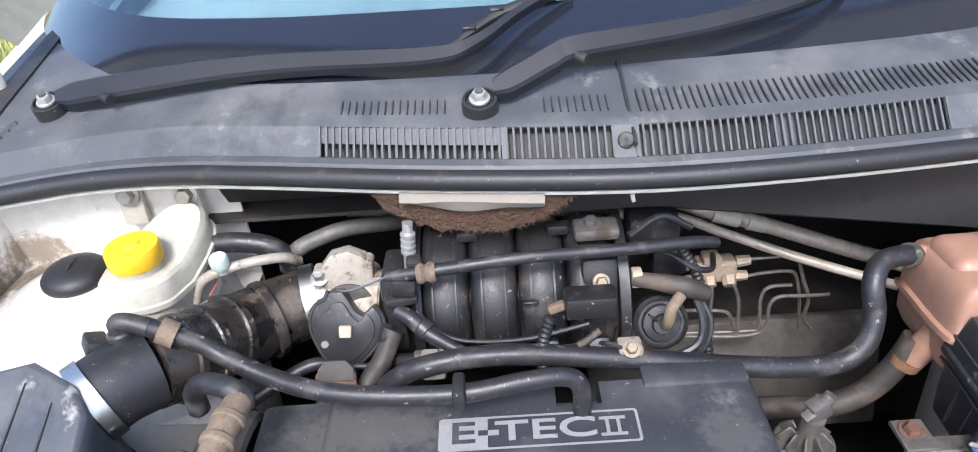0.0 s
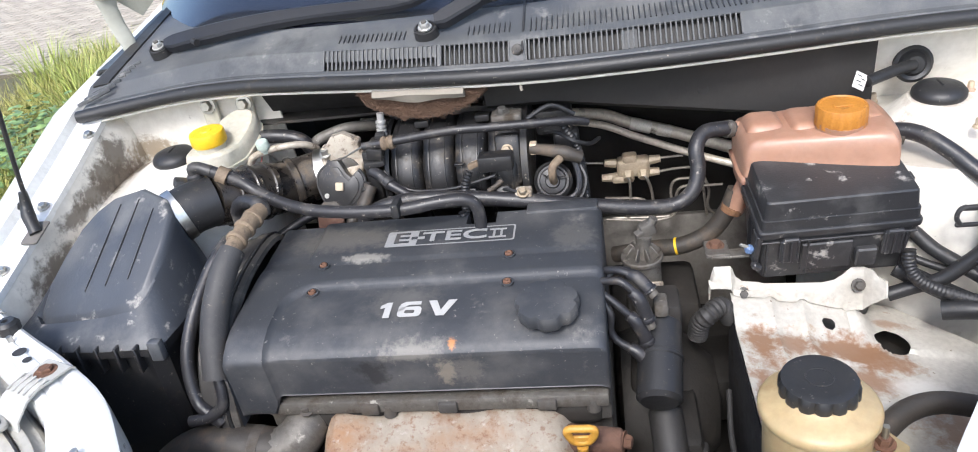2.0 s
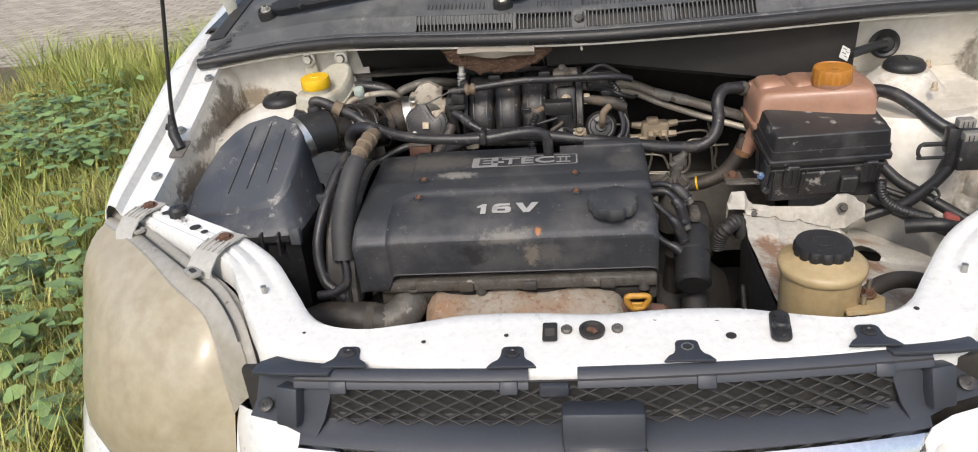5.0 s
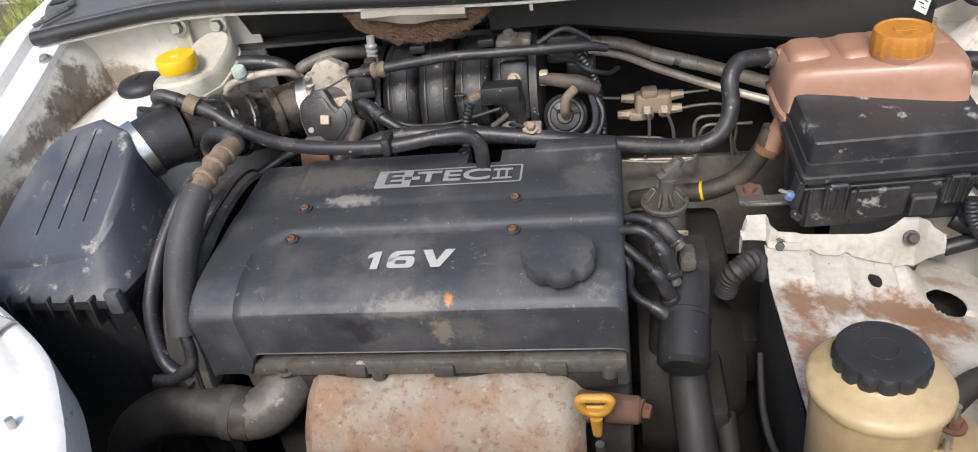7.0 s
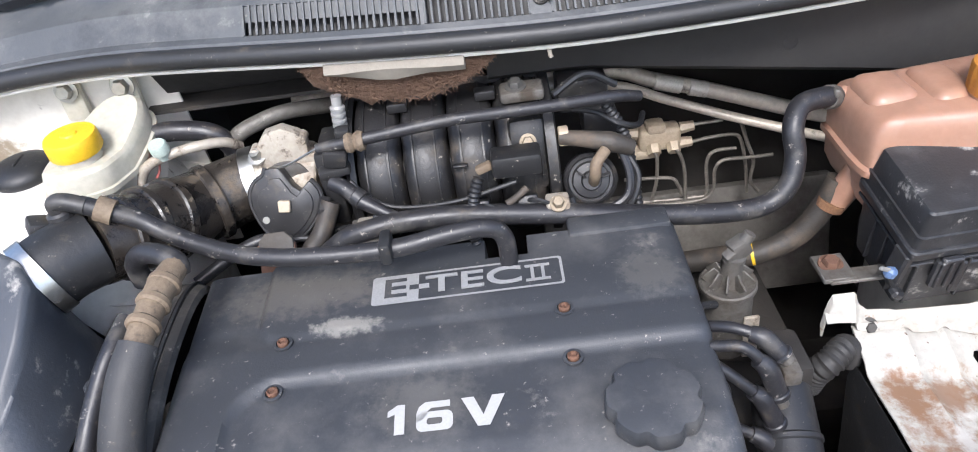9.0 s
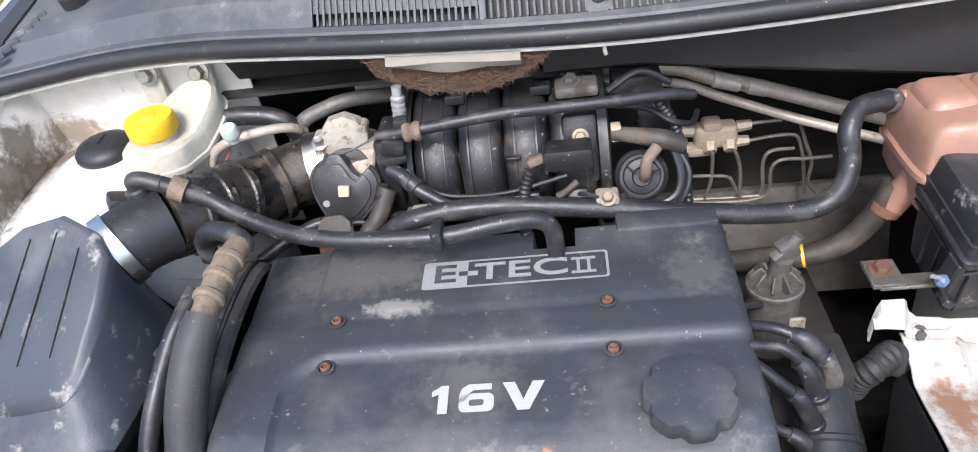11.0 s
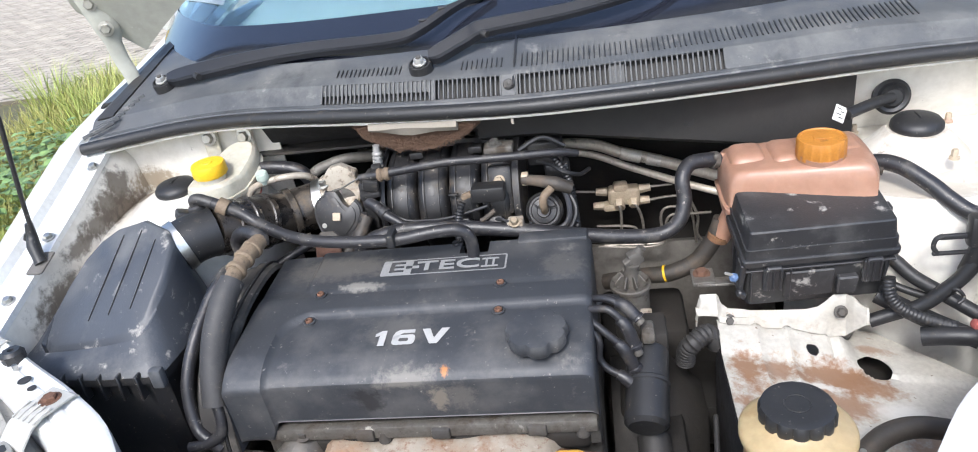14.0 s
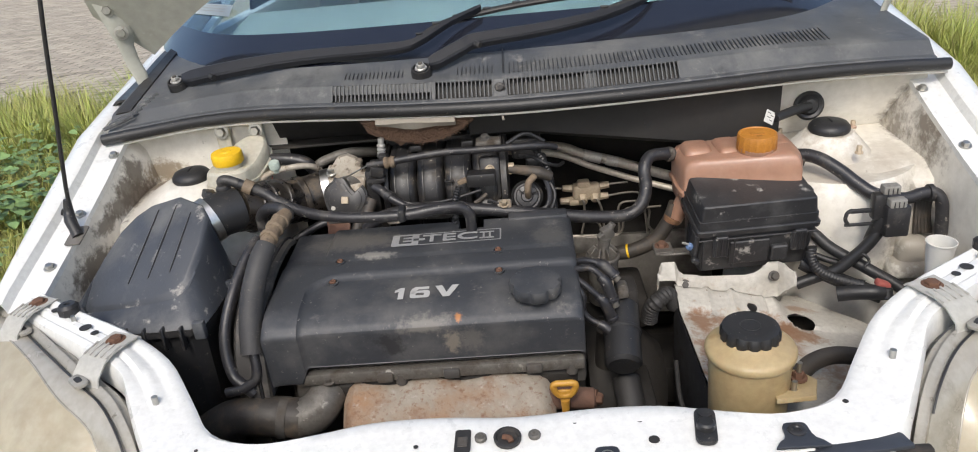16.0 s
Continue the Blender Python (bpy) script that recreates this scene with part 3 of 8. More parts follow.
for s, dz, dy in ((-0.02, -0.055, 0), (0.0, -0.012, 0), (0.02, 0.0, 0), (0.10, 0.004, 0), (0.24, 0.004, 0), (0.30, 0.001, 0), (0.36, 0.001, 0), (0.42, 0.005, 0), (0.56, 0.006, 0), (0.62, 0.002, 0), (0.68, 0.001, 0), (0.75, 0.004, 0), (0.93, 0.003, 0), (0.99, -0.004, 0), (1.0, -0.03, 0)):
    rows.append([a.lerp(b, s) + Vector((0, dy, dz if s < 0.11 or s > 0.9 else 0.004 + (dz - 0.004) * min(1.0, max(0.06, (abs(a.x) - 0.36) / 0.06)) * 0.7)) for a, b in zip(rear, front)])
part("radiator_support", loft(rows, thick=0.0015), "paint", car, "white pressed-steel radiator support")
# front face behind the grille
part("front_panel", box((0, 0.05, 0.60), (0.80, 0.012, 0.30), 0.003), "grime", car, "dark panel behind the grille")


# fenders with inner flange, gutter step, crown and outer side
def fender(sx):
    ys = [0.335, 0.36, 0.42, 0.5, 0.6, 0.7, 0.82, 1.0, 1.25, 1.6]
    rows = []
    for y in ys:
        zf = 0.812 + (y - 0.335) * 0.335 if y < 0.7 else 0.934 + (y - 0.7) * 0.16
        x0 = 0.640 + max(0, y - 0.55) * 0.06
        drop = 0.0 if y > 0.34 else 0.002
        tp = min(1.0, max(0.0, (y - 0.335) / 0.22)) ** 0.7
        prof = [(0.0, -0.01), (0.0, 0.0), (0.028, 0.0), (0.038, 0.003), (0.043, 0.016), (0.050, 0.020), (0.062, 0.020), (0.080, 0.012), (0.100, -0.012), (0.116, -0.06), (0.126, -0.14), (0.130, -0.26), (0.128, -0.42)]
        rows.append([(sx * (x0 + (dx if dx < 0.052 else 0.05 + (dx - 0.05) * (0.35 + 0.65 * tp))), y, zf + dz - drop) for dx, dz in prof])
    return loft(rows, thick=0.0015)


for sx in (-1, 1):
    f = part("fender", fender(sx), "paint", car, "white front fender")
    for y in (0.413, 0.66, 0.52):
        z = 0.812 + (y - 0.335) * 0.335 + 0.001
        part("bolt", hexbolt((sx * 0.654, y, z), (0, -0.3, 1), 0.006, 0.005), "steel", f)
    # inner wing wall and shelf round the strut tower
    rows = []
    for y in (0.33, 0.42, 0.52, 0.62, 0.74, 0.90, 0.98):
        zf = 0.805 + (y - 0.335) * 0.335 if y < 0.7 else 0.928 + (y - 0.7) * 0.16
        rows.append([(sx * (0.641 + max(0, y - 0.55) * 0.06), y, zf), (sx * 0.636, y, zf - 0.03), (sx * 0.632, y, zf - 0.09), (sx * 0.625, y, 0.70), (sx * 0.615, y, 0.45), (sx * 0.615, y, 0.32)])
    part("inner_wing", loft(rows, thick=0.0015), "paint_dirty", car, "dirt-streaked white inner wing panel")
    # strut tower
    cx, cy = (-0.536, 0.667) if sx < 0 else (0.514, 0.655)
    prof = [(0.150, -0.40), (0.152, -0.12), (0.148, -0.045), (0.130, -0.018), (0.100, -0.011), (0.080, -0.008), (0.074, -0.002), (0.044, 0.014), (0.036, 0.016), (0.0, 0.016)]
    if sx > 0:
        prof[4:8] = [(0.100, -0.024), (0.074, -0.022), (0.066, -0.017), (0.042, 0.010)]
    tower = part("strut_tower", lathe((cx, cy, 0.852), (0, -0.06, 1), prof, 40), "paint_dirty", car, "white strut tower dome")
    for a in ((40, 150, 285) if sx > 0 else ()):
        p = (cx + 0.075 * math.cos(radians(a)), cy + 0.075 * math.sin(radians(a)), 0.852)
        part("stud", hexbolt(p, (0, 0, 1), 0.0042, 0.010), "brass", tower)
    cap = lathe((cx, cy, 0.866), (0, -0.06, 1), [(0.026, -0.002), (0.0300, 0.001), (0.0320, 0.005), (0.0315, 0.010), (0.027, 0.0155), (0.017, 0.0190), (0.0, 0.020)], 28)
    box((cx, cy, 0.8858), (0.003, 0.022, 0.003), 0.001, 1, bm=cap)
    c = link("strut_cap", cap, "rubber")
    tagged(c, "round black rubber cap on the white strut tower", "strut cap", "strut caps")
# shelves between tower, wing and bulkhead
part("bulkhead_shelf", loft([[(-0.64, 0.54, 0.805), (-0.55, 0.53, 0.79), (-0.45, 0.55, 0.78), (-0.40, 0.58, 0.75)], [(-0.64, 0.64, 0.828), (-0.55, 0.64, 0.83), (-0.45, 0.65, 0.825), (-0.395, 0.66, 0.79)], [(-0.645, 0.75, 0.835), (-0.55, 0.75, 0.835), (-0.45, 0.75, 0.83), (-0.385, 0.75, 0.81)]], thick=0.002), "paint_dirty", car)
part("bulkhead_shelf", loft([[(0.42, 0.545, 0.62), (0.50, 0.53, 0.62), (0.63, 0.52, 0.62)], [(0.41, 0.550, 0.77), (0.50, 0.535, 0.77), (0.635, 0.525, 0.77)], [(0.41, 0.565, 0.81), (0.50, 0.555, 0.815), (0.64, 0.55, 0.815)], [(0.41, 0.60, 0.828), (0.50, 0.59, 0.83), (0.645, 0.59, 0.835)], [(0.40, 0.76, 0.835), (0.50, 0.76, 0.84), (0.655, 0.76, 0.845)]], thick=0.002), "paint_dirty", car)

# bulkhead below the cowl: white ends, black felt middle, recess
LIP = [(-0.680, 0.690, 0.940), (-0.60, 0.700, 0.947), (-0.514, 0.702, 0.955), (-0.424, 0.692, 0.960), (-0.331, 0.672, 0.962), (-0.166, 0.638, 0.962), (0.0, 0.618, 0.961), (0.144, 0.617, 0.962), (0.294, 0.628, 0.963), (0.448, 0.645, 0.964), (0.58, 0.655, 0.962), (0.69, 0.662, 0.957)]
lip = curve_pts(LIP, 6)


def lip_at(x):
    return lerp_table([(p.x, p.y, p.z) for p in lip], x)


def bulk(x0, x1, n, zs, dy=0.0):
    rows = []
    for i in range(n + 1):
        x = x0 + (x1 - x0) * i / n
        y, z = lip_at(x)
        rows.append([(x, y + 0.012 + dy, z - 0.004)] + [(x, yy + dy, zz) for yy, zz in zs])
    return loft(rows, thick=0.003)


part("bulkhead", bulk(-0.665, -0.385, 8, [(0.735, 0.935), (0.74, 0.90), (0.75, 0.83), (0.76, 0.70)]), "paint_dirty", car, "white bulkhead panel")
part("bulkhead", bulk(0.435, 0.675, 6, [(0.690, 0.94), (0.70, 0.90), (0.75, 0.84), (0.76, 0.70)]), "paint_dirty", car, "white bulkhead panel")
rows = []
for i in range(21):
    x = -0.06 + 0.025 * i
    y, z = lip_at(x)
    zb = 0.905 - 0.052 * min(1.0, max(0.0, (x - 0.03) / 0.34))
    rows.append([(x, y + 0.012, z - 0.004), (x, 0.668, 0.945), (x, 0.673, 0.5 * (0.945 + zb)), (x, 0.677, zb), (x, 0.690, zb - 0.008), (x, 0.74, zb - 0.010)])
part("felt_pad", loft(rows, thick=0.003), "pad", car, "black felt pad on the bulkhead")
part("felt_pad", bulk(-0.395, -0.04, 10, [(0.71, 0.945), (0.735, 0.91), (0.78, 0.885), (0.80, 0.875)]), "pad", car)
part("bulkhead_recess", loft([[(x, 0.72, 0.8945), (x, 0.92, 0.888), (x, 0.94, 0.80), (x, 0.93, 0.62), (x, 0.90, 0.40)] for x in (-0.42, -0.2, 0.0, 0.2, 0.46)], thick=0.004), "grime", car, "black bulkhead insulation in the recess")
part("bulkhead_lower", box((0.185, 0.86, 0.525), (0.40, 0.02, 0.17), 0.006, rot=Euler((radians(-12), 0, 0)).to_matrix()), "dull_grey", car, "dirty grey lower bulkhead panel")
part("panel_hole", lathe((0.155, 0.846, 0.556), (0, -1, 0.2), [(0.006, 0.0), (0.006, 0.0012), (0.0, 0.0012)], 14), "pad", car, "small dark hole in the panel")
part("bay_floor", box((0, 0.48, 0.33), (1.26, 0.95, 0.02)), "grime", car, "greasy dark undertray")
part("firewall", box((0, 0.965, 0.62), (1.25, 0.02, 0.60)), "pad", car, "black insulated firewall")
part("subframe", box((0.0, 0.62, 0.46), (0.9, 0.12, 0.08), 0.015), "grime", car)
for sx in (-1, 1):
    part("chassis_leg", box((sx * 0.46, 0.45, 0.50), (0.09, 0.80, 0.12), 0.012), "grime", car, "grimy chassis leg")

# windscreen, band and interior
WS = [(-0.73, 1.14, 1.045), (-0.67, 1.02, 1.035), (-0.53, 0.865, 1.030), (-0.37, 0.800, 1.030), (-0.17, 0.772, 1.032), (0.0, 0.765, 1.033), (0.17, 0.772, 1.032), (0.37, 0.800, 1.030), (0.53, 0.865, 1.030), (0.67, 1.02, 1.035), (0.73, 1.14, 1.045)]
wsp = curve_pts(WS, 5)


def ws_rows(a, b, n, lift=0.0):
    rows = []
    for i in range(n + 1):
        d = a + (b - a) * i / n
        rows.append([(p.x * (1 - 0.10 * d), p.y + d * 0.86 * (1 - 0.12 * (p.x / 0.7) ** 2), p.z + d * 0.50 - 0.10 * d * d + lift) for p in wsp])
    return rows


glass = part("windscreen", loft(ws_rows(0.0, 1.0, 10), thick=0.004), "glass", car, "pale blue windscreen glass")
glass.visible_shadow = False
part("glass_band", loft([[(q[0], q[1], q[2]) for q in r] for r in ws_rows(-0.03, 0.062, 4, 0.0035)], thick=0.001), "frit", glass, "black ceramic band along the glass")
part("dashboard", loft([[(x, 0.99 + 0.35 * abs(x) ** 2, 0.98), (x, 1.5, 1.02), (x, 1.62, 0.95), (x, 1.64, 0.6)] for x in (-0.66, -0.3, 0, 0.3, 0.66)], thick=0.01), "interior", car, "pale grey dashboard under the glass")
part("cabin_floor", box((0, 2.2, 0.5), (1.3, 1.4, 0.02)), "interior", car)
part("cabin_rear", box((0, 2.9, 0.9), (1.3, 0.05, 0.9), 0.02), "interior", car)
part("roof", loft([[(x, y, z - 0.05 * (x / 0.57) ** 4) for x in (-0.57, -0.52, -0.3, 0, 0.3, 0.52, 0.57)] for y, z in ((1.78, 1.455), (1.95, 1.475), (2.5, 1.485), (3.1, 1.465), (3.55, 1.42))], thick=0.02), "paint", car, "white roof")
part("rear_window", loft([[(x, y, z) for x in (-0.54, 0, 0.54)] for y, z in ((3.56, 1.40), (3.70, 1.05))], thick=0.006), "frit", car, "dark rear window")
for sx in (-1, 1):
    part("pillar", tube([(sx * 0.745, 1.16, 1.04), (sx * 0.70, 1.55, 1.25), (sx * 0.62, 1.95, 1.44)], 0.03, 10), "paint", car, "white windscreen pillar")
    part("side_window", loft([[(sx * x, y, z) for x, z in ((0.745, 1.0), (0.70, 1.22), (0.60, 1.42))] for y in (1.75, 2.4, 3.0, 3.62)], thick=0.006), "frit", car, "dark side window")
    part("door", box((sx * 0.775, 2.0, 0.68), (0.06, 1.2, 0.62), 0.02), "paint", car, "white front door")
    part("rear_side", box((sx * 0.775, 3.15, 0.70), (0.06, 1.05, 0.66), 0.02), "paint", car)
part("tailgate", box((0, 3.70, 0.85), (1.3, 0.06, 0.9), 0.02), "paint", car, "white tailgate")
for sx in (-1, 1):
    for y in (0.72, 3.1):
        w = part("wheel", lathe((sx * 0.66, y, 0.29), (sx, 0, 0), [(0.19, -0.09), (0.28, -0.09), (0.29, -0.06), (0.29, 0.06), (0.28, 0.09), (0.19, 0.09)], 32), "rubber", car, "black tyre")
        part("rim", lathe((sx * 0.66, y, 0.29), (sx, 0, 0), [(0.0, 0.02), (0.06, 0.05), (0.18, 0.07), (0.19, 0.08)], 24), "alu", w, "grey wheel rim")
# bonnet, held up by its stay
A = radians(60)
HP = Vector((0, 0.925, 1.035))


def bonnet_rows(dz):
    rows = []
    for i in range(9):
        d = i / 8
        row = []
        for k in range(25):
            u = -1 + k / 12
            w = 0.660 + 0.075 * min(1.0, d / 0.12) - 0.05 * d
            e = 0.01 + 0.25 * (1 - abs(u) ** 2.1)
            l = e + (0.90 * (1 - 0.10 * u * u) - e) * d
            h = 0.03 * (1 - u * u) - 0.10 * d * d + dz
            row.append((u * w, HP.y - l * math.cos(A) + h * math.sin(A), HP.z + l * math.sin(A) + h * math.cos(A)))
        rows.append(row)
    return rows


bonnet = part("bonnet", loft(bonnet_rows(0.0), thick=0.012), "underside", car, "white bonnet propped open")
for sx in (-1, 1):
    hg = part("bonnet_hinge", tube([(sx * 0.668, 0.858, 0.985), (sx * 0.673, 0.862, 1.012), (sx * 0.681, 0.864, 1.034), (sx * 0.685, 0.864, 1.064), (sx * 0.687, 0.864, 1.09), (sx * 0.703, 0.860, 1.147), (sx * 0.712, 0.855, 1.18)], [0.010, 0.013, 0.013, 0.014, 0.020, 0.020, 0.022], 12, flat=0.3), "underside", car, "white steel bonnet hinge arm")
    for z, x in ((1.091, 0.683), (1.133, 0.698)):
        part("bolt", hexbolt((sx * x, 0.855, z), (-sx * 0.4, -1, 0), 0.0085, 0.007), "steel", hg)
    part("hinge_base", box((sx * 0.672, 0.85, 0.968), (0.035, 0.11, 0.012), 0.003), "paint_dirty", hg)
stay = thing("bonnet_stay", (-0.651, 0.491, 0.87), "thin black steel bonnet stay on a rubber foot", "prop rod")
part("rod", tube([(-0.649, 0.492, 0.885), (-0.640, 0.487, 0.935), (-0.612, 0.476, 1.05), (-0.575, 0.462, 1.20), (-0.50, 0.44, 1.48), (-0.46, 0.44, 1.60)], 0.0031, 10), "plastic", stay)
part("pivot", tube([(-0.634, 0.468, 0.862), (-0.640, 0.474, 0.872), (-0.647, 0.482, 0.882), (-0.6495, 0.4885, 0.893), (-0.6475, 0.4905, 0.912)], [0.0085, 0.0080, 0.0088, 0.0072, 0.0052], 12), "rubber", stay, "bent black rubber boot")
part("boot_flap", box((-0.655, 0.487, 0.893), (0.010, 0.006, 0.011), 0.002, rot=Euler((0, 0.5, 0)).to_matrix()), "rubber", stay)
part("foot_plate", plate(rounded(0.024, 0.040, 0.003), 0.0, 0.003, 0.001, m=Matrix.Translation((-0.637, 0.470, 0.8605)) @ Matrix.Rotation(radians(18), 4, "X")), "dull_grey", stay, "small grey foot plate")
for sx in (-1, 1):
    part("scuttle_end", loft([[(sx * 0.655, y, z), (sx * 0.70, y, z - 0.004), (sx * 0.735, y + 0.02, z - 0.03)] for y, z in ((0.80, 0.985), (0.90, 1.0), (1.02, 1.022), (1.14, 1.04), (1.30, 1.08))], thick=0.004), "plastic", car, "black scuttle corner")

# ---- engine ----
engine = thing("engine", (-0.12, 0.45, 0.40), "four-cylinder engine with a dusty black plastic cover", "engine")
part("block", box((-0.12, 0.47, 0.555), (0.42, 0.22, 0.32), 0.012), "alu_dark", engine, "grimy engine block")
part("cylinder_head", box((-0.11, 0.425, 0.675), (0.40, 0.20, 0.05), 0.006), "alu_dark", engine)
# plastic cover: cross-section from back to front, lofted along x
SEC = [(0.548, 0.772), (0.547, 0.800), (0.540, 0.808), (0.470, 0.8035), (0.452, 0.801), (0.448, 0.7993), (0.418, 0.7968), (0.405, 0.7952), (0.360, 0.7905), (0.338, 0.7868), (0.324, 0.7815), (0.312, 0.7745), (0.3035, 0.7660), (0.3025, 0.7610), (0.3055, 0.738), (0.308, 0.706), (0.312, 0.704)]


def cover_z(y):
    return lerp_table([(a, b) for a, b in reversed(SEC[1:13])], y)[0]




def sd_box(x, y, x0, x1, y0, y1, r):
    qx, qy = abs(x - (x0 + x1) / 2) - (x1 - x0) / 2 + r, abs(y - (y0 + y1) / 2) - (y1 - y0) / 2 + r
    return math.hypot(max(qx, 0), max(qy, 0)) + min(max(qx, qy), 0) - r


def cover_drop(x, y):
    """How far the cover lies below its section: the front field is sunken inside a border, the rear field has a sunken edge."""
    def ease(t):
        t = min(1.0, max(0.0, t))
        return t * t * (3 - 2 * t)
    front = 1 - ease((sd_box(x, y, -0.286, 0.20, 0.10, 0.412, 0.045) + 0.0055) / 0.0055)
    rear = ease(sd_box(x, y, -0.270, 0.20, 0.450, 0.70, 0.020) / 0.005)
    k = ease((y - 0.44) / 0.02)
    return 0.0062 * front + 0.0045 * rear * k


sec = []
for (ya, za), (yb, zb) in zip(SEC, SEC[1:]):
    n_ = max(1, int(math.hypot(yb - ya, zb - za) / 0.004))
    sec += [(ya + (yb - ya) * i / n_, za + (zb - za) * i / n_) for i in range(n_)]
sec.append(SEC[-1])
rows = []
XC = [-0.3345, -0.334, -0.331, -0.326, -0.318] + [-0.310 + 0.0035 * i for i in range(18)] + [-0.24, -0.208, -0.176, -0.144, -0.112, -0.0805, -0.0795, -0.062, -0.0435, -0.0425, -0.016, 0.016, 0.048] + [0.074, 0.081, 0.0855, 0.0885, 0.0895, 0.0898]
ENDS = [(-0.334, 0.005), (-0.331, 0.002), (-0.326, 0.0006), (-0.318, 0.0), (-0.31, 0.0), (0.074, 0.0), (0.081, 0.001), (0.0855, 0.003), (0.0885, 0.007), (0.0895, 0.010)]
for x in XC:
    e = lerp_table(ENDS, x)[0]
    row = []
    for i, (y, z) in enumerate(sec):
        ya, za = sec[max(i - 1, 0)]
        yb, zb = sec[min(i + 1, len(sec) - 1)]
        ny, nz = (zb - za), -(yb - ya)
        L = math.hypot(ny, nz)
        d = cover_drop(x, y)
        p = Vector((x, y - d * ny / L, z - d * nz / L))
        p.y += (0.43 - p.y) * e * 2.5
        if -0.080 < x < -0.043 and y > 0.519:
            p.z -= 0.022
        if x < -0.284 and z < 0.722:
            p.z -= 0.026 * (0.722 - z) / 0.024 * min(1.0, (-0.284 - x) / 0.008)
        p.z = 0.672 if x == XC[0] else 0.694 if x == XC[-1] else max(p.z - e, 0.672 if x < -0.284 else 0.694)
        row.append(p)
    rows.append(row)
cover = part("valve_cover", loft(rows), "cover", engine, "dusty black plastic engine cover with pale lettering", 42)


def on_cover(x, y, dz=0.0):
    return Vector((x, y, cover_z(y) - cover_drop(x, y) + dz))


def tilt_at(y):
    return math.atan2(cover_z(y + 0.01) - cover_z(y - 0.01), 0.02)


part("rear_step", box((0.040, 0.543, 0.806), (0.090, 0.026, 0.010), 0.003), "cover", cover)
# badge
m = Matrix.Translation(on_cover(-0.097, 0.489, 0.0006)) @ Matrix.Rotation(tilt_at(0.489), 4, "X")
bw, bh = 0.163, 0.0345
outer, inner = rounded(bw, bh, 0.003), rounded(bw - 0.0045, bh - 0.0045, 0.002)
bm = bmesh.new()
vo = [bm.verts.new((x, y, 0.0006)) for x, y in outer]
vi = [bm.verts.new((x, y, 0.0006)) for x, y in inner]
for k in range(len(vo)):
    bm.faces.new((vo[k], vo[(k + 1) % len(vo)], vi[(k + 1) % len(vo)], vi[k]))
bmesh.ops.transform(bm, matrix=m, verts=bm.verts)
part("badge_frame", bm, "silver", cover, "silver outline of the lettered badge")
bm = plate([(-bw / 2 + 0.002, -bh / 2 + 0.002), (-bw / 2 + 0.040, -bh / 2 + 0.002), (-bw / 2 + 0.040, bh / 2 - 0.002), (-bw / 2 + 0.002, bh / 2 - 0.002)], 0.0003, 0.0005, m=m)
part("badge_field", bm, "silver", cover)
text_mesh("E", 0.031, m @ Matrix.Translation((-bw / 2 + 0.0195, 0, 0.0007)), "cover", "badge_letter", cover, wide=1.45)
part("badge_dash", box((0, 0, 0), (0.009, 0.005, 0.0008)), "silver", cover).data.transform(m @ Matrix.Translation((-bw / 2 + 0.0445, 0, 0.0006)))
part("badge_dash", box((0, 0, 0), (0.008, 0.005, 0.0008)), "cover", cover).data.transform(m @ Matrix.Translation((-bw / 2 + 0.0362, 0, 0.0008)))
text_mesh("TEC", 0.0285, m @ Matrix.Translation((0.006, 0, 0.0008)), "silver", "badge_letter", cover, wide=1.62, label="silver letters TEC")
for dx in (0.0555, 0.0645):
    part("badge_numeral", box((0, 0, 0), (0.0028, 0.017, 0.0008), rot=None), "silver", cover).data.transform(m @ Matrix.Translation((dx, 0, 0.0006)))
for dy in (0.0085, -0.0085):
    part("badge_numeral", box((0, 0, 0), (0.021, 0.0026, 0.0008)), "silver", cover).data.transform(m @ Matrix.Translation((0.060, dy, 0.0006)))
m = Matrix.Translation(on_cover(-0.113, 0.3630, 0.0006)) @ Matrix.Rotation(tilt_at(0.376), 4, "X")


def extended_letter(outline, x0, slant=0.0):
    """A flat painted character from an outline in units of its height."""
    h = 0.0255
    part("cover_lettering", plate([((x + slant * y) * h * 0.87 + x0, (y - 0.5) * h) for x, y in outline], 0, 0.0005, m=m), "letter", cover, "white painted character")


extended_letter([(0.16, 0.0), (0.50, 0.0), (0.50, 1.0), (0.24, 1.0), (-0.08, 0.80), (-0.08, 0.62), (0.16, 0.70)], -0.0460)
extended_letter([(0.0, 1.0), (0.42, 1.0), (0.72, 0.36), (1.04, 1.0), (1.46, 1.0), (0.92, 0.0), (0.52, 0.0)], 0.0072)
ring, hole = rounded(1.22, 0.66, 0.22, 5), rounded(0.52, 0.22, 0.09, 5)
bm = bmesh.new()
vo = [bm.verts.new((x * 0.0222 - 0.0128, (y - 0.17) * 0.0255, 0.0005)) for x, y in ring]
vi = [bm.verts.new((x * 0.0222 - 0.0128, (y - 0.17) * 0.0255, 0.0005)) for x, y in hole]
for k in range(len(vo)):
    bm.faces.new((vo[k], vo[(k + 1) % len(vo)], vi[(k + 1) % len(vo)], vi[k]))
bmesh.ops.transform(bm, matrix=m, verts=bm.verts)
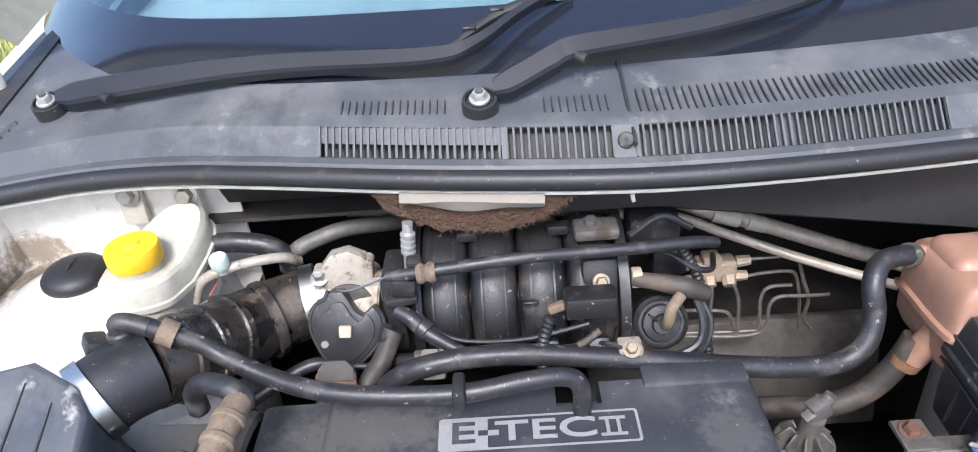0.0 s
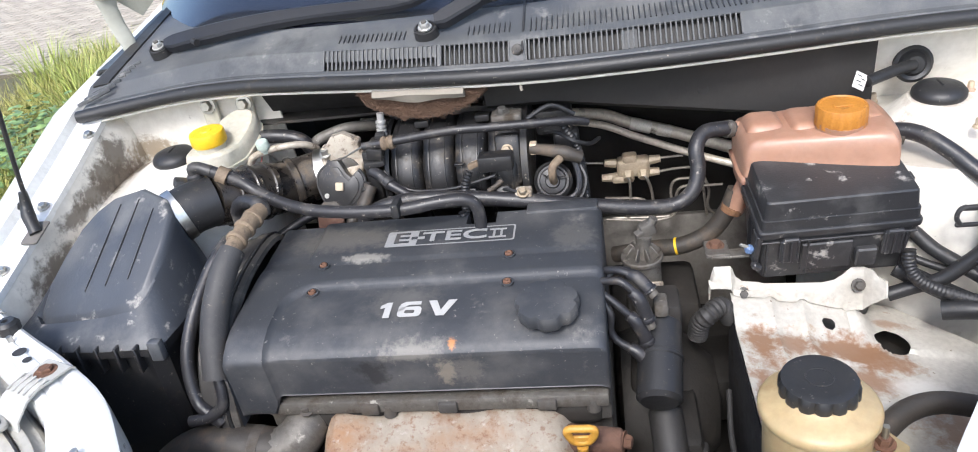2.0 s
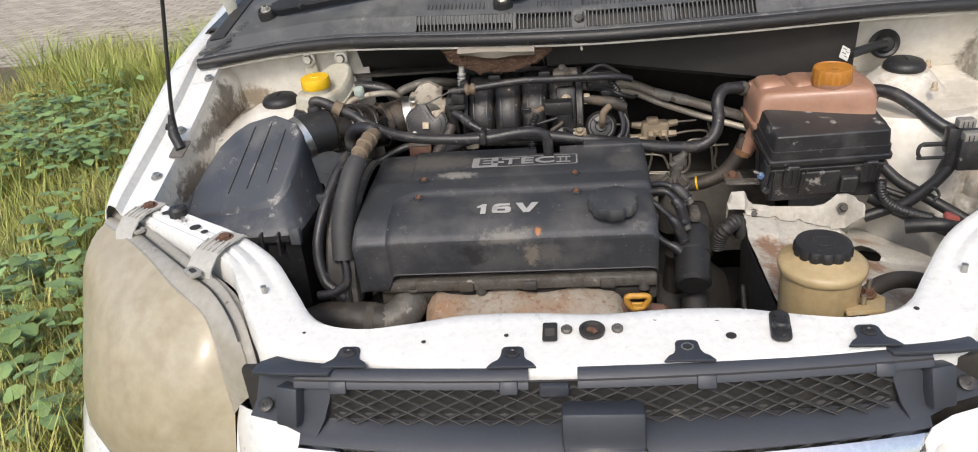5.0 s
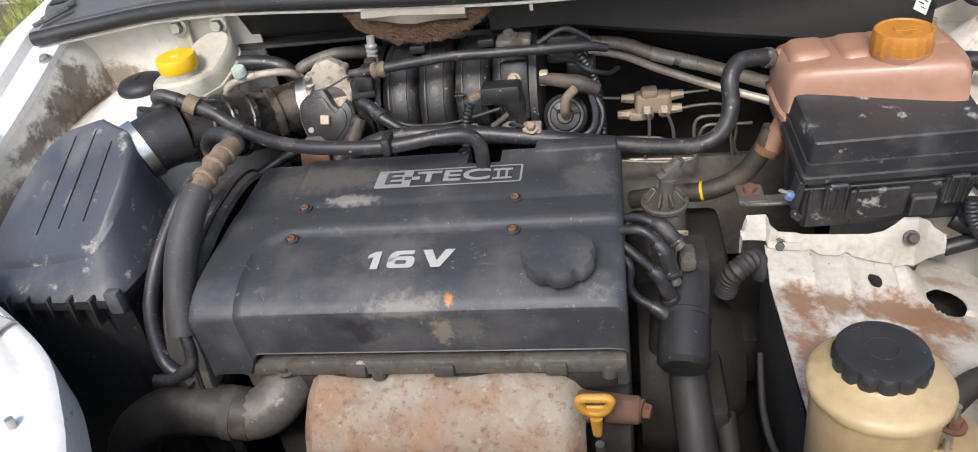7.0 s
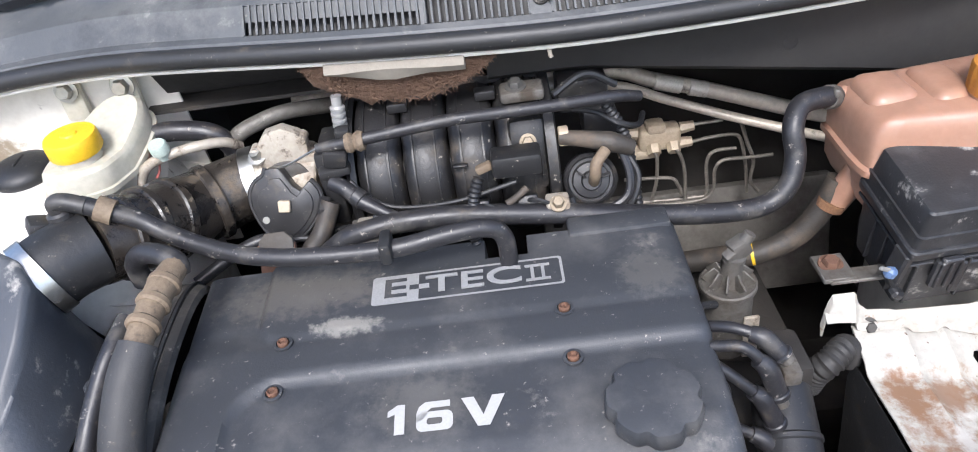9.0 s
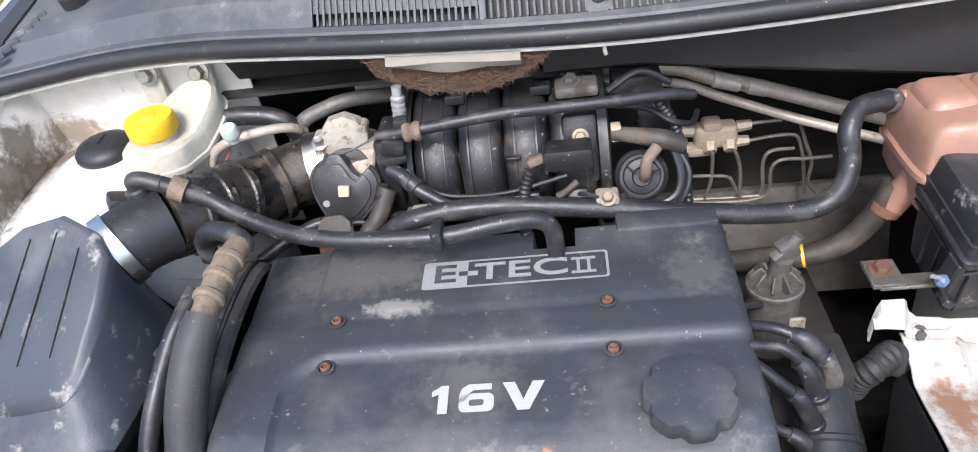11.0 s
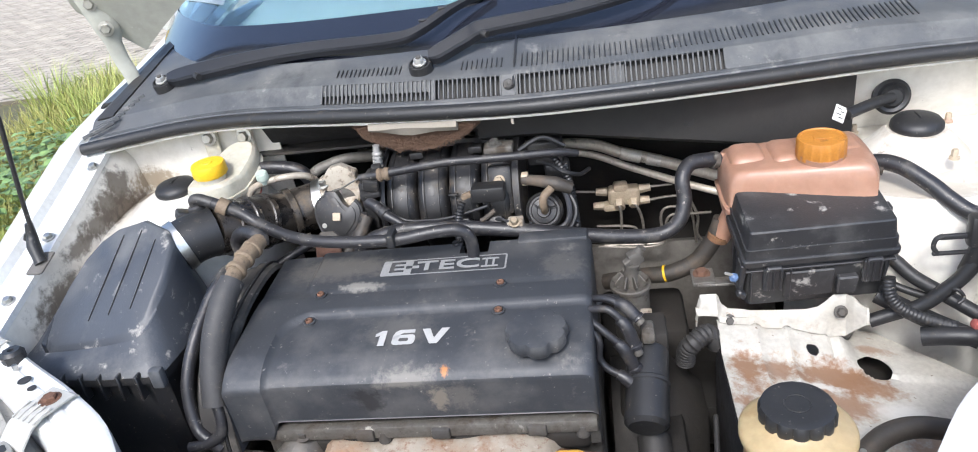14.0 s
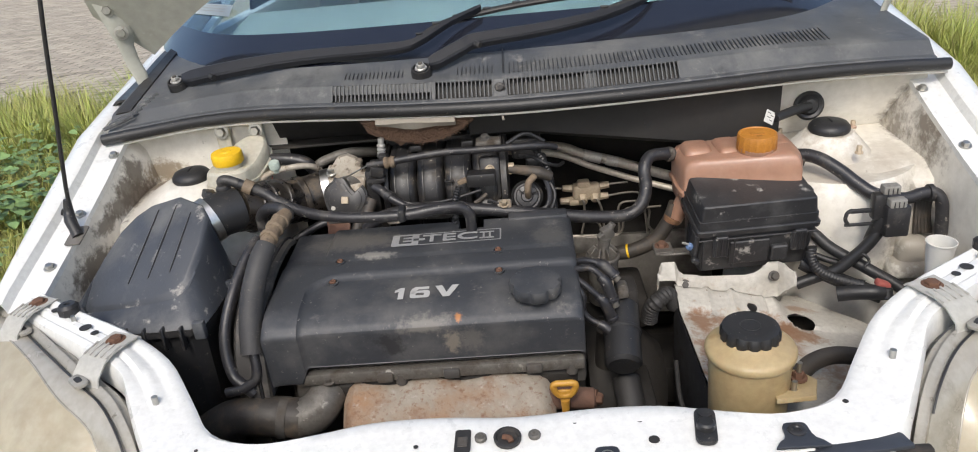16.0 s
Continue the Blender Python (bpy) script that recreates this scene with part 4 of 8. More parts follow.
part("cover_lettering", bm, "letter", cover, "white painted character")
extended_letter([(-0.61, 0.34), (-0.61, 0.62), (-0.52, 0.86), (-0.30, 1.0), (0.52, 1.0), (0.52, 0.79), (-0.10, 0.79), (-0.24, 0.70), (-0.26, 0.56), (-0.40, 0.40)], -0.0128)
for x, y, z in ((-0.252, 0.4000, 0), (-0.019, 0.4005, 0), (-0.249, 0.444, 0), (-0.02, 0.446, 0)):
    p = on_cover(x, y)
    part("screw_recess", lathe(p, (0, -0.1, 1), [(0.0075, 0.0), (0.0078, 0.003), (0.0058, 0.0032), (0.0052, 0.0005), (0.0, 0.0005)], 18), "cover", cover)
    part("screw", lathe(p, (0, -0.1, 1), [(0.0046, 0.0005), (0.0046, 0.0045), (0.0032, 0.0055), (0.002, 0.0035), (0.0, 0.0035)], 12), "rustbolt", cover, "rusted socket screw")
# oil filler cap
part("oil_cap", lathe((0.030, 0.345, 0.778), (0, -0.12, 1), [(0.021, 0), (0.021, 0.008), (0.0325, 0.0095), (0.0342, 0.012), (0.0342, 0.022), (0.0325, 0.026), (0.024, 0.0275), (0.0, 0.0285)], 84, scallop=(7, 0.0036, 2, 5)), "cover", engine, "black scalloped oil filler cap")
# timing belt cover beside the rocker cover
SEC2 = [(0.56, 0.60), (0.565, 0.72), (0.55, 0.785), (0.52, 0.806), (0.46, 0.808), (0.40, 0.798), (0.35, 0.775), (0.318, 0.735), (0.305, 0.68), (0.305, 0.60), (0.32, 0.50)]
sec2 = [(p.y, p.z) for p in curve_pts([(0, a, b) for a, b in SEC2], 4)]


rows = []
for x, g in ((-0.337, -0.006), (-0.339, -0.001), (-0.346, 0.001), (-0.3475, -0.004), (-0.350, -0.004), (-0.3515, 0.002), (-0.362, 0.002), (-0.3635, -0.002), (-0.378, -0.003), (-0.383, -0.008), (-0.386, -0.03), (-0.387, -0.09)):
    rows.append([(x, 0.44 + (y - 0.44) * (1 + g * 6), z + g) for y, z in sec2])
bc = part("belt_cover", loft(rows), "belt", engine, "dusty black timing belt cover")
part("belt_cover_rim", loft([[(x, 0.44 + (y - 0.44) * 1.02, z + 0.0035) for y, z in sec2] for x in (-0.3495, -0.3465)], thick=0.002), "rubber", bc)
# exhaust side
rows = []
for i in range(33):
    u = i / 32
    x = -0.243 + 0.288 * u
    k = 1 - 0.30 * max(0.0, 1 - u / 0.07) ** 2 - 0.30 * max(0.0, 1 - (1 - u) / 0.07) ** 2 + 0.006 * math.sin(u * 14 + 0.6)
    row = []
    for j in range(17):
        a = radians(96 + 154 * j / 16)
        row.append((x, 0.338 + 0.089 * k * math.cos(a), 0.594 + 0.080 * k * math.sin(a) + (0.003 * math.sin(u * 17 + 1.2) if j < 3 else 0) - (0.02 if j > 13 else 0) + 0.0012 * noise.noise((x * 60, j, 0))))
    rows.append(row)
shield = part("heat_shield", loft(rows, thick=0.002), "shield", engine, "rust-blotched pressed heat shield")
for x, z in ((-0.205, 0.545), (-0.005, 0.545), (-0.225, 0.60)):
    part("bolt", hexbolt((x, 0.250, z), (0, -1, 0.2), 0.007, 0.008), "rustbolt", shield)
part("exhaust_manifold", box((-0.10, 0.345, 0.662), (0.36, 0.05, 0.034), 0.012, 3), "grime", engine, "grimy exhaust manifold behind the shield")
part("cover_lip", box((-0.108, 0.321, 0.689), (0.392, 0.018, 0.018), 0.004), "alu_dirty", engine, "grimy metal lip under the cover")
for x in (-0.16, 0.07):
    part("lip_boss", cyl((x, 0.318, 0.672), (x, 0.318, 0.690), 0.008, 0.007, 12, 0.002), "alu_dark", engine)
part("manifold_flange", box((-0.10, 0.335, 0.665), (0.34, 0.02, 0.018), 0.004), "alu_dark", engine)
for x in (-0.18, -0.09, 0.02):
    part("bracket", box((x, 0.318, 0.688), (0.022, 0.022, 0.014), 0.003), "alu_dark", engine)
part("exhaust_port", cyl((0.035, 0.31, 0.640), (0.098, 0.305, 0.638), 0.016, 0.014, 14, 0.002), "rust", engine, "rusted manifold stub")
part("bolt", hexbolt((0.098, 0.305, 0.638), (1, -0.3, 0), 0.008, 0.008), "rustbolt", engine)
dip = part("dipstick", tube([(0.057, 0.268, 0.6915), (0.067, 0.268, 0.6915), (0.0715, 0.268, 0.688), (0.069, 0.269, 0.679), (0.064, 0.270, 0.6725), (0.057, 0.2705, 0.671), (0.050, 0.270, 0.6725), (0.045, 0.269, 0.679), (0.0425, 0.268, 0.688), (0.047, 0.268, 0.6915), (0.057, 0.268, 0.6915)], 0.0044, 10, 5), "dip", engine, "amber yellow dipstick loop handle")
part("dipstick_web", box((0.057, 0.2695, 0.676), (0.018, 0.004, 0.010), 0.0015, 1), "dip", dip)
part("dipstick_neck", cyl((0.057, 0.272, 0.664), (0.057, 0.274, 0.640), 0.0062, 0.0045, 12), "dip", dip)
part("dipstick_tube", cyl((0.058, 0.277, 0.622), (0.060, 0.285, 0.56), 0.0045, 0.0045, 10), "alu_dark", dip)
# thermostat housing and lower radiator hose
part("thermostat_housing", tube([(-0.262, 0.36, 0.675), (-0.268, 0.325, 0.655), (-0.285, 0.305, 0.642), (-0.31, 0.298, 0.638)], [0.020, 0.027, 0.028, 0.026], 16), "alu_dirty", engine, "grimy cast thermostat housing")
part("bolt", hexbolt((-0.258, 0.318, 0.685), (0, -0.4, 1), 0.007, 0.007), "alu_dark", engine)
h = tagged(link("radiator_hose", tube([(-0.300, 0.300, 0.638), (-0.353, 0.300, 0.646), (-0.398, 0.300, 0.642), (-0.443, 0.296, 0.613), (-0.465, 0.29, 0.565), (-0.47, 0.27, 0.50)], 0.0275, 18), "dirty_hose"), "thick muddy black lower radiator hose", "hose", "coolant hoses")
part("hose_clamp", cyl((-0.318, 0.300, 0.640), (-0.330, 0.300, 0.642), 0.0288, seg=24), "alu_dark", h, "dull band clamp")

# ---- air filter box ----
ab = thing("air_filter_box", (-0.51, 0.42, 0.45), "dusty black plastic air filter box beside the engine", "air filter")
# outline of the lid's sloping top, and of the joint below it, point for point
TOP = [(-0.606, 0.391), (-0.603, 0.418), (-0.590, 0.445), (-0.571, 0.472), (-0.550, 0.487), (-0.526, 0.495), (-0.482, 0.494), (-0.442, 0.472), (-0.427, 0.452), (-0.433, 0.418), (-0.441, 0.394), (-0.447, 0.376), (-0.463, 0.367), (-0.499, 0.368), (-0.550, 0.373), (-0.594, 0.379)]
BASE = [(-0.630, 0.365), (-0.630, 0.420), (-0.626, 0.490), (-0.604, 0.530), (-0.572, 0.543), (-0.540, 0.547), (-0.476, 0.538), (-0.434, 0.505), (-0.420, 0.470), (-0.418, 0.418), (-0.418, 0.375), (-0.420, 0.342), (-0.436, 0.330), (-0.500, 0.330), (-0.560, 0.336), (-0.612, 0.345)]
ZB = 0.776


def lid_top(x, y):
    """The height of the lid's sloping top."""
    return 0.903 + 0.26 * (x + 0.468) + 0.77 * (y - 0.489)


def parting(x):
    """The height of the joint between lid and base."""
    return ZB + 0.02 * max(0.0, x + 0.56)


lid_rows = []
for t, g, drop in ((0.0, 1.03, 0.006), (0.0, 1.0, 0.0), (0.4, 1.0, 0.0), (0.82, 1.0, 0.0), (0.92, 1.0, 0.007), (0.97, 0.992, 0.0045), (1.0, 0.975, 0.0015), (1.0, 0.945, 0.0)):
    row = []
    for (bx, by), (tx, ty) in zip(BASE, TOP):
        x, y = bx + (tx - bx) * t, by + (ty - by) * t
        x, y = -0.52 + (x + 0.52) * g, 0.435 + (y - 0.435) * g
        z = lid_top(x, y) - drop if t > 0.9 else parting(bx) + (lid_top(tx, ty) - parting(bx)) * t - drop
        row.append((x, y, z))
    lid_rows.append(row)
lid_rows.append([(-0.520, 0.435, lid_top(-0.520, 0.435))] * len(BASE))
bm = loft(lid_rows, close=True)
bmesh.ops.remove_doubles(bm, verts=bm.verts, dist=1e-5)
lid = part("lid", bm, "plastic_worn", ab, "sloping black lid with three grooves", 50)
# flat dark bars on the lid stand for the shade inside its grooves
for (ax, ay), (bx, by) in (((-0.512, 0.483), (-0.540, 0.396)), ((-0.483, 0.481), (-0.509, 0.395)), ((-0.457, 0.464), (-0.475, 0.394))):
    part("groove", tube([(ax + (bx - ax) * k, ay + (by - ay) * k, lid_top(ax + (bx - ax) * k, ay + (by - ay) * k)) for k in (0.0, 0.5, 1.0)], [0.0016, 0.0027, 0.0016], 8, 4, flat=0.5), "plastic", lid)
body_rows = []
for g, z, f in ((1.05, ZB - 0.004, 1), (1.05, ZB - 0.014, 1), (0.97, ZB - 0.018, 1), (0.95, 0.68, 0), (0.90, 0.52, 0)):
    body_rows.append([(-0.52 + (x + 0.52) * g, 0.44 + (y - 0.44) * g, z + f * (parting(x) - ZB)) for x, y in BASE])
part("base", loft(body_rows, close=True), "plastic", ab, "black lower housing", 34)
for x, y in ((-0.420, 0.326), (-0.615, 0.342), (-0.414, 0.44)):
    part("clip", box((x, y, parting(x) - 0.006), (0.016, 0.012, 0.026), 0.003), "plastic_worn", ab)
for k in range(6):
    x = -0.445 - 0.026 * k
    part("rib", box((x, 0.324 + 0.0020 * k, parting(x) - 0.016), (0.004, 0.012, 0.034), 0.001, 1), "plastic", ab)

# ---- intake tube ----
it = tagged(new("intake_tube"), "oily black intake duct from the filter box to the throttle", "intake duct")
it.empty_display_size = 0.02
it.matrix_basis = Matrix.Translation((-0.40, 0.56, 0.84))
part("inlet_collar", tube([(-0.452, 0.493, 0.856), (-0.435, 0.510, 0.861), (-0.412, 0.530, 0.861)], 0.0335, 24), "rubber", it)
part("collar_band", cyl((-0.452, 0.493, 0.857), (-0.443, 0.501, 0.860), 0.0355, seg=32), "band", it, "bright steel band clamp")
part("duct", tube([(-0.415, 0.528, 0.860), (-0.395, 0.555, 0.852), (-0.372, 0.600, 0.837), (-0.350, 0.635, 0.828), (-0.312, 0.655, 0.832)], [0.034, 0.036, 0.037, 0.036, 0.034], 24), "muddy_tube", it, "mud-caked rubber duct")
for p, q, r in (((-0.402, 0.545, 0.856), (-0.397, 0.552, 0.853), 0.0395), ((-0.390, 0.566, 0.849), (-0.385, 0.574, 0.846), 0.0395), ((-0.378, 0.588, 0.842), (-0.373, 0.596, 0.838), 0.0405), ((-0.352, 0.630, 0.829), (-0.343, 0.637, 0.829), 0.039)):
    part("bead", cyl(p, q, r, seg=26, bev=0.0018), "muddy_tube", it)
part("throttle_band", cyl((-0.313, 0.654, 0.832), (-0.300, 0.657, 0.833), 0.0365, seg=28), "band", it, "steel band clamp")
part("vent_boss", cyl((-0.428, 0.532, 0.875), (-0.430, 0.532, 0.9), 0.0125, 0.011, 16, 0.002), "plastic", it)
part("vent_elbow", tube([(-0.429, 0.532, 0.898), (-0.429, 0.531, 0.907), (-0.420, 0.531, 0.9075), (-0.405, 0.531, 0.901)], 0.0078, 14), "plastic", it)
part("sensor_plug", box((-0.455, 0.535, 0.885), (0.018, 0.024, 0.014), 0.003, rot=Euler((0, 0.4, 0.6)).to_matrix()), "plastic", it, "small black sensor plug")

# ---- hoses ----
def hose(pts, r, mat, label, seg=14, corr=None, category="hose", name="hose", group="rubber hoses"):
    return tagged(link(name, tube(pts, r, seg, corr=corr), mat), label, category, group)


h = hose([(-0.410, 0.532, 0.903), (-0.372, 0.534, 0.882), (-0.351, 0.530, 0.868), (-0.316, 0.518, 0.855), (-0.275, 0.505, 0.848), (-0.223, 0.497, 0.845), (-0.156, 0.495, 0.844), (-0.106, 0.500, 0.848), (-0.074, 0.505, 0.846), (-0.061, 0.507, 0.832), (-0.060, 0.507, 0.798)], 0.0080, "hose", "long black breather hose lying across the engine")
part("spring_clip", cyl((-0.398, 0.533, 0.897), (-0.386, 0.533, 0.890), 0.0112, seg=18), "tan", h, "rusty spring clip")
part("cable_tie", box((-0.158, 0.493, 0.848), (0.010, 0.026, 0.020), 0.003), "rubber", h)
h = hose([(-0.232, 0.565, 0.795), (-0.205, 0.561, 0.815), (-0.175, 0.562, 0.822), (-0.144, 0.565, 0.823), (-0.096, 0.567, 0.820), (-0.016, 0.567, 0.809), (0.081, 0.567, 0.793), (0.141, 0.570, 0.784), (0.183, 0.575, 0.783), (0.205, 0.580, 0.798), (0.213, 0.590, 0.822), (0.212, 0.600, 0.847), (0.223, 0.615, 0.861), (0.246, 0.625, 0.861), (0.266, 0.632, 0.856)], 0.0098, "hose", "long black coolant hose curving up to the tank", 16)
part("hose_clip", cyl((0.253, 0.628, 0.859), (0.259, 0.631, 0.857), 0.0116, seg=18), "alu_dirty", h, "dull hose clip")
part("clip_ear", box((0.258, 0.622, 0.8655), (0.006, 0.008, 0.008), 0.0015, 1), "alu_dirty", h)
hose([(-0.372, 0.505, 0.835), (-0.370, 0.502, 0.856), (-0.356, 0.494, 0.871), (-0.336, 0.484, 0.875), (-0.322, 0.477, 0.870), (-0.322, 0.474, 0.862)], 0.0088, "hose", "short black looped hose")
h = hose([(-0.323, 0.478, 0.868), (-0.328, 0.452, 0.866), (-0.332, 0.424, 0.861), (-0.335, 0.398, 0.853)], [0.0105, 0.0118, 0.0105, 0.0105], "tan", "dusty tan pipe coupling", category="coupling", name="coupling", group="")
for t in ((-0.3265, 0.460, 0.8665), (-0.3295, 0.440, 0.8642), (-0.3325, 0.420, 0.8600)):
    part("ring", cyl(t, (t[0] - 0.0012, t[1] - 0.008, t[2] - 0.0012), 0.0132, seg=18, bev=0.002), "tan", h)
hose([(-0.334, 0.402, 0.854), (-0.341, 0.380, 0.838), (-0.350, 0.355, 0.805), (-0.354, 0.335, 0.770), (-0.354, 0.317, 0.735)], [0.0145, 0.0155, 0.016, 0.016, 0.0155], "sleeve", "thick black foam-sleeved pipe running down the belt side", 16, name="sleeved_pipe")
hose([(-0.353, 0.318, 0.738), (-0.350, 0.310, 0.718), (-0.354, 0.304, 0.702), (-0.372, 0.300, 0.692), (-0.394, 0.299, 0.688)], 0.0068, "hose", "thin black pipe bending at the bottom")
hose([(-0.362, 0.445, 0.845), (-0.367, 0.420, 0.838), (-0.375, 0.400, 0.824), (-0.385, 0.365, 0.795), (-0.393, 0.340, 0.762), (-0.393, 0.325, 0.733), (-0.385, 0.312, 0.706), (-0.372, 0.305, 0.695), (-0.36, 0.305, 0.68)], 0.0078, "hose", "black pipe beside the belt cover")
hose([(0.262, 0.60, 0.785), (0.249, 0.600, 0.752), (0.226, 0.600, 0.722), (0.190, 0.600, 0.706), (0.155, 0.610, 0.698), (0.10, 0.63, 0.68)], 0.0118, "dirty_hose", "muddy coolant hose under the expansion tank", 16)
hose([(0.236, 0.478, 0.672), (0.224, 0.466, 0.696), (0.207, 0.455, 0.692), (0.198, 0.458, 0.678), (0.196, 0.466, 0.655)], 0.0130, "pad", "black corrugated wiring conduit", 16, corr=(0.0048, 0.0018), name="conduit")
h = hose([(0.441, 0.583, 0.857), (0.456, 0.574, 0.858), (0.472, 0.560, 0.854), (0.493, 0.540, 0.841), (0.509, 0.522, 0.828), (0.530, 0.506, 0.816), (0.569, 0.502, 0.808), (0.594, 0.505, 0.812), (0.612, 0.505, 0.812), (0.622, 0.500, 0.800), (0.624, 0.495, 0.77), (0.624, 0.485, 0.70)], [0.0100] * 5 + [0.0095, 0.009, 0.009, 0.009, 0.009, 0.009, 0.009], "hose", "black hose from the tank to the side wall")
part("hose_clip", cyl((0.604, 0.505, 0.8125), (0.610, 0.505, 0.8125), 0.0128, seg=18), "plastic", h)
hose([(-0.416, 0.690, 0.883), (-0.385, 0.700, 0.879), (-0.351, 0.700, 0.871), (-0.335, 0.700, 0.851), (-0.33, 0.70, 0.82)], 0.0105, "hose", "black brake booster hose")
ac = hose([(-0.425, 0.645, 0.80), (-0.417, 0.645, 0.843), (-0.413, 0.648, 0.858), (-0.403, 0.652, 0.869), (-0.380, 0.660, 0.874), (-0.353, 0.670, 0.874), (-0.334, 0.682, 0.868), (-0.325, 0.695, 0.855)], 0.0052, "alu", "aluminium refrigerant pipe with a pale green cap", name="refrigerant_pipe", category="pipe", group="pipes")
part("service_cap", lathe((-0.388, 0.658, 0.872), (0, -0.25, 1), [(0.0065, 0), (0.0070, 0.006), (0.0092, 0.008), (0.0092, 0.017), (0.008, 0.019), (0, 0.019)], 20), "mint", ac, "pale green service port cap")
for pts, r in (([(-0.10, 0.80, 0.838), (-0.047, 0.805, 0.829), (0.077, 0.820, 0.808), (0.145, 0.820, 0.779), (0.208, 0.800, 0.760), (0.262, 0.780, 0.747), (0.33, 0.76, 0.73)], 0.0058), ([(-0.30, 0.84, 0.835), (-0.051, 0.84, 0.824), (0.081, 0.850, 0.812), (0.134, 0.850, 0.793), (0.202, 0.840, 0.774), (0.289, 0.820, 0.748), (0.36, 0.80, 0.73)], 0.0095), ([(-0.345, 0.715, 0.835), (-0.328, 0.705, 0.862), (-0.304, 0.712, 0.871), (-0.277, 0.722, 0.874), (-0.240, 0.742, 0.866), (-0.215, 0.760, 0.858), (-0.16, 0.78, 0.85)], 0.0085)):
    hose(pts, r, "pipe" if pts[0][0] > -0.32 else "alu_dirty", "dull metal pipe along the bulkhead", name="metal_pipe", category="pipe", group="pipes")
for a, b in (((0.137, 0.8475, 0.7915), (0.169, 0.844, 0.7825)), ((0.178, 0.843, 0.780), (0.200, 0.8405, 0.7745))):
    tagged(link("pipe_sleeve", cyl(a, b, 0.0102, 0.0102, 18, 0.0008), "bare"), "bright bare metal sleeve on the dull pipe", "pipe sleeve", "pipe sleeves")
tagged(link("hose_mark", cyl((0.186, 0.6005, 0.7055), (0.183, 0.6011, 0.7048), 0.0122, seg=20), "yellow"), "yellow painted band on the coolant hose", "paint mark")

# ---- cowl panel ----
def prof_at(x):
    """The cowl's section at x: from the seal back to the glass."""
    y, z = lip_at(x)
    wy, wz = lerp_table([(p.x, p.y, p.z) for p in wsp], x)
    k = min(1.0, max(0.0, (0.56 - abs(x)) / 0.12))
    vb, vt = Vector((x, y + 0.017, z + 0.013)), Vector((x, y + 0.037, z + 0.031 + 0.004 * k))
    st = Vector((x, y + 0.043, z + 0.034 + 0.004 * k))
    be = Vector((x, wy - 0.008, wz - 0.006))
    m1 = st.lerp(be, 0.30) + Vector((0, 0, -0.003 * k))
    m2 = st.lerp(be, 0.65)
    return [Vector((x, y + 0.002, z + 0.004)), Vector((x, y + 0.008, z + 0.011)), vb, vt, st, m1, m2, be, Vector((x, wy + 0.012, wz - 0.010))]


cowl = thing("cowl", (0, 0.70, 0.95), "weathered dark grey plastic cowl panel with vent slots below the glass", "cowl panel")
XS = [-0.675 + 1.35 * i / 60 for i in range(61)]
V0, V1 = -0.279, 0.274
bm = loft([[p for p in prof_at(x)[:3]] for x in XS], thick=0.002)
loft([[p for p in prof_at(x)[3:]] for x in XS], thick=0.002, bm=bm)
for a, b in ((-0.675, V0), (V1, 0.675)):
    loft([prof_at(a + (b - a) * i / 18)[2:4] for i in range(19)], thick=0.002, bm=bm)
part("panel", bm, "cowl", cowl, "faded dark plastic panel", 30)
# added black sheet: gives the slots their shade and closes the view through
part("vent_backing", loft([[prof_at(V0 - 0.004 + (V1 - V0 + 0.008) * i / 24)[2] + Vector((0, 0.002, -0.004)), prof_at(V0 - 0.004 + (V1 - V0 + 0.008) * i / 24)[2] + Vector((0, 0.014, -0.010)), prof_at(V0 - 0.004 + (V1 - V0 + 0.008) * i / 24)[3] + Vector((0, 0.014, -0.004)), prof_at(V0 - 0.004 + (V1 - V0 + 0.008) * i / 24)[3] + Vector((0, 0.004, -0.002))] for i in range(25)], thick=0.001), "pad", cowl, "black sheet standing for the shade behind the vent slots")
part("vent_shelf", loft([[prof_at(-0.279 + 0.172 * i / 8)[2].lerp(prof_at(-0.279 + 0.172 * i / 8)[3], 0.46) + Vector((0, 0.0008, -0.0008)), prof_at(-0.279 + 0.172 * i / 8)[3] + Vector((0, 0.0008, -0.0008))] for i in range(9)], thick=0.001), "cowl", cowl)
part("vent_shelf", loft([[p + Vector((0, 0.006, -0.003)) for p in prof_at(0.128 + 0.02 * i / 3)[2:4]] for i in range(4)], thick=0.001), "cowl", cowl)


def bar(name, p, q, w, t, mat, parent, data=None):
    """A thin bar from p to q; alike bars share one mesh."""
    d = q - p
    if data is None:
        data = link(name, box((0, 0.5, 0), (1, 1, 1)), mat, 0)
        me = data.data
        bpy.data.objects.remove(data)
    else:
        me = data
    ob = new(name, me)
    y = d.normalized()
    x = Vector((1, 0, 0))
    z = x.cross(y).normalized()
    ob.matrix_basis = parent.matrix_basis.inverted() @ Matrix((( x.x * w, y.x * d.length, z.x * t, p.x), (x.y * w, y.y * d.length, z.y * t, p.y), (x.z * w, y.z * d.length, z.z * t, p.z), (0, 0, 0, 1)))
    ob.parent = parent
    return me


slat = None
x = V0
while x < V1 + 0.002:
    if not -0.012 < x < 0.004:
        p = prof_at(x)
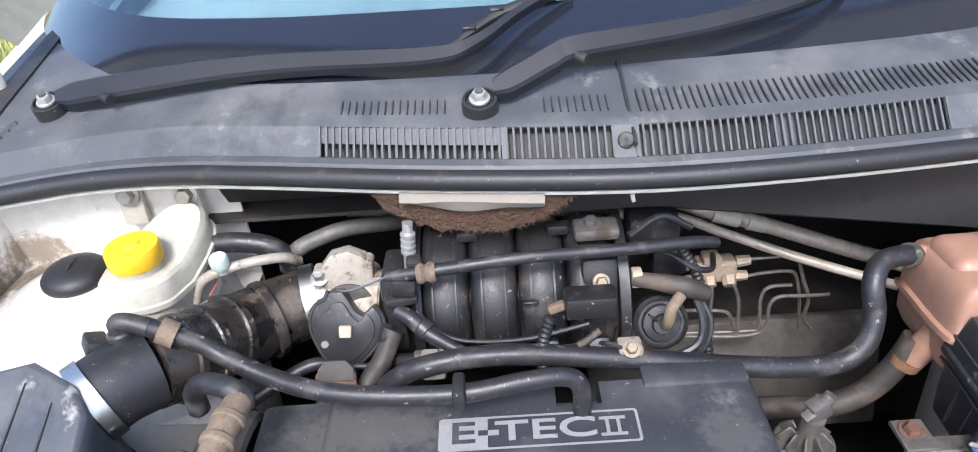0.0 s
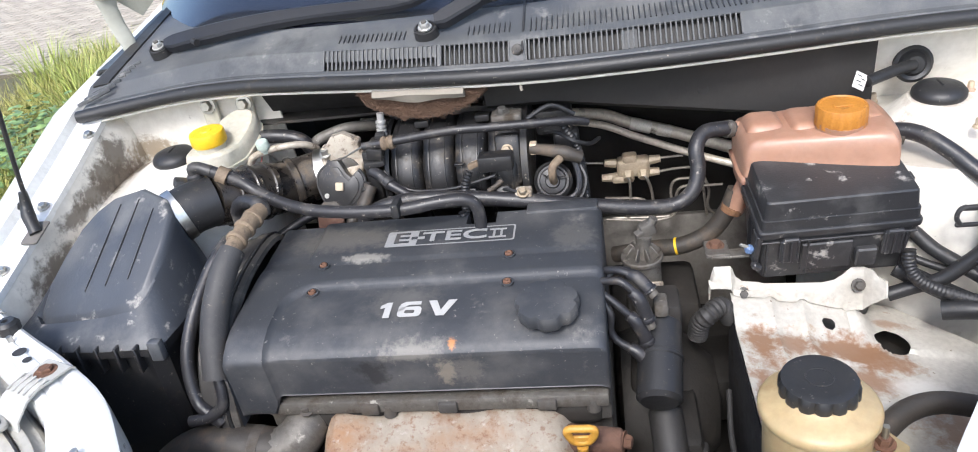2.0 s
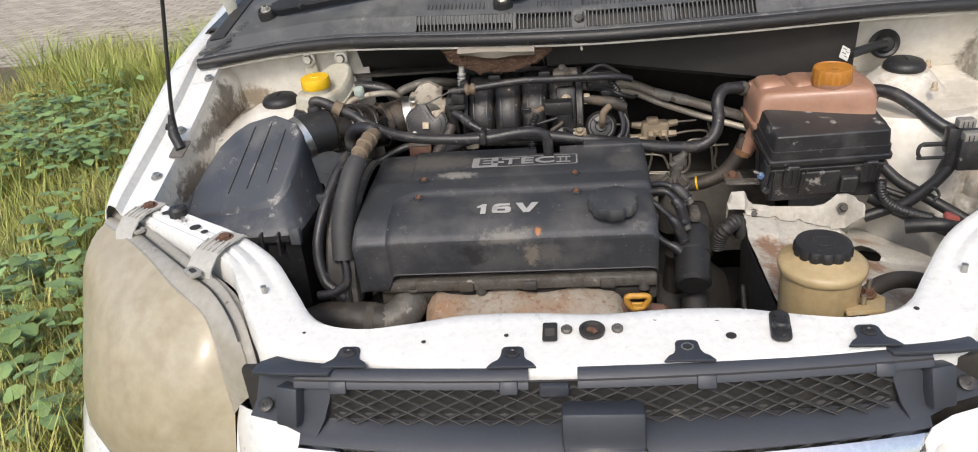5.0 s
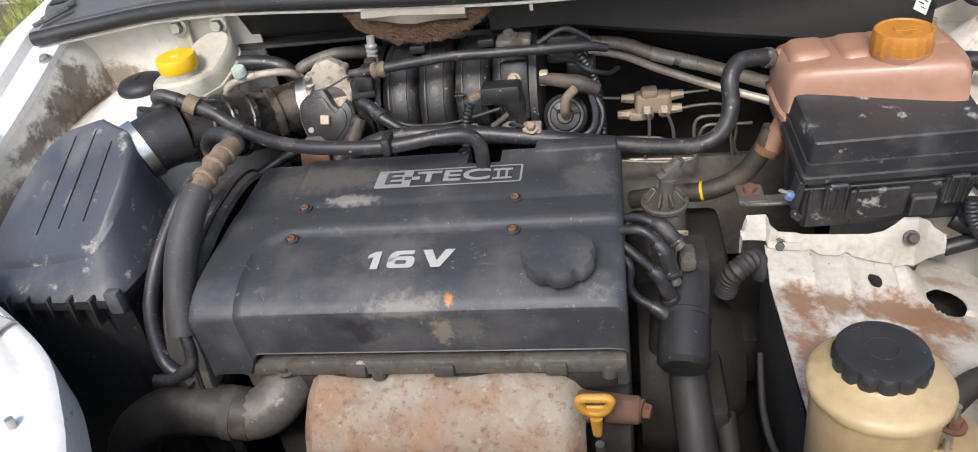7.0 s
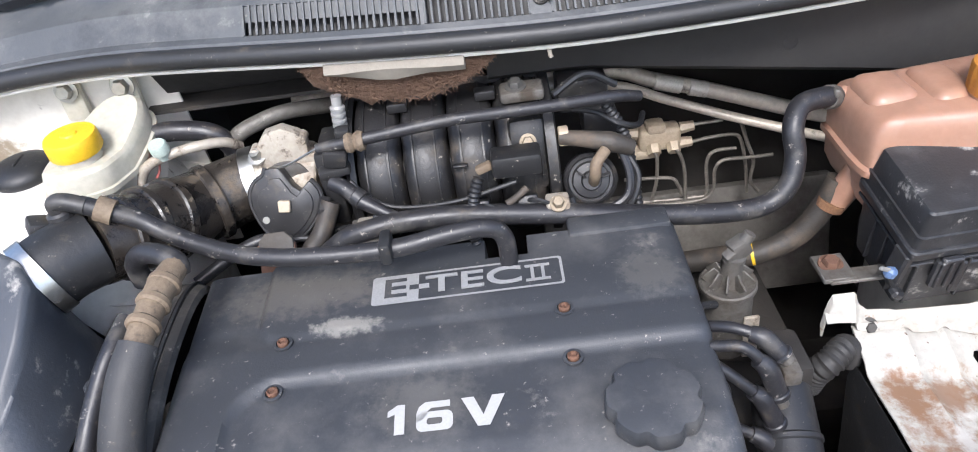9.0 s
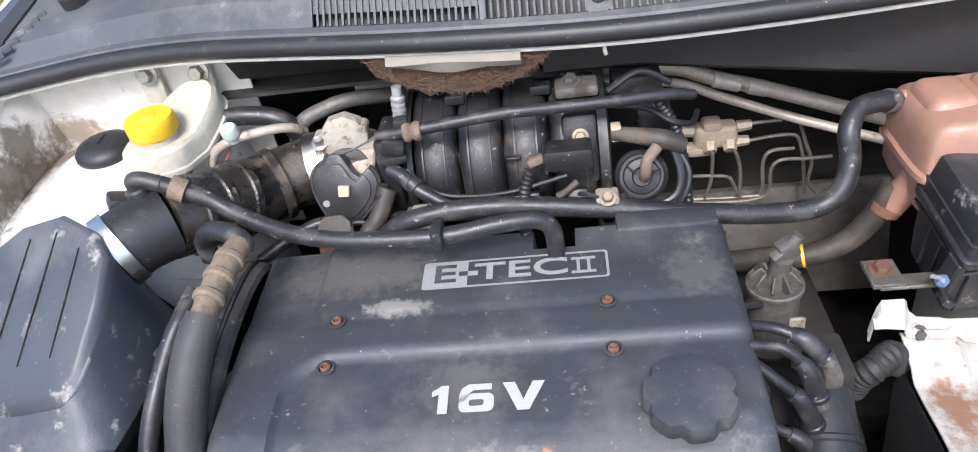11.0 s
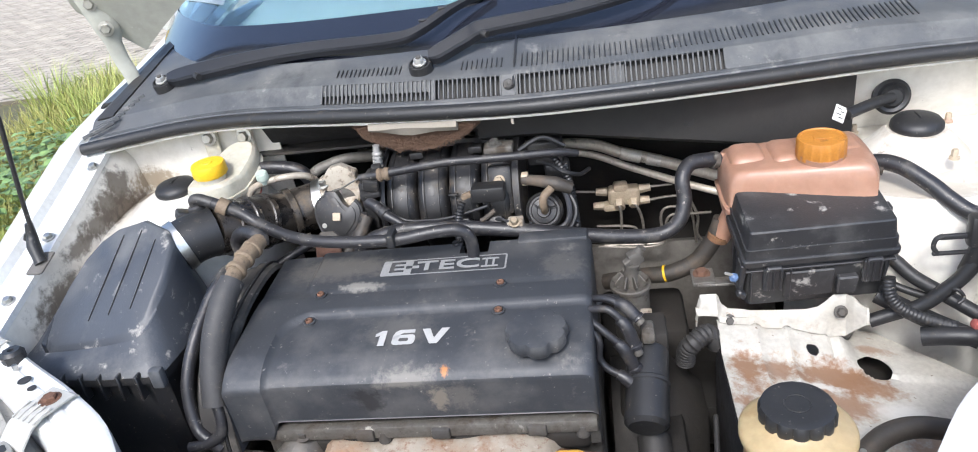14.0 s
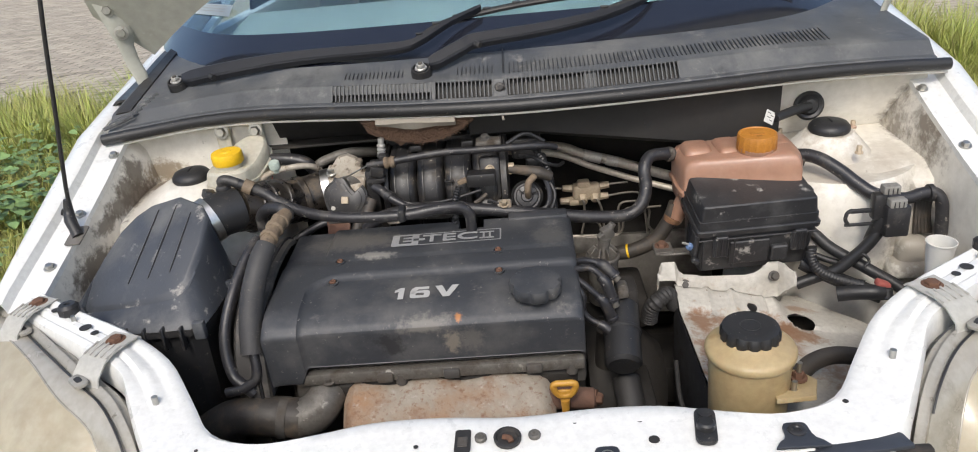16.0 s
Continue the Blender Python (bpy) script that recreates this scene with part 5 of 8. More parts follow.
        slat = bar("slat", p[2], p[3], 0.0022 if x < -0.11 else 0.0019, 0.004, "cowl", cowl, slat)
    x += 0.0066
for a, b in ((-0.112, -0.106), (-0.016, 0.008)):
    part("divider", loft([prof_at(a + (b - a) * i / 3)[2:4] for i in range(4)], thick=0.004), "cowl", cowl)
rib = faint = None
x = -0.26
while x < 0.53:
    if x < -0.155 or (-0.075 < x < -0.008) or x > 0.012:
        p = prof_at(x)
        u0, u1 = p[4].lerp(p[5], 0.35 if x > 0 else 0.5), p[5].lerp(p[6], 0.45 + 0.2 * (x > 0))
        m5 = p[5] + Vector((0, 0, 0.0012))
        if x > 0.012:
            rib = bar("rib", u0 + Vector((0, 0, 0.0006)), m5.lerp(u1, 0.6), 0.0014, 0.0018, "plastic", cowl, rib)
        else:
            faint = bar("rib", u0 + Vector((0, 0, 0.0006)), m5.lerp(u1, 0.6), 0.0011, 0.0016, "plastic", cowl, faint)
    x += 0.0070
part("seam", box(tuple(prof_at(0.003)[5] + Vector((0, 0, 0.001))), (0.003, 0.115, 0.004), rot=Euler((radians(20), 0, 0)).to_matrix()), "plastic", cowl)
part("screw", lathe(prof_at(-0.004)[2].lerp(prof_at(-0.004)[3], 0.5), (0, -0.7, 0.7), [(0.0075, 0), (0.0075, 0.003), (0.006, 0.0045), (0.0015, 0.004), (0.0, 0.002)], 18), "plastic", cowl, "black push-in screw clip")
for k in range(7):
    part("side_rib", box((-0.655 + 0.0045 * k, 0.705 + 0.012 * k, 0.965 + 0.0035 * k), (0.055 - 0.003 * k, 0.0035, 0.006), 0.001, 1, rot=Euler((0, -0.3, 0.35)).to_matrix()), "cowl", cowl)
# black strips laid on the cowl ends as the shade of the wing gap
for sx in (-1, 1):
    part("side_trough", loft([[Vector((sx * q.x, q.y, q.z + 0.003)) for q in prof_at(-x)[3:8]] for x in (0.642, 0.655, 0.668)], thick=0.003), "pad", cowl, "black strip standing for the shaded gap beside the wing")
seal = tagged(link("cowl_seal", tube([(p[0], p[1] - 0.003, p[2] + 0.002) for p in LIP], 0.0095, 12, 6), "rubber"), "black rubber seal along the front of the cowl", "rubber seal")
part("seal_lip", tube([(p[0], p[1] + 0.0, p[2] - 0.0115) for p in LIP], 0.0020, 8, 6), "paint_dirty", seal, "thin white painted metal edge")

# ---- wipers ----
def wiper(pivot, arm, blade, joint):
    w = thing("wiper", pivot, "faded black wiper arm with bright pivot nut on the glass", "wiper", "windscreen wipers")
    o = Vector(pivot)
    part("pivot_boss", lathe(o, (0, -0.4, 1), [(0.017, -0.018), (0.0168, -0.002), (0.0158, 0.003), (0.0135, 0.0035), (0.0122, 0.000), (0.0, 0.0)], 24), "plastic", w)
    nut = part("pivot_nut", hexbolt(o + Vector((0, -0.001, 0.002)), (0, -0.4, 1), 0.0074, 0.007, washer=1.3), "bright", w, "bright hexagon nut")
    part("pivot_stud", cyl(o + Vector((0, -0.003, 0.008)), o + Vector((0, -0.0045, 0.0125)), 0.0042, 0.0036, 12), "alu_dirty", nut)
    P = curve_pts([Vector(arm[0]).lerp(Vector(arm[1]), 0.4)] + list(arm[1:]), 5)
    rows = []
    for i, c in enumerate(P):
        u = i / (len(P) - 1)
        hw = lerp_table([(0, 0.008), (0.1, 0.013), (0.3, 0.0135), (0.6, 0.010), (0.8, 0.006), (1.0, 0.004)], u)[0]
        side, up = Vector((-0.1, 0.72, 0.69)), Vector((0, -0.69, 0.72))
        rows.append([c - side * hw * 1.05 - up * (0.011 - 0.006 * u), c - side * hw * 0.95 + up * 0.002, c - side * hw * 0.7 + up * 0.005, c + side * hw * 0.7 + up * 0.005, c + side * hw * 0.95 + up * 0.002, c + side * hw - up * 0.005])
    part("arm", loft(rows, thick=0.002), "wiper", w, "faded black wiper arm", 24)
    part("joint_pin", cyl(Vector(joint) + Vector((-0.004, -0.010, -0.006)), Vector(joint) + Vector((0.004, -0.016, -0.008)), 0.005, seg=10), "plastic", w)
    part("blade", tube([Vector(b) + Vector((0, 0, -0.003)) for b in blade], [0.003, 0.006, 0.006, 0.006, 0.003], 8, flat=0.8), "rubber", w, "black rubber wiper blade")
    for i in range(7):
        t = 0.12 + 0.76 * i / 6
        P = curve_pts(blade, 8)
        q = P[int(t * (len(P) - 1))]
        part("bridge", box(tuple(q + Vector((0, 0, 0.002))), (0.014, 0.006, 0.004), 0.001, 1, rot=Euler((0.3, 0, 0.15)).to_matrix()), "plastic", w)


wiper((-0.575, 0.787, 1.008), [(-0.575, 0.785, 1.012), (-0.54, 0.782, 1.018), (-0.50, 0.776, 1.024), (-0.40, 0.772, 1.034), (-0.31, 0.764, 1.039), (-0.175, 0.738, 1.044), (-0.13, 0.745, 1.052), (-0.082, 0.785, 1.070), (-0.03, 0.820, 1.084)], [(-0.157, 0.775, 1.043), (-0.10, 0.81, 1.066), (-0.02, 0.826, 1.078), (0.085, 0.838, 1.086), (0.190, 0.843, 1.086)], (-0.50, 0.776, 1.024))
wiper((-0.129, 0.690, 1.014), [(-0.129, 0.690, 1.020), (-0.095, 0.700, 1.030), (-0.06, 0.713, 1.043), (-0.035, 0.717, 1.050), (0.073, 0.735, 1.055), (0.175, 0.765, 1.063), (0.235, 0.800, 1.072), (0.268, 0.835, 1.080)], [(0.125, 0.790, 1.055), (0.268, 0.842, 1.080), (0.375, 0.860, 1.081), (0.455, 0.868, 1.072), (0.530, 0.875, 1.060)], (-0.035, 0.717, 1.05))
st = link("windscreen_sticker", loft([[Vector(a).lerp(Vector(b), i / 4) + Vector((0, -0.005, 0.008)) for i in range(5)] for a, b in (((-0.660, 1.096, 1.080), (-0.514, 0.948, 1.083)), ((-0.656, 1.120, 1.097), (-0.512, 0.977, 1.100)))], thick=0.0008), "sticker")
for i in range(3):
    a = Vector((-0.652, 1.093, 1.083)).lerp(Vector((-0.650, 1.113, 1.097)), 0.2 + 0.3 * i) + Vector((0, -0.0055, 0.0095))
    b = Vector((-0.530, 0.966, 1.086)).lerp(Vector((-0.528, 0.990, 1.099)), 0.2 + 0.3 * i) + Vector((0, -0.0055, 0.0095))
    under(link("print_bar", tube([a, a.lerp(b, 0.5), b], 0.0007, 6, 2, flat=0.5), "grey"), st)
tagged(st, "pale paper sticker with unreadable print on the glass", "sticker")

# ---- fibre nest and foam strip under the cowl ----
nest = thing("insulation_tuft", (-0.15, 0.66, 0.90), "torn brown fibre insulation hanging under the cowl edge", "insulation")
rng = random.Random(4)
rows = []
for i in range(19):
    x = -0.228 + 0.172 * i / 18
    u = i / 18
    dep = 0.040 * math.sin(math.pi * min(1, max(0, u)) ** 0.8) ** 0.7 + 0.003
    y, z = lip_at(x)
    rows.append([(x, y + 0.012 + 0.004 * rng.random() + 0.012 * k / 5, z - 0.012 - dep * k / 5 * (0.85 + 0.3 * rng.random())) for k in range(6)])
part("fibre_mat", loft(rows, thick=0.012), "nest", nest)
verts, faces = [], []
for i in range(5200):
    u = rng.random()
    x = -0.232 + 0.180 * u
    dep = 0.043 * math.sin(math.pi * u) ** 0.6
    y, z = lip_at(x)
    c = Vector((x, y + 0.004 + 0.012 * rng.random(), z - 0.012 - dep * rng.random()))
    d = Vector((rng.uniform(-1, 1), rng.uniform(-0.7, 0.3), rng.uniform(-1.0, 0.4))).normalized() * rng.uniform(0.003, 0.008)
    s = d.orthogonal().normalized() * 0.00032
    k = len(verts)
    verts += [c - s, c + s, c + d + s * 0.4, c + d - s * 0.4]
    faces.append((k, k + 1, k + 2, k + 3))
me = bpy.data.meshes.new("fibre_fuzz")
me.from_pydata(verts, [], faces)
me.materials.append(M["nest"])
fb = new("fibre_fuzz", me)
fb["kind"] = "stuff"
under(fb, nest)
rows = []
for i in range(9):
    x = -0.205 + 0.128 * i / 8
    y, z = lip_at(x)
    sag = 0.0025 * math.sin(i * 1.3) + 0.006 * (abs(i - 4) / 4) ** 3
    rows.append([(x, y + 0.002, z - 0.013), (x, y + 0.000, z - 0.017), (x, y + 0.004, z - 0.025 + sag)])
part("foam_strip", loft(rows, thick=0.006), "foam", nest, "pale grey foam strip")

# ---- brake fluid reservoir ----
br = thing("brake_fluid_reservoir", (-0.455, 0.65, 0.84), "milky plastic brake fluid reservoir with a yellow cap", "fluid reservoir")
out_b = [(-0.502, 0.640), (-0.495, 0.606), (-0.462, 0.592), (-0.425, 0.604), (-0.412, 0.630), (-0.395, 0.690), (-0.405, 0.722), (-0.440, 0.722), (-0.470, 0.690)]
rows = []
for z, g in ((0.843, 0.72), (0.847, 0.79), (0.864, 0.83), (0.8655, 0.89), (0.8705, 0.89), (0.8715, 0.84), (0.884, 0.825), (0.8895, 0.80), (0.893, 0.74)):
    rows.append([(-0.452 + (x + 0.452) * g, 0.655 + (y - 0.655) * g, z + 0.028 * max(0, (y - 0.645) / 0.075)) for x, y in [(p.x, p.y) for p in curve_pts([(a, b, 0) for a, b in out_b + out_b[:1]], 4)][:-1]])
rows.append([(-0.455, 0.648, 0.8955)] * len(rows[0]))
bm = loft(rows, close=True)
bmesh.ops.remove_doubles(bm, verts=bm.verts, dist=1e-5)
part("tank", bm, "milk", br, "translucent white tank", 26)
part("neck", cyl((-0.455, 0.636, 0.890), (-0.455, 0.633, 0.905), 0.021, seg=24), "milk", br)
part("cap", lathe((-0.455, 0.636, 0.9015), (0, -0.06, 1), [(0.0235, 0), (0.0250, 0.002), (0.0250, 0.0155), (0.0235, 0.0185), (0.008, 0.019), (0.007, 0.0205), (0.0, 0.0205)], 60, scallop=(30, 0.0008, 1, 2)), "yellow", br, "bright yellow ribbed screw cap")
for x, y in ((-0.490, 0.722), (-0.428, 0.714)):
    tab = part("mount_tab", box((x, y + 0.006, 0.918), (0.026, 0.010, 0.050), 0.004), "milk", br)
    part("bolt", hexbolt((x, y + 0.001, 0.929), (0, -1, 0.15), 0.0085, 0.008), "steel", br, "grey hexagon bolt")
part("stub", cyl((-0.405, 0.695, 0.885), (-0.385, 0.700, 0.880), 0.0075, seg=14), "tan", br)
tagged(link("red_wire", tube([(-0.404, 0.672, 0.868), (-0.398, 0.664, 0.866), (-0.398, 0.656, 0.858), (-0.404, 0.650, 0.850)], 0.0012, 6), "red"), "thin red wire beside the brake reservoir", "wire")

# ---- throttle body ----
th = thing("throttle", (-0.265, 0.64, 0.78), "dirty cast aluminium throttle body with a round black sensor", "throttle body")
part("housing", box((-0.262, 0.662, 0.825), (0.046, 0.046, 0.070), 0.010, 3), "alu", th, "dirty cast housing")
part("bore", cyl((-0.306, 0.655, 0.832), (-0.236, 0.650, 0.828), 0.033, 0.033, 26, 0.002), "alu", th)
EAR = [(-0.264 + (u + 0.264) * 1.16, v) for u, v in [(-0.290, 0.845), (-0.285, 0.880), (-0.276, 0.893), (-0.261, 0.897), (-0.248, 0.889), (-0.243, 0.880), (-0.244, 0.866), (-0.230, 0.866), (-0.239, 0.851), (-0.240, 0.828), (-0.246, 0.810), (-0.286, 0.812)]]
part("upper_ear", plate(EAR, -0.650, -0.636, 0.0015, m=Matrix(((1, 0, 0, 0), (0, 0, 1, 0), (0, 1, 0, 0), (0, 0, 0, 1))) @ Matrix.Diagonal((1, 1, -1, 1))), "alu", th, "irregular cast cable bracket")
for x, z in ((-0.2915, 0.874), (-0.244, 0.882)):
    part("ear_lug", cyl((x, 0.650, z), (x, 0.6345, z), 0.0055, 0.005, 14, 0.001), "alu", th)
# sensor: a broad sector with a notch and a raised rim
T0 = Matrix.Translation((-0.267, 0.607, 0.831)) @ Matrix.Rotation(radians(70), 4, "X")
SECT = []
for k in range(33):
    a = radians(38 - 308 * k / 32)
    r = 0.0325 + 0.0025 * math.sin(3 * a + 0.6) + (0.006 if k > 29 else 0.0)
    SECT.append((r * math.cos(a), r * math.sin(a)))
SECT += [(0.004, 0.030), (0.010, 0.018), (0.016, 0.012)]
sens = part("throttle_sensor", plate(SECT, -0.012, 0.004, 0.0015, m=T0), "plastic", th, "black sector-shaped plastic sensor")
part("sensor_face", plate([(x * 0.80, y * 0.80 - 0.002) for x, y in SECT], 0.004, 0.0062, 0.001, m=T0), "plastic", sens)
part("sensor_rim", tube([T0 @ Vector((x * 1.04, y * 1.04, 0.001)) for x, y in SECT[:31]], 0.0022, 8, 2), "plastic", sens)
part("cable_drum", lathe((-0.266, 0.632, 0.834), (0, -1, 0.35), [(0.0, -0.004), (0.026, -0.004), (0.028, 0.0), (0.028, 0.010), (0.0, 0.012)], 32), "alu_dark", th)
part("shaft_nut", box((-0.2665, 0.5985, 0.8345), (0.0115, 0.005, 0.0115), 0.001, 1, rot=Euler((-0.34, 0.1, 0)).to_matrix()), "brass", th, "small square brass nut")
part("screw", cyl((-0.287, 0.604, 0.820), (-0.287, 0.596, 0.823), 0.0035, seg=12), "steel", th)
part("adaptor", box((-0.222, 0.645, 0.835), (0.020, 0.060, 0.080), 0.004), "plastic", th, "black plastic adaptor flange")
part("bolt", hexbolt((-0.291, 0.640, 0.868), (0, -0.6, 1), 0.0062, 0.008), "steel", th)
part("bolt_seat", cyl((-0.293, 0.645, 0.850), (-0.291, 0.641, 0.868), 0.0085, 0.008, 14, 0.001), "alu", th)

# ---- intake manifold ----
mf = thing("intake_manifold", (-0.10, 0.66, 0.75), "black plastic intake manifold with curved runners", "intake manifold")
ARC = [(0.735, 0.835), (0.732, 0.872), (0.712, 0.891), (0.68, 0.893), (0.645, 0.884), (0.618, 0.862), (0.604, 0.835), (0.602, 0.805), (0.612, 0.775), (0.625, 0.755)]
arc = [(p.y, p.z) for p in curve_pts([(0, a, b) for a, b in ARC], 4)]
for i in range(4):
    x0 = -0.196 + 0.0455 * i
    rows = []
    for u, d in ((0.0, 0.030), (0.04, 0.014), (0.10, 0.006), (0.25, 0.001), (0.5, -0.0012), (0.75, 0.001), (0.90, 0.006), (0.96, 0.014), (1.0, 0.030)):
        rows.append([(x0 + 0.0445 * u, 0.685 + (y - 0.685) * (1 - d * 7), 0.81 + (z - 0.81) * (1 - d * 5)) for y, z in arc])
    r = part("runner", loft(rows, thick=0.002), "manifold", mf, "black moulded intake runner")
    for u in (0.26, 0.74):
        part("rib", loft([[(x0 + 0.0445 * u + dx, 0.685 + (y - 0.685) * 1.022, 0.81 + (z - 0.81) * 1.016) for y, z in arc[4:32]] for dx in (-0.0008, 0.0008)], thick=0.003), "manifold", r)
part("core", box((-0.105, 0.672, 0.805), (0.182, 0.095, 0.09), 0.01), "manifold", mf)
part("end_plate", loft([[(x, 0.685 + (y - 0.685) * g, 0.81 + (z - 0.81) * g) for y, z in arc] for x, g in ((-0.014, 0.9), (-0.013, 1.04), (-0.004, 1.05), (-0.002, 0.96), (-0.002, 0.0))], thick=0.001), "manifold", mf)
part("end_plate", loft([[(x, 0.685 + (y - 0.685) * g, 0.81 + (z - 0.81) * g) for y, z in arc] for x, g in ((-0.205, 0.0), (-0.205, 0.96), (-0.200, 1.03), (-0.195, 1.0))], thick=0.001), "manifold", mf)
part("top_rail", box((-0.105, 0.735, 0.896), (0.200, 0.008, 0.030), 0.002), "manifold", mf)
part("top_edge", box((-0.105, 0.690, 0.8955), (0.196, 0.004, 0.010), 0.001, 1), "manifold", mf)
for i in range(8):
    part("top_web", box((-0.196 + 0.026 * i, 0.712, 0.897), (0.0026, 0.044, 0.020), 0.0006, 1), "manifold", mf)
for x in (-0.128, -0.052):
    part("top_boss", cyl((x, 0.705, 0.885), (x, 0.704, 0.903), 0.0085, 0.0075, 16, 0.001), "manifold", mf)
part("clip_socket", box((-0.168, 0.69, 0.898), (0.026, 0.020, 0.018), 0.003), "manifold", mf)
part("pillar", box((-0.030, 0.622, 0.845), (0.034, 0.022, 0.070), 0.006, rot=Euler((-0.25, 0, 0)).to_matrix()), "manifold", mf)
part("bolt", hexbolt((-0.030, 0.612, 0.862), (0, -0.9, 0.5), 0.0055, 0.007), "bolt_tan", mf, "dusty tan bolt")
part("lug", box((-0.030, 0.650, 0.896), (0.042, 0.028, 0.012), 0.004), "alu_dirty", mf, "grey metal bracket lug")
part("bolt", hexbolt((-0.035, 0.648, 0.902), (0, -0.2, 1), 0.007, 0.006), "alu_dark", mf)
part("pressure_sensor", box((-0.043, 0.588, 0.858), (0.046, 0.026, 0.022), 0.004), "manifold", mf, "black pressure sensor block")
part("sensor_connector", box((-0.073, 0.586, 0.856), (0.016, 0.008, 0.008), 0.002, rot=Euler((0, -0.35, 0)).to_matrix()), "tan", mf)
for x, w in ((-0.186, 0.022), (-0.010, 0.022)):
    lg = part("foot", box((x, 0.572, 0.812), (w, 0.020, 0.022), 0.003), "alu", mf)
    part("bolt", hexbolt((x, 0.564, 0.821), (0, -0.7, 1), 0.0055, 0.006), "bolt_tan", lg)
part("tie_bar", box((-0.095, 0.602, 0.852), (0.014, 0.006, 0.003), 0.001, 1), "manifold", mf)

part("fuel_rail", cyl((-0.205, 0.588, 0.806), (-0.005, 0.588, 0.800), 0.0085, 0.0085, 14, 0.001), "alu_dirty", mf, "grimy steel fuel rail")
for i in range(4):
    x = -0.172 + 0.045 * i
    pl = part("injector_plug", box((x, 0.582, 0.815), (0.020, 0.024, 0.016), 0.003, rot=Euler((-0.5, 0, 0)).to_matrix()), "manifold", mf, "black injector plug")
    part("plug_wire", tube([(x, 0.575, 0.822), (x + 0.008, 0.568, 0.826), (x + 0.022, 0.566, 0.820), (x + 0.034, 0.57, 0.812)], 0.0022, 6, 4), "rubber", pl)
for x, z in ((-0.150, 0.893), (-0.065, 0.894)):
    part("clip_socket", box((x, 0.660, z), (0.020, 0.014, 0.010), 0.002), "manifold", mf)
hose([(-0.222, 0.602, 0.889), (-0.185, 0.600, 0.893), (-0.166, 0.600, 0.895), (-0.100, 0.600, 0.901), (-0.053, 0.605, 0.899), (0.000, 0.610, 0.897), (0.053, 0.620, 0.893), (0.078, 0.632, 0.884)], [0.005, 0.006, 0.006, 0.0058, 0.0058, 0.0058, 0.0058, 0.005], "hose", "black sleeved throttle cable over the manifold", name="throttle_cable", category="cable", group="cables")
tagged(link("cable_clamp", lathe((-0.186, 0.600, 0.892), (1, 0, 0.05), [(0.0, -0.008), (0.0085, -0.008), (0.0100, -0.004), (0.0075, 0.0), (0.0100, 0.004), (0.0085, 0.009), (0.0, 0.009)], 16), "tan"), "dusty tan cable clamp", "clamp")
bm = cyl((-0.208, 0.645, 0.855), (-0.203, 0.647, 0.918), 0.0050, 0.0050, 16)
for k in range(4):
    z = 0.888 + 0.006 * k
    x = -0.208 + 0.005 * (z - 0.855) / 0.063
    lathe((x, 0.6455, z), (0.08, 0, 1), [(0.005, -0.0022), (0.0072, -0.0012), (0.0072, 0.0012), (0.005, 0.0022)], 16, bm=bm)
tagged(link("injector", bm, "bright"), "shiny metal stem with ribs standing by the throttle", "fuel fitting")
hose([(-0.275, 0.626, 0.862), (-0.255, 0.610, 0.872), (-0.222, 0.602, 0.889)], 0.0012, "steel", "thin bare throttle wire", 6, name="throttle_wire", category="cable", group="cables")
hose([(-0.222, 0.600, 0.832), (-0.235, 0.585, 0.808), (-0.248, 0.568, 0.795), (-0.255, 0.555, 0.765)], 0.0095, "dirty_hose", "short muddy hose under the throttle")
hose([(-0.199, 0.600, 0.852), (-0.188, 0.595, 0.839), (-0.173, 0.590, 0.829), (-0.149, 0.586, 0.824), (-0.10, 0.580, 0.828), (-0.045, 0.578, 0.842)], 0.0022, "rubber", "thin black wire across the manifold", 8, name="wire", category="wire", group="wires")
h = hose([(-0.217, 0.602, 0.852), (-0.204, 0.595, 0.847), (-0.190, 0.585, 0.838), (-0.169, 0.576, 0.828), (-0.155, 0.570, 0.822)], [0.0075, 0.0078, 0.0075, 0.0055, 0.0055], "hose", "black wiring sleeve under the throttle", name="wiring_sleeve", category="cable", group="cables")
part("sleeve_end", cyl((-0.196, 0.590, 0.8425), (-0.189, 0.585, 0.8375), 0.0092, seg=14, bev=0.001), "plastic", h)
for p, s_, e in (((-0.208, 0.604, 0.878), (0.022, 0.016, 0.018), 0.2), ((-0.212, 0.606, 0.862), (0.030, 0.014, 0.010), -0.1), ((-0.232, 0.600, 0.820), (0.012, 0.020, 0.030), 0.3), ((-0.196, 0.606, 0.900), (0.014, 0.012, 0.010), 0.0)):
    tagged(link("connector", box(p, s_, 0.003, rot=Euler((0.2, e, 0.1)).to_matrix()), "plastic"), "black wiring connector beside the throttle", "connector", "connectors")
hose([(-0.079, 0.580, 0.850), (-0.085, 0.574, 0.836), (-0.088, 0.570, 0.818), (-0.088, 0.556, 0.79)], 0.0058, "rubber", "black corrugated wire conduit", 12, corr=(0.0042, 0.0014), name="conduit", category="conduit", group="cables")
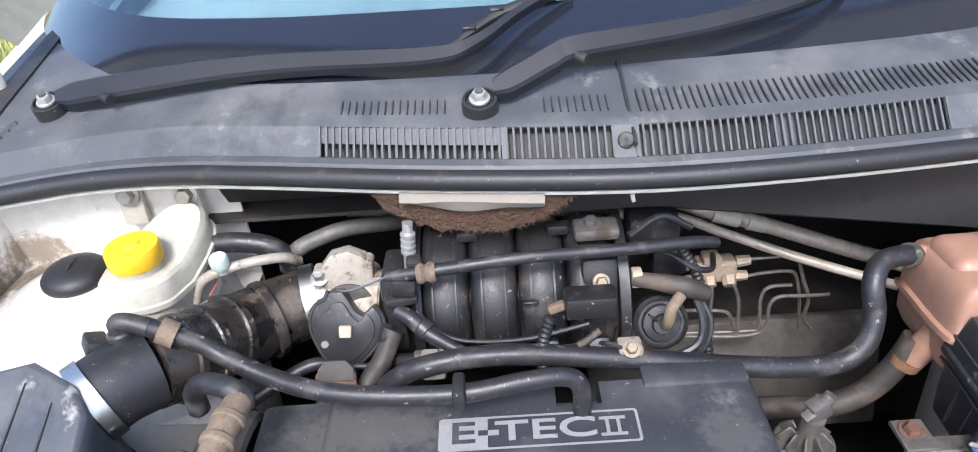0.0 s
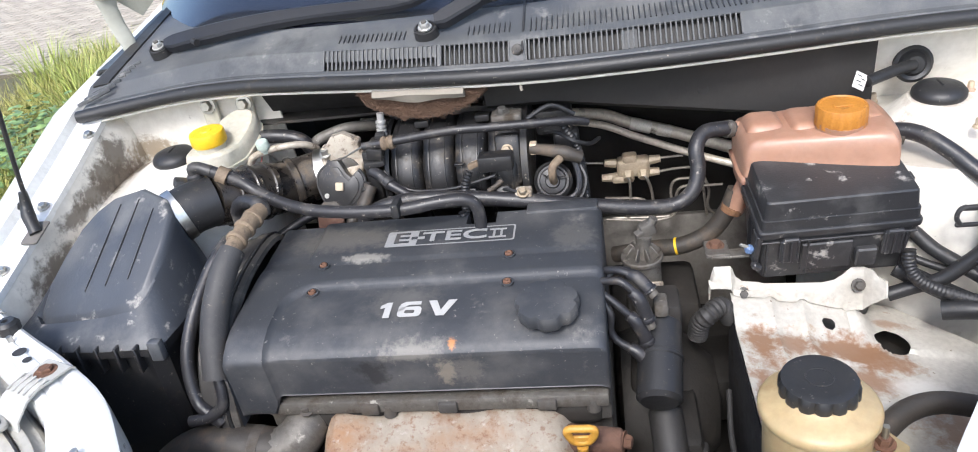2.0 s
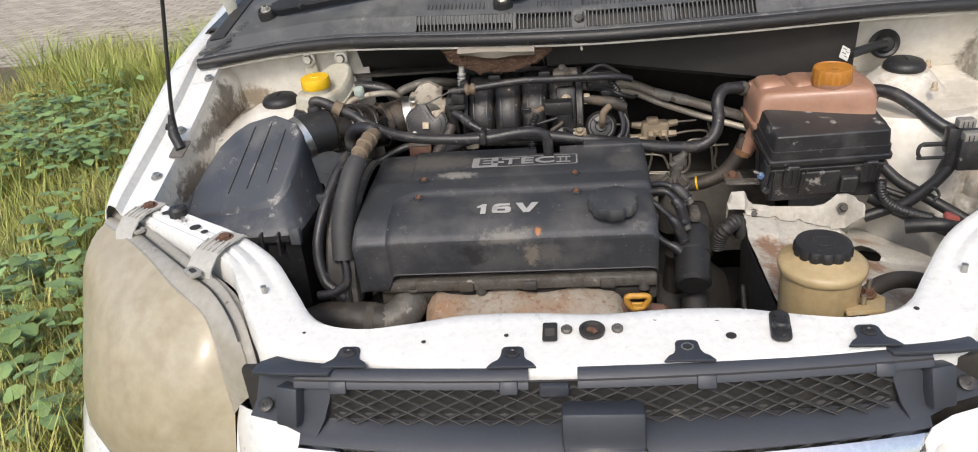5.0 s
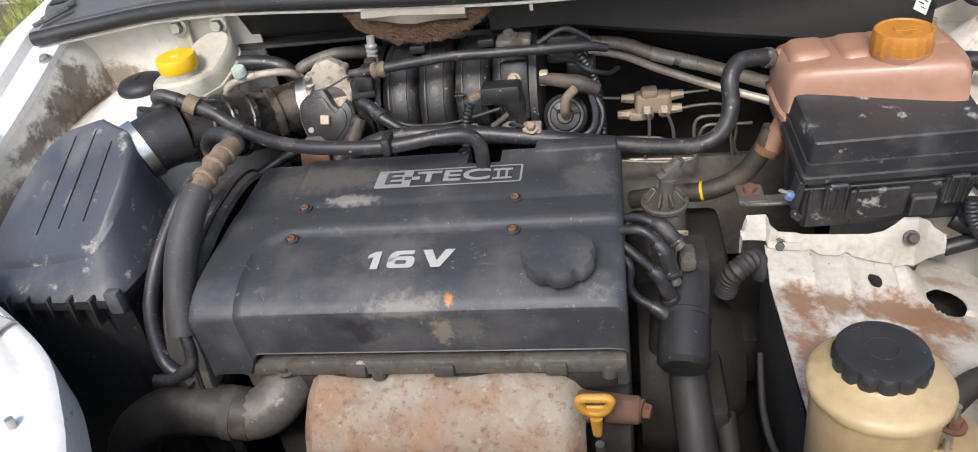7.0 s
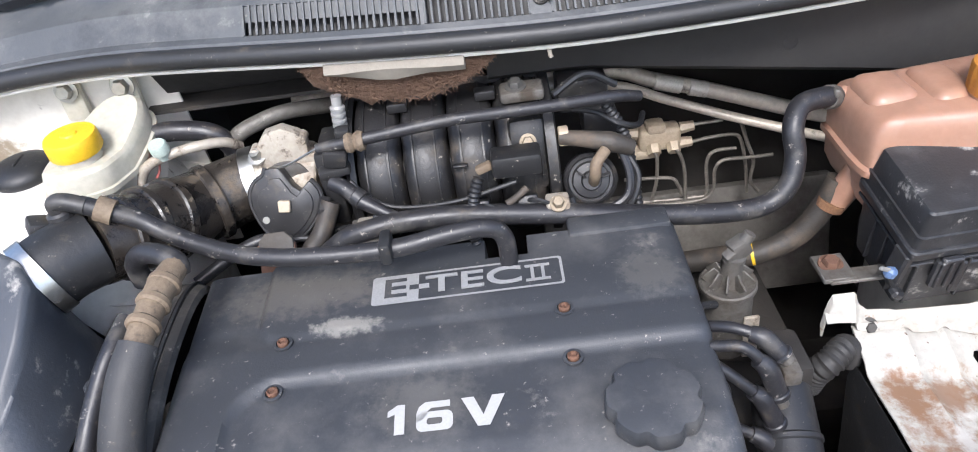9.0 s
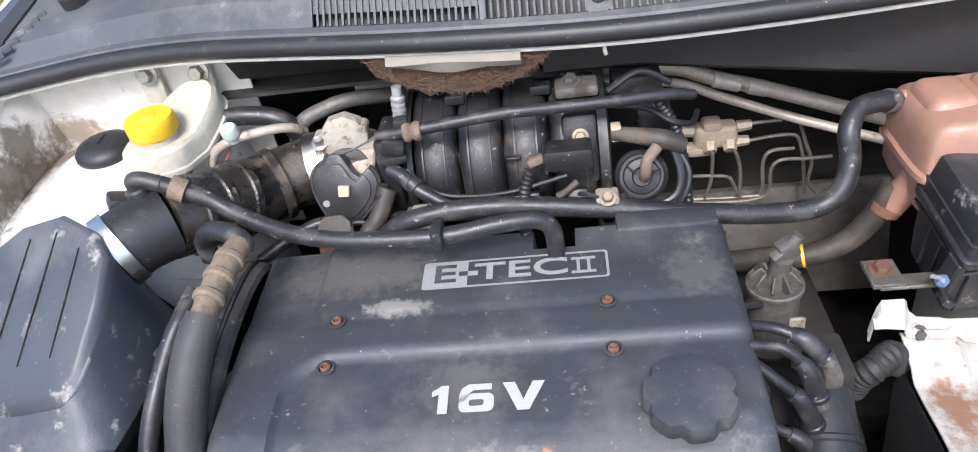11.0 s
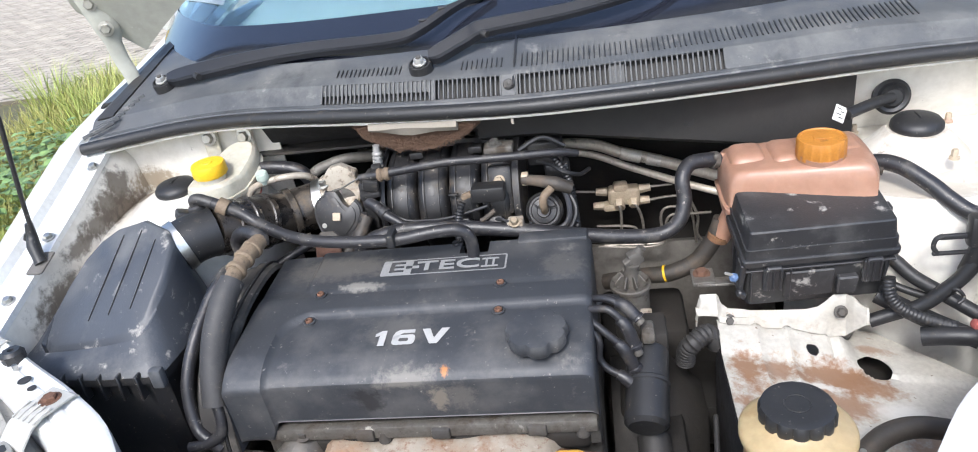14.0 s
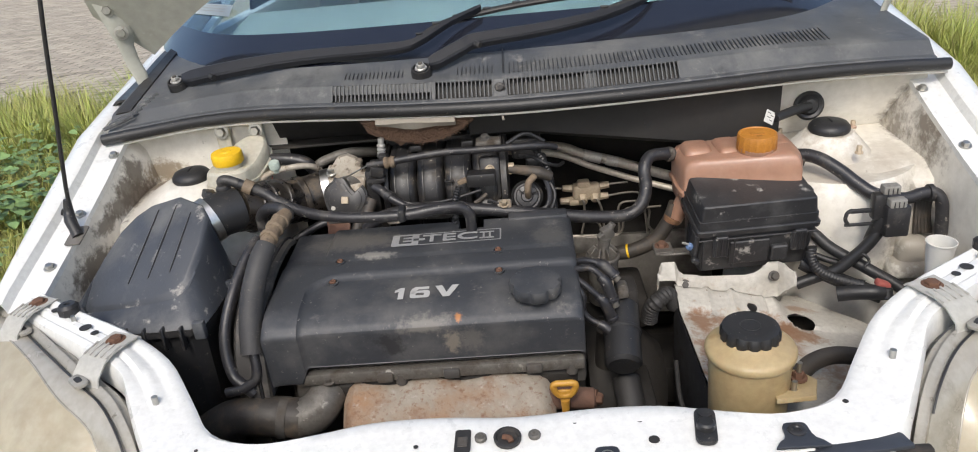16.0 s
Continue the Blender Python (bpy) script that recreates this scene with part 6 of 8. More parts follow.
hose([(-0.088, 0.540, 0.812), (-0.086, 0.538, 0.80), (-0.086, 0.53, 0.78)], 0.0058, "rubber", "black corrugated wire conduit", 12, corr=(0.0042, 0.0014), name="conduit", category="conduit", group="cables")
hose([(-0.036, 0.575, 0.836), (-0.048, 0.572, 0.828), (-0.056, 0.571, 0.824)], 0.0034, "dirty_hose", "dusty brown sensor plug", 10, name="sensor_plug", category="plug", group="")
hose([(-0.408, 0.600, 0.845), (-0.400, 0.606, 0.864), (-0.384, 0.612, 0.870), (-0.368, 0.616, 0.862), (-0.360, 0.620, 0.846)], 0.0024, "rubber", "thin black wire looping over the duct", 8, name="wire", category="wire", group="wires")
hose([(-0.365, 0.575, 0.775), (-0.330, 0.590, 0.790), (-0.300, 0.600, 0.798), (-0.265, 0.605, 0.790), (-0.225, 0.600, 0.796), (-0.195, 0.592, 0.802)], 0.0065, "hose", "black wiring loom below the throttle", 10, name="wiring_loom", category="wiring", group="wires")
hose([(-0.300, 0.560, 0.770), (-0.285, 0.575, 0.795), (-0.262, 0.582, 0.806), (-0.238, 0.585, 0.800), (-0.222, 0.588, 0.785)], 0.003, "rubber", "thin black wire below the throttle", 8, name="wire", category="wire", group="wires")
hose([(0.005, 0.602, 0.800), (0.012, 0.590, 0.785), (0.035, 0.586, 0.780), (0.060, 0.592, 0.792), (0.070, 0.604, 0.815), (0.060, 0.618, 0.838)], 0.0035, "rubber", "black vacuum hose looping round the valve", 8, group="rubber hoses")
hose([(0.018, 0.66, 0.865), (0.040, 0.64, 0.868), (0.058, 0.625, 0.862), (0.078, 0.640, 0.850), (0.09, 0.68, 0.84)], 0.003, "rubber", "thin black wire beside the valve", 8, name="wire", category="wire", group="wires")
lb = thing("lifting_bracket", (-0.272, 0.555, 0.76), "rusty steel engine lifting bracket", "bracket")
part("plate", plate([(-0.018, -0.03), (0.018, -0.03), (0.018, 0.024), (0.010, 0.032), (-0.010, 0.032), (-0.018, 0.024)], -0.003, 0.003, 0.001, m=Matrix.Translation((-0.272, 0.552, 0.795)) @ Matrix.Rotation(radians(70), 4, "X")), "rust", lb)
part("tip", plate([(-0.016, -0.008), (0.016, -0.008), (0.016, 0.003), (0.009, 0.010), (-0.009, 0.010), (-0.016, 0.003)], -0.003, 0.003, 0.001, m=Matrix.Translation((-0.271, 0.560, 0.820)) @ Matrix.Rotation(radians(60), 4, "X")), "alu_dark", lb)

# ---- vacuum canister, brake line block and pipes ----
vc = thing("vacuum_valve", (0.028, 0.62, 0.78), "round dusty black vacuum valve with a tan elbow hose", "valve")
part("body", lathe((0.026, 0.612, 0.812), (0, -1, 0.45), [(0.0, -0.02), (0.025, -0.02), (0.026, 0.0), (0.0228, 0.003), (0.0212, 0.001), (0.0185, 0.001), (0.017, 0.005), (0.010, 0.006), (0.0085, 0.010), (0.0, 0.010)], 32), "plastic", vc)
for k in range(6):
    a = radians(60 * k + 15)
    part("rib", box((0.026 + 0.0135 * math.cos(a), 0.607 - 0.006 * math.sin(a), 0.816 + 0.0125 * math.sin(a)), (0.011, 0.004, 0.0018), 0.0005, 1, rot=Euler((0.4, -a, 0)).to_matrix()), "plastic", vc)
part("elbow", tube([(0.028, 0.602, 0.816), (0.028, 0.590, 0.830), (0.030, 0.590, 0.843), (0.040, 0.60, 0.850)], 0.0055, 12), "tan", vc, "tan elbow pipe")
part("pipe", tube([(0.0, 0.62, 0.858), (0.022, 0.615, 0.856), (0.046, 0.610, 0.852), (0.066, 0.612, 0.842)], [0.007, 0.008, 0.010, 0.008], 12), "dirty_hose", vc)
part("fitting", box((0.004, 0.622, 0.858), (0.010, 0.014, 0.016), 0.002), "brass", vc)
hose([(0.055, 0.615, 0.845), (0.062, 0.600, 0.820), (0.056, 0.592, 0.800), (0.030, 0.588, 0.790), (0.008, 0.590, 0.793)], 0.004, "hose", "thin black vacuum hose", 8)
hose([(0.042, 0.632, 0.888), (0.062, 0.630, 0.85), (0.068, 0.615, 0.81), (0.070, 0.60, 0.775)], 0.0055, "rubber", "black corrugated conduit beside the manifold", 10, corr=(0.005, 0.0012), name="conduit", category="conduit", group="cables")
hose([(-0.002, 0.635, 0.895), (0.03, 0.65, 0.905), (0.06, 0.655, 0.888)], 0.0035, "rubber", "thin black wire behind the manifold", 8, name="wire", category="wire", group="wires")
for p, s in (((0.03, 0.69, 0.872), (0.05, 0.04, 0.035)), ((0.045, 0.68, 0.842), (0.035, 0.03, 0.03))):
    tagged(link("connector", box(p, s, 0.005), "plastic"), "black wiring connector behind the manifold", "connector", "connectors")
bk = thing("brake_line_block", (0.137, 0.825, 0.70), "dull brass brake line junction block with steel pipes", "junction block")
bm = box((0.137, 0.825, 0.727), (0.052, 0.026, 0.030), 0.006, 3)
box((0.132, 0.823, 0.743), (0.024, 0.024, 0.014), 0.005, bm=bm)
box((0.120, 0.823, 0.709), (0.036, 0.022, 0.014), 0.005, bm=bm)
part("block", bm, "brass", bk, "dull brass casting")
for (a, b) in (((0.110, 0.823, 0.735), (0.092, 0.822, 0.737)), ((0.105, 0.823, 0.710), (0.086, 0.822, 0.711)), ((0.163, 0.823, 0.736), (0.180, 0.822, 0.738)), ((0.160, 0.823, 0.715), (0.178, 0.822, 0.716))):
    part("union_nut", cyl(a, b, 0.0075, 0.006, 6), "brass", bk)
for x in (0.128, 0.152):
    part("union_nut", cyl((x, 0.812, 0.722), (x, 0.803, 0.715), 0.009, 0.008, 6), "brass", bk)
for pts in ([(0.09, 0.822, 0.737), (0.06, 0.82, 0.741)], [(0.18, 0.822, 0.739), (0.215, 0.82, 0.741)], [(0.178, 0.820, 0.716), (0.201, 0.820, 0.719), (0.227, 0.820, 0.719), (0.238, 0.820, 0.711), (0.246, 0.820, 0.677), (0.251, 0.820, 0.63)], [(0.150, 0.803, 0.722), (0.158, 0.800, 0.712), (0.164, 0.800, 0.688), (0.166, 0.800, 0.645)], [(0.126, 0.803, 0.720), (0.130, 0.800, 0.710), (0.129, 0.800, 0.677), (0.123, 0.800, 0.650)], [(0.273, 0.800, 0.695), (0.243, 0.800, 0.695), (0.213, 0.800, 0.696), (0.202, 0.800, 0.684), (0.201, 0.800, 0.656), (0.189, 0.800, 0.642), (0.153, 0.800, 0.640), (0.089, 0.800, 0.646)], [(0.230, 0.810, 0.705), (0.203, 0.810, 0.704), (0.194, 0.810, 0.688), (0.195, 0.810, 0.645), (0.179, 0.810, 0.639), (0.099, 0.810, 0.642)], [(0.235, 0.810, 0.739), (0.243, 0.810, 0.712), (0.253, 0.810, 0.683), (0.251, 0.810, 0.654), (0.262, 0.810, 0.636)], [(0.089, 0.800, 0.685), (0.144, 0.800, 0.680), (0.156, 0.800, 0.668), (0.162, 0.800, 0.651)]):
    tagged(link("brake_pipe", tube(pts, 0.0023, 8, 6), "brake_pipe"), "thin dark steel brake pipe on the bulkhead", "pipe", "pipes")
gr = thing("bulkhead_grommet", (0.492, 0.69, 0.901), "black rubber cable grommet in the white bulkhead", "grommet")
part("ring", lathe((0.492, 0.690, 0.901), (0, -1, 0.1), [(0.0235, -0.004), (0.0240, 0.003), (0.020, 0.006), (0.0155, 0.004), (0.011, 0.010), (0.0, 0.011)], 28), "rubber", gr)
part("sleeve", tube([(0.490, 0.682, 0.902), (0.462, 0.664, 0.903), (0.424, 0.642, 0.900)], 0.0075, 12), "rubber", gr)
TG = Matrix.Translation((0.414, 0.638, 0.903)) @ Euler((-0.5, 0.55, 0.15)).to_matrix().to_4x4()
bm = box((0, 0, 0), (0.017, 0.0012, 0.021), 0.0004, 1)
bmesh.ops.transform(bm, matrix=TG, verts=bm.verts)
part("tag", bm, "wire_white", gr, "white paper cable tag")
for x, z, w in ((-0.003, 0.006, 0.006), (0.003, 0.003, 0.005), (-0.002, -0.001, 0.007), (0.002, -0.005, 0.006)):
    bm = box((x, -0.0009, z), (w, 0.0006, 0.0010))
    bmesh.ops.transform(bm, matrix=TG, verts=bm.verts)
    part("tag_print", bm, "plastic", gr)
pg = lathe((0.230, 0.6745, 0.901), (0, -1, 0.05), [(0.010, -0.003), (0.010, 0.002), (0.006, 0.004), (0.0, 0.003)], 16)
tagged(link("felt_clip", pg, "plastic"), "black plastic clip on the felt pad", "clip")
tagged(link("cable_nub", tube([(-0.002, 0.622, 0.95), (-0.002, 0.618, 0.943), (-0.001, 0.617, 0.940)], 0.0020, 8), "foam"), "short white plastic peg below the seal", "peg")

# ---- coolant tank ----
tk = thing("coolant_tank", (0.355, 0.59, 0.78), "stained pinkish coolant expansion tank with an orange cap", "coolant tank")
TO = [(0.262, 0.648), (0.262, 0.565), (0.275, 0.550), (0.300, 0.545), (0.415, 0.522), (0.432, 0.530), (0.440, 0.560), (0.440, 0.630), (0.425, 0.645), (0.35, 0.648)]
rows = []
for z, g in ((0.775, 0.90), (0.790, 0.97), (0.812, 0.98), (0.814, 1.03), (0.820, 1.03), (0.822, 0.99), (0.846, 0.988), (0.856, 0.975), (0.863, 0.950), (0.868, 0.915), (0.8715, 0.86), (0.873, 0.78)):
    rows.append([(0.352 + (x - 0.352) * g, 0.588 + (y - 0.588) * g, z + 0.06 * (x - 0.30) * (1 if z > 0.83 else 0)) for x, y in [(p.x, p.y) for p in curve_pts([(a, b, 0) for a, b in TO + TO[:1]], 4)][:-1]])
rows.append([(0.352, 0.588, 0.877)] * len(rows[0]))
bm = loft(rows, close=True)
bmesh.ops.remove_doubles(bm, verts=bm.verts, dist=1e-5)
part("tank", bm, "tank", tk, "stained pink plastic tank", 60)
part("raised_lobe", box((0.294, 0.608, 0.864), (0.046, 0.060, 0.030), 0.0135, 5), "tank", tk)
part("raised_lobe", box((0.340, 0.600, 0.868), (0.042, 0.070, 0.026), 0.0125, 5), "tank", tk)
part("raised_lobe", box((0.410, 0.600, 0.872), (0.040, 0.060, 0.022), 0.0105, 5), "tank", tk)
part("filler_neck", cyl((0.374, 0.566, 0.868), (0.374, 0.563, 0.886), 0.0275, seg=28), "tank", tk)
cp = part("cap", lathe((0.374, 0.566, 0.878), (0, -0.05, 1), [(0.0272, 0), (0.0290, 0.002), (0.0290, 0.022), (0.0275, 0.0258), (0.025, 0.0264), (0.024, 0.025), (0.0, 0.025)], 72, scallop=(18, 0.0012, 1, 2)), "orange", tk, "worn orange ribbed cap")
part("cap_emblem", box((0.374, 0.564, 0.9035), (0.020, 0.012, 0.0015), 0.0005, 1), "orange", cp)
part("inlet_stub", cyl((0.280, 0.632, 0.858), (0.258, 0.631, 0.857), 0.009, seg=14), "tank", tk)
part("outlet_stub", cyl((0.428, 0.585, 0.855), (0.452, 0.580, 0.853), 0.009, seg=14), "tank", tk)
part("outlet_clip", cyl((0.446, 0.582, 0.853), (0.453, 0.579, 0.852), 0.0122, seg=16), "alu_dirty", tk, "dirty hose clip")
part("lower_neck", cyl((0.276, 0.590, 0.800), (0.259, 0.598, 0.758), 0.0145, 0.0125, 16), "tank", tk)
part("lower_clip", cyl((0.258, 0.598, 0.764), (0.255, 0.599, 0.756), 0.0150, seg=18), "clip_rust", tk, "corroded brown hose clamp")

# ---- fuse box ----
fz = thing("fuse_box", (0.351, 0.507, 0.74), "dusty black plastic fuse box with a stepped lid", "fuse box")
FZ = Matrix.Translation((0.355, 0.494, 0.716)) @ Matrix.Rotation(radians(3.5), 4, "Z") @ Matrix.Rotation(radians(11), 4, "X")


def frustum(levels, cy=0.0425):
    """A closed body of rounded levels (height, width, depth, corner radius) in the fuse box's own frame."""
    rows = [[FZ @ Vector((x, cy + y, z)) for x, y in rounded(w, d, r, 3)] for z, w, d, r in levels]
    rows.insert(0, [FZ @ Vector((0, cy, levels[0][0]))] * len(rows[0]))
    rows.append([FZ @ Vector((0, cy, levels[-1][0]))] * len(rows[0]))
    bm = loft(rows, close=True)
    bmesh.ops.remove_doubles(bm, verts=bm.verts, dist=1e-5)
    return bm


def fuse_part(name, c, size, bev, parent, mat="fuse", label="", tilt=0.0):
    bm = box(c, size, bev, 1, rot=Euler((0, tilt, 0)).to_matrix())
    bmesh.ops.transform(bm, matrix=FZ, verts=bm.verts)
    return part(name, bm, mat, parent, label, 30)


lid = part("lid", frustum([(0.079, 0.174, 0.0920, 0.005), (0.0925, 0.173, 0.0910, 0.005), (0.0930, 0.1695, 0.0875, 0.005), (0.1150, 0.1640, 0.0835, 0.005), (0.1170, 0.1610, 0.0805, 0.004)]), "fuse", fz, "dusty stepped lid", 30)
part("lid_rim", frustum([(0.0700, 0.1790, 0.0970, 0.006), (0.0720, 0.1800, 0.0980, 0.006), (0.0775, 0.1800, 0.0980, 0.006), (0.0792, 0.1780, 0.0960, 0.006)]), "fuse", lid, smooth=30)
body = part("body", frustum([(0.0, 0.160, 0.0760, 0.006), (0.030, 0.166, 0.0830, 0.006), (0.071, 0.170, 0.0870, 0.006)]), "fuse", fz, "black fuse box body", 30)
fuse_part("ledge", (0, 0.0425, 0.0605), (0.174, 0.0925, 0.003), 0.0008, body)
for x in (-0.054, 0.060):
    latch = fuse_part("latch", (x, -0.006, 0.050), (0.022, 0.008, 0.034), 0.002, fz)
    for dx in (-0.008, 0.0, 0.008):
        fuse_part("latch_rail", (x + dx, -0.0105, 0.052), (0.0026, 0.004, 0.032), 0.0008, latch)
    fuse_part("latch_hook", (x, -0.009, 0.068), (0.018, 0.006, 0.006), 0.0015, latch)
fuse_part("front_tab", (0.034, -0.004, 0.030), (0.024, 0.010, 0.026), 0.002, body)
fuse_part("front_panel", (-0.010, -0.0015, 0.034), (0.058, 0.004, 0.040), 0.0015, body)
for x in (-0.078, -0.032, 0.076):
    fuse_part("stiffener", (x, -0.0015, 0.034), (0.0026, 0.005, 0.050), 0.0008, body)
for y in (0.015, 0.035, 0.055):
    for sx in (-1, 1):
        fuse_part("stiffener", (sx * 0.084, y, 0.034), (0.005, 0.0026, 0.050), 0.0008, body)
fuse_part("side_clip", (-0.089, 0.006, 0.052), (0.008, 0.020, 0.040), 0.002, fz, tilt=0.1)
fuse_part("side_latch", (0.087, 0.040, 0.098), (0.006, 0.014, 0.022), 0.002, lid)
fuse_part("corner_hook", (-0.090, -0.006, 0.030), (0.012, 0.010, 0.008), 0.002, fz, tilt=0.6)
fuse_part("blue_plug", (-0.098, 0.000, 0.052), (0.010, 0.010, 0.011), 0.003, fz, "blue", "small blue connector plug", 0.4)
fuse_part("plug_tail", (-0.104, 0.000, 0.058), (0.012, 0.003, 0.004), 0.001, fz, "grey_plug", "", 0.5)
part("plug_lead", tube([FZ @ Vector((-0.096, 0.002, 0.046)), FZ @ Vector((-0.090, -0.003, 0.032)), FZ @ Vector((-0.086, -0.004, 0.020))], 0.003, 8), "rubber", fz)

# ---- battery tray ----
tr = thing("battery_tray", (0.36, 0.36, 0.66), "rust-stained white steel battery tray with holes", "battery tray")


def tray_z(x, y):
    z = 0.680 - 0.22 * (x - 0.24)
    z += 0.0045 * (max(0.0, 1 - abs(x - 0.285) / 0.006) ** 0.5 + max(0.0, 1 - abs(x - 0.322) / 0.006) ** 0.5) * min(1.0, max(0.0, (y - 0.38) / 0.01))
    z += 0.004 * min(1.0, max(0.0, (y - 0.447) / 0.006)) * (x < 0.37)
    z += 0.004 * min(1.0, max(0.0, (x - 0.375) / 0.01)) * (y > 0.44)
    z += 0.017 * min(1.0, max(0.0, (y - 0.445) / 0.038)) * min(1.0, max(0.0, (0.405 - x) / 0.02))
    z -= 0.006 * max(0.0, 1 - math.hypot(x - 0.419, y - 0.455) / 0.034)
    return z + 0.0022 * noise.noise((x * 24, y * 24, 0))


nx, ny = 62, 60
bm = bmesh.new()
holes = [(0.348, 0.462, 0.0075), (0.419, 0.455, 0.0200)]
grid = {}
for j in range(ny + 1):
    for i in range(nx + 1):
        x = 0.238 + 0.322 * i / nx
        y = 0.20 + (0.287 + 0.040 * min(1.0, max(0.0, (x - 0.395) / 0.02)) - 0.09 * max(0.0, (x - 0.44) / 0.12)) * j / ny
        grid[i, j] = bm.verts.new((x, y, tray_z(x, y)))
for j in range(ny):
    for i in range(nx):
        c = (grid[i, j].co + grid[i + 1, j + 1].co) / 2
        if all((c.x - hx) ** 2 + (c.y - hy) ** 2 > hr * hr for hx, hy, hr in holes):
            bm.faces.new((grid[i, j], grid[i + 1, j], grid[i + 1, j + 1], grid[i, j + 1]))
bmesh.ops.delete(bm, geom=[v for v in bm.verts if not v.link_faces], context="VERTS")
for hx, hy, hr in holes:
    for e in [e for e in bm.edges if e.is_boundary]:
        for v in e.verts:
            d = Vector((v.co.x - hx, v.co.y - hy))
            if d.length < hr * 1.6:
                d = d.normalized() * hr
                v.co.x, v.co.y = hx + d.x, hy + d.y
bmesh.ops.solidify(bm, geom=bm.faces[:], thickness=0.0015)
part("plate", bm, "paint_rust", tr, "rust-blotched white plate")
rows = []
LIPZ = [(0.214, 0.700), (0.2165, 0.722), (0.220, 0.7355), (0.239, 0.7355), (0.2425, 0.722), (0.252, 0.713), (0.272, 0.7105), (0.278, 0.708), (0.310, 0.7065), (0.345, 0.705), (0.360, 0.708), (0.370, 0.716), (0.378, 0.7245), (0.400, 0.7245), (0.404, 0.719), (0.412, 0.7165)]
for i in range(100):
    x = 0.214 + 0.002 * i
    top = lerp_table(LIPZ, x)[0]
    base = tray_z(min(max(x, 0.24), 0.384), 0.485) + (0.008 if x < 0.24 else 0.0)
    w = 0.0014 * math.sin(x * 120) + 0.0016 * math.sin(x * 43)
    fold = min(1.0, max(0.0, (x - 0.392) / 0.018))
    mid = 0.62 * base + 0.38 * top
    up = fold * (top - base) * 0.55
    rows.append([(x, 0.4835 + w - 0.014 * fold, base + 0.0010 + up), (x, 0.4860 + w - 0.016 * fold, base + 0.007 + up * 0.9), (x, 0.4872 + w * 0.6 - 0.018 * fold, mid + up * 0.6), (x, 0.4890 - 0.020 * fold, top - 0.010 + up * 0.1), (x, 0.4915 - 0.021 * fold, top - 0.005), (x, 0.4940 - 0.022 * fold, top)])
part("rear_lip", loft(rows, thick=0.0015), "paint_rust", tr, "bent-up white rear lip")
part("side_drop", loft([[(0.239, y, 0.671), (0.235, y, 0.655), (0.234, y - 0.01, 0.58), (0.236, y - 0.01, 0.48)] for y in (0.20, 0.30, 0.40, 0.47)], thick=0.0015), "rubber", tr)
# unseen dark slab, added so that the tray holes look shaded
part("support", box((0.42, 0.44, 0.585), (0.20, 0.20, 0.030), 0.006), "grime", tr, "dark slab added below the tray to keep its holes black")
part("front_drop", box((0.40, 0.203, 0.59), (0.30, 0.004, 0.09)), "paint_dirty", tr)
for x, y, z in ((0.253, 0.486, 0.700), (0.384, 0.483, 0.706)):
    part("bolt", hexbolt((x, y, z), (0, -1, 0.45), 0.0055, 0.006), "alu_dark", tr)
bk2 = thing("fuse_box_bracket", (0.25, 0.52, 0.72), "flat zinc bracket carrying the fuse box", "bracket")
part("arm", box((0.252, 0.502, 0.748), (0.070, 0.018, 0.004), 0.001, 1), "alu_dirty", bk2)
part("pad", box((0.225, 0.512, 0.750), (0.028, 0.036, 0.005), 0.001, 1), "alu_dirty", bk2)
part("bolt", hexbolt((0.224, 0.515, 0.752), (0, -0.2, 1), 0.0075, 0.006), "rustbolt", bk2)

# ---- power steering reservoir ----
ps = thing("power_steering_reservoir", (0.271, 0.214, 0.62), "yellowed power steering reservoir with a black scalloped cap", "fluid reservoir")
ax = (0.0, -0.03, 1)
part("bottle", lathe((0.271, 0.215, 0.629), ax, [(0.032, 0.0), (0.044, 0.02), (0.0465, 0.118), (0.047, 0.130), (0.0502, 0.131), (0.0512, 0.1335), (0.0512, 0.138), (0.0500, 0.1405), (0.0475, 0.1425), (0.040, 0.1465), (0.033, 0.1485), (0.029, 0.152), (0.0, 0.152)], 44), "amber", ps, "yellowed translucent bottle")
c = part("cap", lathe((0.271, 0.215, 0.7765), ax, [(0.029, -0.001), (0.0318, 0.0), (0.0338, 0.003), (0.0338, 0.012), (0.0315, 0.0165), (0.026, 0.0183), (0.021, 0.0176), (0.0, 0.0176)], 84, scallop=(14, 0.0028, 1, 3)), "rubber", ps, "black scalloped screw cap")
part("cap_emblem", lathe((0.271, 0.215, 0.7941), ax, [(0.012, 0), (0.0118, 0.0006), (0.011, 0.0006), (0.0108, 0.0)], 24), "plastic", c)
part("mould_line", tube([(0.271 + 0.0478 * math.cos(a), 0.211 + 0.0478 * math.sin(a), 0.764 + 0.0012 * math.sin(a)) for a in (3.6, 3.9, 4.2, 4.5)], 0.0005, 6, 4), "rust", ps)
part("bracket", plate([(0.0, -0.04), (0.045, -0.035), (0.062, 0.01), (0.05, 0.045), (0.01, 0.05)], -0.003, 0.003, 0.001, m=Matrix.Translation((0.288, 0.200, 0.716)) @ Matrix.Rotation(radians(-14), 4, "X")), "amber", ps)
